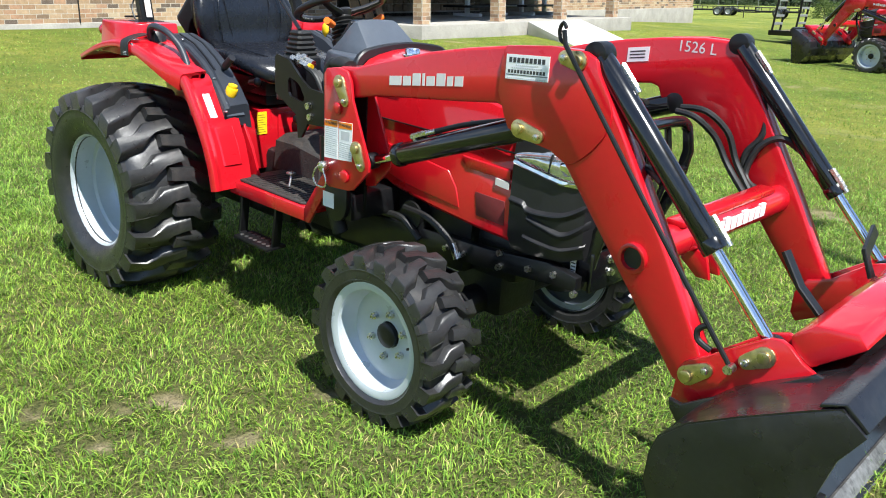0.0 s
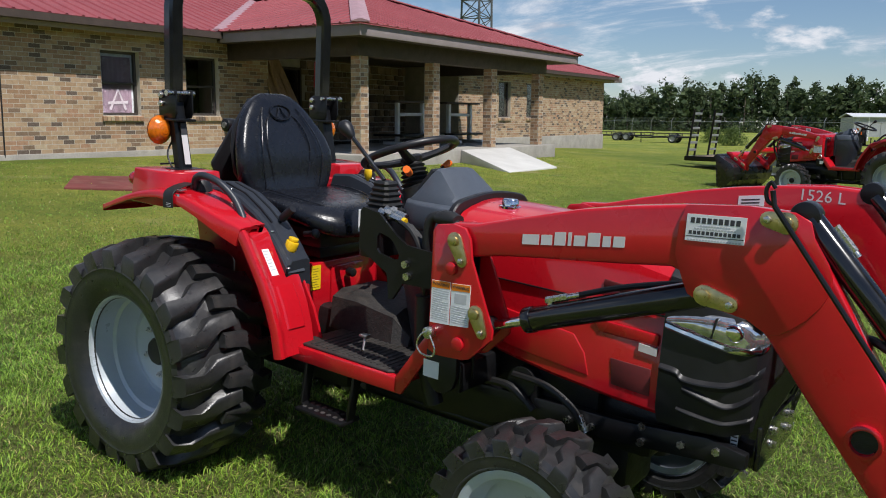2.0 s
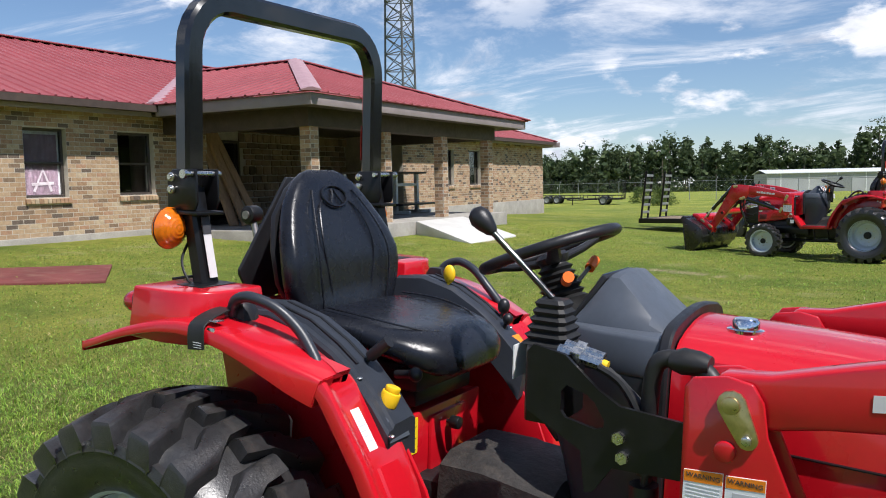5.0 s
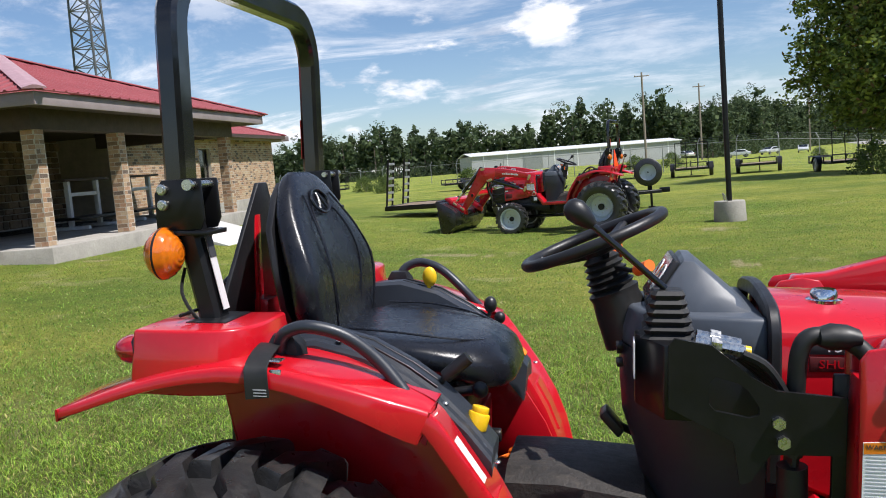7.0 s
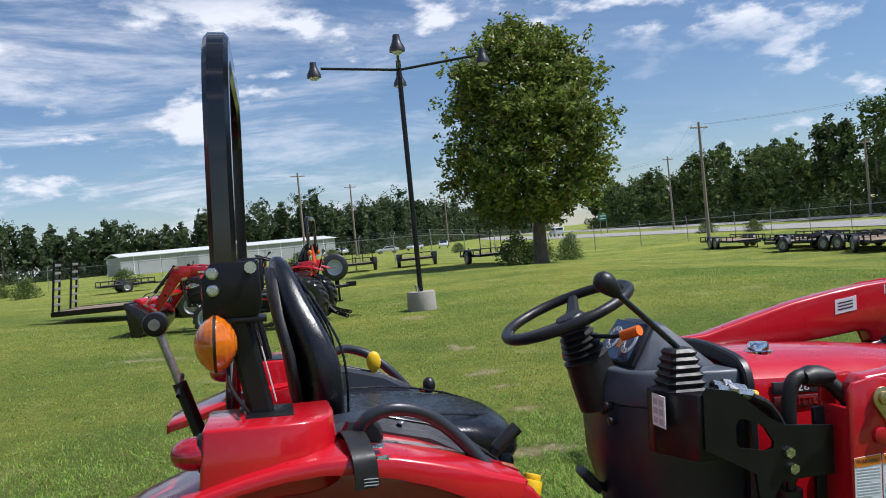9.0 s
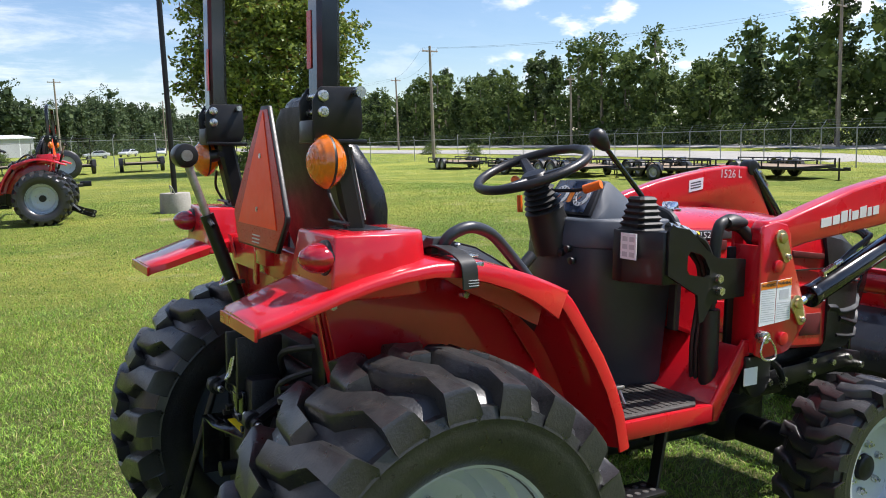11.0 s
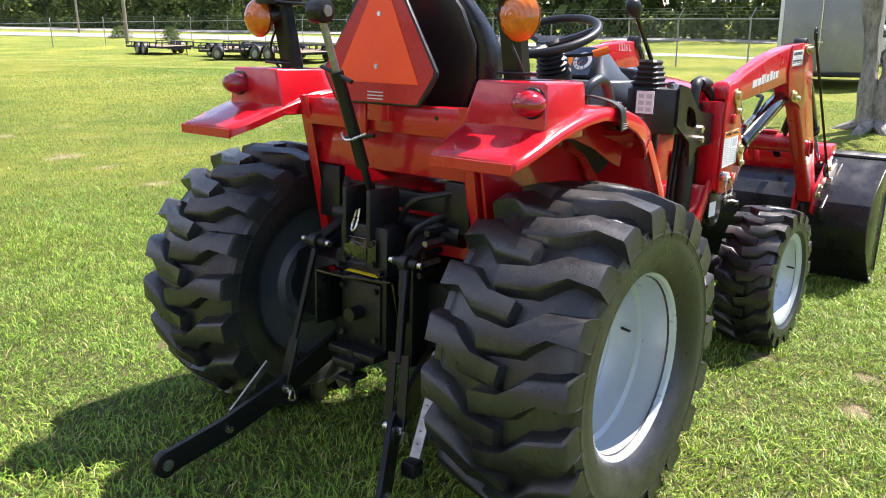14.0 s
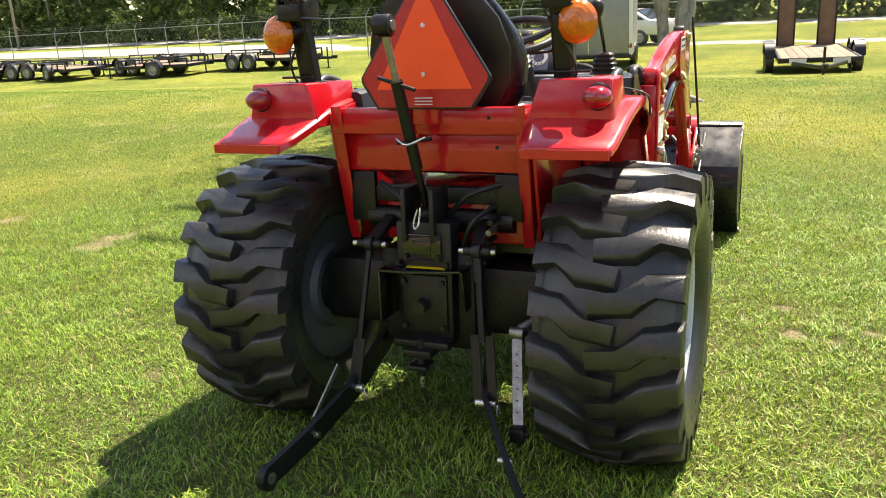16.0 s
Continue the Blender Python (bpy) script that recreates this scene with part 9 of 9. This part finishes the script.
def leaf_cloud(rs, centres, size, per, spread, aspect=0.45):
    """Leaves as small bent quads in tufts round the centres: arrays of corners and faces."""
    n = len(centres) * per
    c = np.repeat(centres, per, axis=0) + rs.normal(0, 1, (n, 3)) * spread
    d = rs.normal(0, 1, (n, 3))
    d[:, 2] *= 0.7
    d /= np.linalg.norm(d, axis=1)[:, None]
    w = np.cross(d, rs.normal(0, 1, (n, 3)))
    w /= np.linalg.norm(w, axis=1)[:, None]
    s = size * rs.uniform(0.6, 1.25, (n, 1))
    k = aspect
    co = np.stack([c - d * s * 0.5, c + w * s * k * 0.5, c + d * s * 0.5, c - w * s * k * 0.5], 1).reshape(-1, 3)
    q = np.arange(n * 4).reshape(n, 4)
    return co, q


def crown_points(rs, n, radius_at, z0, z1, hollow=0.55, lumps=7, lump=0.22):
    """Points in a lumpy crown: denser to the outside, radius given by height."""
    z = rs.uniform(0, 1, n)
    a = rs.uniform(0, 2 * math.pi, n)
    ph = rs.uniform(0, 6.28, 3)
    wob = 1 + lump * np.sin(a * 3 + ph[0] + 4 * z) * np.sin(z * lumps + ph[1]) + lump * 0.6 * np.sin(a * 5 + ph[2] - 7 * z)
    r = radius_at(z) * wob * np.sqrt(rs.uniform(hollow ** 2, 1.0, n))
    return np.stack([r * np.cos(a), r * np.sin(a), z0 + (z1 - z0) * z], 1)


def tree(name, label, at, trunk, crown, leaf_mat, group="", bark=BARK):
    t = thing(name, label, "tree", at, group)
    part("trunk", trunk, bark, t)
    co, q = crown
    ob = new("crown", fast_mesh("crown", co, q, leaf_mat))
    ob.parent = t
    return t


rs = np.random.RandomState(3)
# magnolia by the fence
def mag_r(z):
    return np.interp(z, [0.0, 0.08, 0.2, 0.35, 0.55, 0.75, 0.9, 1.0], [1.5, 2.8, 3.25, 3.35, 3.15, 2.85, 2.1, 0.9])


tufts = crown_points(rs, 430, mag_r, 2.05, 10.3, 0.5, 9, 0.20)
clump = rs.uniform(0.22, 0.46, (430, 1))
cent = np.repeat(tufts, 12, axis=0) + rs.normal(0, 1, (5160, 3)) * np.repeat(clump, 12, axis=0) * np.array([1, 1, 0.75])
limbs = [tube([(0, 0, -0.2), (0.05, 0.02, 1.1), (0.09, 0, 2.2), (0.0, 0.05, 4.6), (0, 0, 9.2)], 0.31, 12, 4, scales=[1.3, 1.15, 1.05, 1.0, 0.97, 0.93, 0.9, 0.86, 0.8, 0.74, 0.68, 0.6, 0.5, 0.4, 0.3, 0.2, 0.12])]
for q in range(30):
    z = 1.45 + q * 0.275
    a = q * 2.4
    rr = float(mag_r(np.array(max(z - 1.2, 0) / 9.4))) * 0.85
    limbs.append(tube([(0, 0, z), (rr * 0.5 * math.cos(a), rr * 0.5 * math.sin(a), z + 0.33), (rr * math.cos(a), rr * math.sin(a), z + 0.8)], 0.056, 6, scales=[1.3, 0.8, 0.3]))
tree("magnolia_tree", "broad dense magnolia with glossy dark leaves by the fence", Matrix.Translation((11.85, 33.0, -0.09)), all_of(*limbs), leaf_cloud(rs, cent, 0.235, 13, 0.12, 0.50), LEAF_MAG)


def bush(x, y, r, h, mat=None, label="low green bush at the yard's edge"):
    c = crown_points(rs, int(70 + 130 * r * h), lambda z: r * np.sqrt(np.clip(1 - z ** 2, 0, 1)), 0.02, h, 0.3, 5, 0.25)
    t = thing("bush", label, "bush", Matrix.Translation((x, y, float(ground_z(np.array(x), np.array(y))))), "bushes")
    part("stem", all_of(*[tube([(0, 0, -0.05), (r * 0.5 * math.cos(k * 2.1), r * 0.5 * math.sin(k * 2.1), h * 0.7)], 0.02, 5) for k in range(4)]), BARK, t)
    co, q = leaf_cloud(rs, c, 0.13, 12, 0.11)
    ob = new("foliage", fast_mesh("foliage", co, q, mat or LEAF_BUSH))
    ob.parent = t


for x, y, r, h in ((10.1, 30.9, 0.8, 1.1), (18.5, 47.2, 0.9, 1.2), (13.8, 39.2, 1.0, 1.1), (-15.3, 55.1, 1.0, 1.15), (-9.8, 58.4, 1.0, 1.15), (-19.2, 62.8, 1.0, 1.15), (5.6, 72.7, 1.0, 1.15), (24.9, 105.5, 1.0, 1.15), (35.4, 91.6, 1.0, 1.15), (45.5, 77.7, 1.0, 1.1), (44.4, 67.2, 0.9, 1.0), (2.3, 63.9, 1.0, 1.15)):
    bush(x, y, r, h)

# grey two-stemmed tree at the side of the lawn; its crown is above the view
def knotty(pts, r, sides, scales, seed):
    """A trunk with swellings, flutes and knots."""
    bm = tube(pts, r, sides, 9, scales=scales(len(smooth_path(pts, 9))))
    bm.normal_update()
    for v in bm.verts:
        p = v.co + Vector((seed, 0, 0))
        v.co += v.normal * (0.036 * noise.noise(p * 2.7) + 0.024 * noise.noise(Vector((p.x * 9, p.y * 9, p.z * 3))) + 0.009 * noise.noise(p * 24))
    return bm


def stem_scales(n):
    return [0.62 + 0.85 * math.exp(-k / (n * 0.035)) + 0.22 * math.exp(-((k / n - 0.17) / 0.05) ** 2) - 0.30 * max(0.0, k / n - 0.5) for k in range(n)]


stems = all_of(knotty([(0, 0, -0.15), (0.01, -0.01, 0.25), (0.03, -0.04, 0.8), (0.05, -0.12, 1.5), (0.08, -0.19, 2.2), (0.2, -0.4, 4.5), (0.1, -0.5, 6.5)], 0.135, 26, stem_scales, 0.0),
               knotty([(0.0, 0.12, -0.15), (0.0, 0.13, 0.35), (0.0, 0.17, 0.9), (-0.03, 0.20, 1.5), (-0.04, 0.26, 2.4), (-0.2, 0.7, 4.6), (-0.1, 0.9, 6.0)], 0.125, 26, stem_scales, 5.0),
               *[tube([(0.04, 0.06, 0.10), (0.30 * math.cos(a), 0.06 + 0.30 * math.sin(a), -0.01), (0.46 * math.cos(a), 0.06 + 0.46 * math.sin(a), -0.08)], 0.055, 8, 3, scales=[1.3, 1.2, 1.0, 0.9, 0.7, 0.5, 0.4][:len(smooth_path([(0, 0, 0), (1, 0, 0), (2, 0, 0)], 3))]) for a in (0.4, 1.7, 2.9, 3.8, 5.2)],
               *[tube([(0.1 * math.cos(k), -0.1 + 0.3 * (k % 2), 3.2 + 0.4 * k), (1.4 * math.cos(k * 2.2), 1.4 * math.sin(k * 2.2), 4.6 + 0.35 * k), (0.6 + 1.9 * math.cos(k * 2.2), 0.3 + 1.9 * math.sin(k * 2.2), 5.4 + 0.25 * k)], 0.05, 7) for k in range(8)])
cent = crown_points(rs, 420, lambda z: 1.6 * np.sqrt(np.clip(1 - (2 * z - 0.8) ** 2 * 0.6, 0.05, 1)), 4.6, 7.8, 0.3, 6, 0.25) + np.array([1.3, 0.2, 0])
shade = tree("shade_tree", "grey-barked two-stemmed tree on the lawn", Matrix.Translation((8.3, 0.34, -0.04)) @ Matrix.Scale(1.14, 4), stems, leaf_cloud(rs, cent, 0.20, 12, 0.2), LEAF_WOOD,
     bark=shader("pale_mottled_bark", (0.25, 0.235, 0.21), 0.9, vary=0.45, scale=7, bump=0.8, bump_scale=26, dirt=(0.075, 0.072, 0.058), dirt_amount=0.85, stretch=(1.6, 1.6, 0.7)))
sprig = leaf_cloud(np.random.RandomState(8), np.array([(-0.13, -0.12, 1.30), (-0.16, -0.15, 1.42), (-0.12, -0.08, 1.50), (-0.15, -0.18, 1.55)]), 0.13, 12, 0.06, 0.4)
leafy = new("sprig", fast_mesh("sprig", sprig[0], sprig[1], LEAF_BUSH))
leafy.parent = shade


# far woods: many trunks and tufts in one sheet of trees --------------------------
def clump_points(r, n, f, z0, h, blobs, rb, flat):
    """Points over the outside of many round clumps that together make a crown."""
    c = crown_points(r, blobs, f, z0, h, 0.15, 11, 0.35)
    k = r.randint(0, blobs, n)
    u = r.normal(0, 1, (n, 3))
    u /= np.linalg.norm(u, axis=1)[:, None]
    u[:, 2] *= flat
    return c[k] + u * (rb * r.uniform(0.55, 1.0, (n, 1)))


def woods(name, label, line, rows, gap, h_lo, h_hi, leaf, per, size, seed, pine=0.4, tuft=5, shrubs=True, low_at=lambda x: 1.0):
    r = np.random.RandomState(seed)
    pts = smooth_path([(x, y, 0) for x, y in line], 30)
    cum = np.cumsum([0] + [(b - a).length for a, b in zip(pts, pts[1:])])
    L = cum[-1]
    xs, ys = np.array([p.x for p in pts]), np.array([p.y for p in pts])
    parts_l, parts_p, trunks, cores = [], [], [], []
    for row in range(rows):
        s = r.uniform(0, gap)
        while s < L:
            x, y = np.interp(s, cum, xs), np.interp(s, cum, ys)
            k = min(len(pts) - 2, int(np.searchsorted(cum, s)))
            d = (pts[k + 1] - pts[max(k - 1, 0)]).normalized()
            off = row * gap * 0.9 + r.uniform(-0.5, 0.5) * gap
            x, y = x - d.y * off, y + d.x * off
            h = (h_lo + (h_hi - h_lo) * r.uniform() ** 1.3) * (1.0 + 0.06 * row) * (0.88 + 0.12 * math.sin(s * 0.11) + 0.07 * math.sin(s * 0.31)) * (1.15 if r.uniform() < 0.1 else 1.0)
            is_pine = r.uniform() < pine
            z0 = h * (0.34 if is_pine else 0.06)
            rad = h * (r.uniform(0.14, 0.22) if is_pine else r.uniform(0.26, 0.40))
            f = (lambda z: rad * (1.05 - z) ** 0.6 * (0.6 + 0.4 * np.sin(z * 3.1))) if is_pine else (lambda z: rad * np.sqrt(np.clip(1 - (1.7 * z - 0.75) ** 2, 0.06, 1)))
            low = low_at(x)
            z0, h = z0 * low, h * low
            at = np.array([x, y, -0.95])
            c = clump_points(r, per, f, z0, h, 24 if is_pine else 22, rad * (0.24 if is_pine else 0.27), 0.55 if is_pine else 0.8) + at
            cores.append(crown_points(r, 34, lambda z: f(z) * 0.55, z0, h * 0.93, 0.0, 5, 0.2) + at)
            (parts_p if is_pine else parts_l).append(c)
            trunks.append((x, y, h))
            s += gap * r.uniform(0.7, 1.3)
    if shrubs:
        s = 0.0
        while s < L:
            x, y = np.interp(s, cum, xs), np.interp(s, cum, ys)
            k = min(len(pts) - 2, int(np.searchsorted(cum, s)))
            d = (pts[k + 1] - pts[max(k - 1, 0)]).normalized()
            h = r.uniform(0.14, 0.34) * h_lo
            parts_l.append(crown_points(r, per // 3, lambda z: h * 0.7 * np.sqrt(np.clip(1 - z * z, 0.05, 1)), 0.0, h, 0.2, 5, 0.3) + np.array([x + d.y * 2.0, y - d.x * 2.0, -0.95]))
            s += gap * 0.55
    s = 0.0
    while s < L:      # the wood's dark depth behind the first trees
        x, y = np.interp(s, cum, xs), np.interp(s, cum, ys)
        k = min(len(pts) - 2, int(np.searchsorted(cum, s)))
        d = (pts[k + 1] - pts[max(k - 1, 0)]).normalized()
        off = (rows - 0.4) * gap * 0.9
        top = h_lo * (0.80 + 0.08 * math.sin(s * 0.21)) * low_at(x)
        cores.append(np.stack([x - d.y * off + r.uniform(-1, 1, 14), y + d.x * off + r.uniform(-1, 1, 14), -1.2 + top * r.uniform(0.0, 1, 14) ** 0.8], 1))
        s += 1.3
    made = []
    for lst, mat, nm in ((parts_l, leaf, "broadleaf_crowns"), (parts_p, LEAF_PINE, "pine_crowns")):
        if lst:
            co, q = leaf_cloud(r, np.concatenate(lst), size, tuft, size * 0.55, 0.6)
            made.append((nm, fast_mesh(nm, co, q, mat)))
    co, q = leaf_cloud(r, np.concatenate(cores), h_lo * 0.115, 5, 0.45, 0.8)
    made.append(("inner_foliage", fast_mesh("inner_foliage", co, q, leaf)))
    tco, tq = [], []
    for x, y, h in trunks:
        b = len(tco)
        w = h * 0.013
        for zz, ww in ((-1.5, w), (h * 0.9 - 1.25, w * 0.4)):
            tco += [(x - ww, y - ww, zz), (x + ww, y - ww, zz), (x + ww, y + ww, zz), (x - ww, y + ww, zz)]
        tq += [(b + j, b + (j + 1) % 4, b + 4 + (j + 1) % 4, b + 4 + j) for j in range(4)]
    made.append(("trunks", fast_mesh("trunks", np.array(tco), np.array(tq), BARK)))
    w_ob = thing(name, label, "woodland", kind="stuff")
    for nm, me in made:
        o = new(nm, me)
        o.parent = w_ob


woods("far_woodland", "dark mixed pine woodland along the skyline", [(-230, 140), (-150, 178), (-60, 182), (-5, 180), (22, 186), (40, 225), (70, 290), (120, 340)], 3, 3.7, 10.5, 14.5, LEAF_FAR, 100, 0.44, 7, 0.45, 7, True, lambda x: float(np.interp(x, [-120, -30, 10], [0.90, 0.97, 1.03])))
woods("roadside_woodland", "tall green mixed woodland beyond the road", [(110, 260), (92, 200), (76, 120), (70, 70), (63, 36), (55, 2), (48, -30), (34, -70), (26, -90)], 2, 5.2, 9.5, 14.5, LEAF_WOOD, 145, 0.46, 12, 0.3, 10)

# ---- bricks ----
def brick_cells(u0, u1, v0, v1, openings, bond=0):
    """Running bond over a rectangle, left out at the openings: (u0, u1, v0, v1) of each brick."""
    out = []
    n = int(round((v1 - v0) / 0.0755))
    ch = (v1 - v0) / n
    for r in range(n):
        a, b = v0 + r * ch, v0 + (r + 1) * ch
        u = u0 - (0.105 if (r + bond) % 2 else 0.0)
        while u < u1 - 0.01:
            s0, s1 = max(u, u0), min(u + 0.21, u1)
            u += 0.21
            for oa, ob_, lo, hi in openings:
                if a < hi - 0.02 and b > lo + 0.02 - (0.09 if lo > 0.9 else 0):
                    if s0 >= oa - 0.03 and s1 <= ob_ + 0.03:
                        s1 = s0
                    elif s0 < oa < s1:
                        s1 = oa
                    elif s0 < ob_ < s1:
                        s0 = ob_
            if s1 - s0 > 0.03:
                out.append((s0 + 0.005, s1 - 0.005, a + 0.005, b - 0.005))
    return out


def brick_sheet(name, cells, origin, u, v, nrm, parent, seed):
    """All the bricks of a face as real blocks, proud of the mortar, in one mesh."""
    r = np.random.RandomState(seed)
    c = np.array(cells)
    n = len(c)
    d = r.uniform(0.0004, 0.0014, n)
    o, u, v, nrm = (np.array(k, float) for k in (origin, u, v, nrm))
    uu = np.stack([c[:, 0], c[:, 1], c[:, 1], c[:, 0]], 1) + r.uniform(-0.0015, 0.0015, (n, 4))
    vv = np.stack([c[:, 2], c[:, 2], c[:, 3], c[:, 3]], 1) + r.uniform(-0.0015, 0.0015, (n, 4))
    base = o + uu[..., None] * u + vv[..., None] * v
    co = np.concatenate([base - nrm * 0.002, base + nrm * d[:, None, None]], 1).reshape(-1, 3)
    f = np.array([[4, 5, 6, 7], [0, 1, 5, 4], [1, 2, 6, 5], [2, 3, 7, 6], [3, 0, 4, 7]])
    q = (np.arange(n)[:, None, None] * 8 + f).reshape(-1, 4)
    ob = new(name, fast_mesh(name, co, q, BRICK))
    ob.parent = parent
    tagged(ob, "tan and brown bricks with pale joints", kind="stuff")


left_cells = brick_cells(-8.0, 4.1, WZ0, WZ1, OPEN_L)
single = [c for c in left_cells if 0.80 < (c[0] + c[1]) / 2 < 3.2 and 0.7 < c[2] < 2.6 and c[1] - c[0] > 0.19][:300]
chosen = set(single)
brick_sheet("bricks", [c for c in left_cells if c not in chosen], (0, 0, 0), (0, 1, 0), (0, 0, 1), (1, 0, 0), wall_left, 1)
brick_sheet("bricks", brick_cells(12.0, 23.2, WZ0, WZ1, OPEN_R), (0, 0, 0), (0, 1, 0), (0, 0, 1), (1, 0, 0), wall_right, 2)
brick_sheet("bricks", brick_cells(0.0, 9.7, WZ0, WZ1, []), (0, 23.2, 0), (-1, 0, 0), (0, 0, 1), (0, 1, 0), wall_far, 3)
for k, (col, (x, y)) in enumerate(zip(columns, COLUMNS)):
    for j, (o, u, nr) in enumerate((((x + CW, y - CW, 0), (0, 1, 0), (1, 0, 0)), ((x - CW, y - CW, 0), (1, 0, 0), (0, -1, 0)), ((x + CW, y + CW, 0), (-1, 0, 0), (0, 1, 0)), ((x - CW, y + CW, 0), (0, -1, 0), (-1, 0, 0)))):
        brick_sheet("bricks", brick_cells(0.0, 2 * CW, 0.665, 2.50, [], j), o, u, (0, 0, 1), nr, col, 20 + 4 * k + j)
one = [finish(box(-0.002, 0.0006 + 0.0004 * k, -0.1, 0.1, -0.0325, 0.0325, 0.001, 1), BRICK_ONE, "brick") for k in range(3)]
for k, (a, b, lo, hi) in enumerate(single):
    ob = new("brick", one[k % 3])
    ob.parent = wall_left
    ob.location = (0, (a + b) / 2, (lo + hi) / 2)

# ---- grass ----
def grass(name, label, xs, ys, count, height, width, seed, keep, mat):
    """Blades standing on the lawn in tufts: narrow at the foot, widest half way, the tip bent over."""
    r = np.random.RandomState(seed)
    x, y = r.uniform(xs[0], xs[1], count), r.uniform(ys[0], ys[1], count)
    ok = keep(x, y, r)
    x, y = x[ok], y[ok]
    n = len(x)
    z = ground_z(x, y) - 0.004
    tuft = waves(x, y, 14.0, seed + 1)
    broad = waves(x, y, 2.2, seed + 2)
    h = height * r.uniform(0.40, 1.1, n) * np.clip(0.78 + 0.20 * tuft + 0.16 * broad, 0.35, 1.3) * (1.0 + 0.8 * (r.uniform(0, 1, n) > 0.99))
    b = waves(x, y, 9.0, seed + 3) * 3.6 + r.normal(0, 1.5, n)
    lean = h * r.uniform(0.25, 1.5, n)
    w = width * r.uniform(0.6, 1.3, n) / 2
    a = b + math.pi / 2 + r.normal(0, 0.5, n)
    dx, dy = np.cos(a) * w, np.sin(a) * w
    cx, cy = np.cos(b), np.sin(b)
    mx, my, mz = x + cx * lean * 0.34, y + cy * lean * 0.34, z + h * 0.62
    tz = z + h * r.uniform(0.70, 1.0, n)
    co = np.stack([np.stack([x, y, z], 1), np.stack([mx + dx, my + dy, mz], 1), np.stack([x + cx * lean, y + cy * lean, tz], 1), np.stack([mx - dx, my - dy, mz], 1)], 1).reshape(-1, 3)
    quads_ = np.arange(n)[:, None] * 4 + np.array([0, 1, 2, 3])
    ob = new(name, fast_mesh(name, co, quads_, mat))
    return tagged(ob, label, "grass", kind="stuff")


GRASS = leaf_material("grass_blade", (0.066, 0.175, 0.020), (0.365, 0.555, 0.080), 0.08, 0.5, 0.30, (0.52, 0.47, 0.21), 0.55)


def thin(x, y, r):
    """Fewer blades away from the tractor, none where the soil is bare."""
    return (r.uniform(0, 1, len(x)) < np.maximum(turf_density(x, y), 0.03)) & (bare(x, y) < r.uniform(0.20, 1.05, len(x)))


def outer(x, y, r):
    """Coarser blades where the near turf thins out."""
    return (r.uniform(0, 1, len(x)) > turf_density(x, y)) & (bare(x, y) < r.uniform(0.2, 0.8, len(x))) & (x > -10.5)


grass("grass", "short bright green mown grass", (-5.0, 6.4), (-3.6, 5.8), 960000, 0.051, 0.0041, 31, thin, GRASS)
grass("grass", "short green grass over the wider lawn", (-10.5, 13.0), (-3.0, 18.0), 150000, 0.040, 0.0095, 32, outer, GRASS)
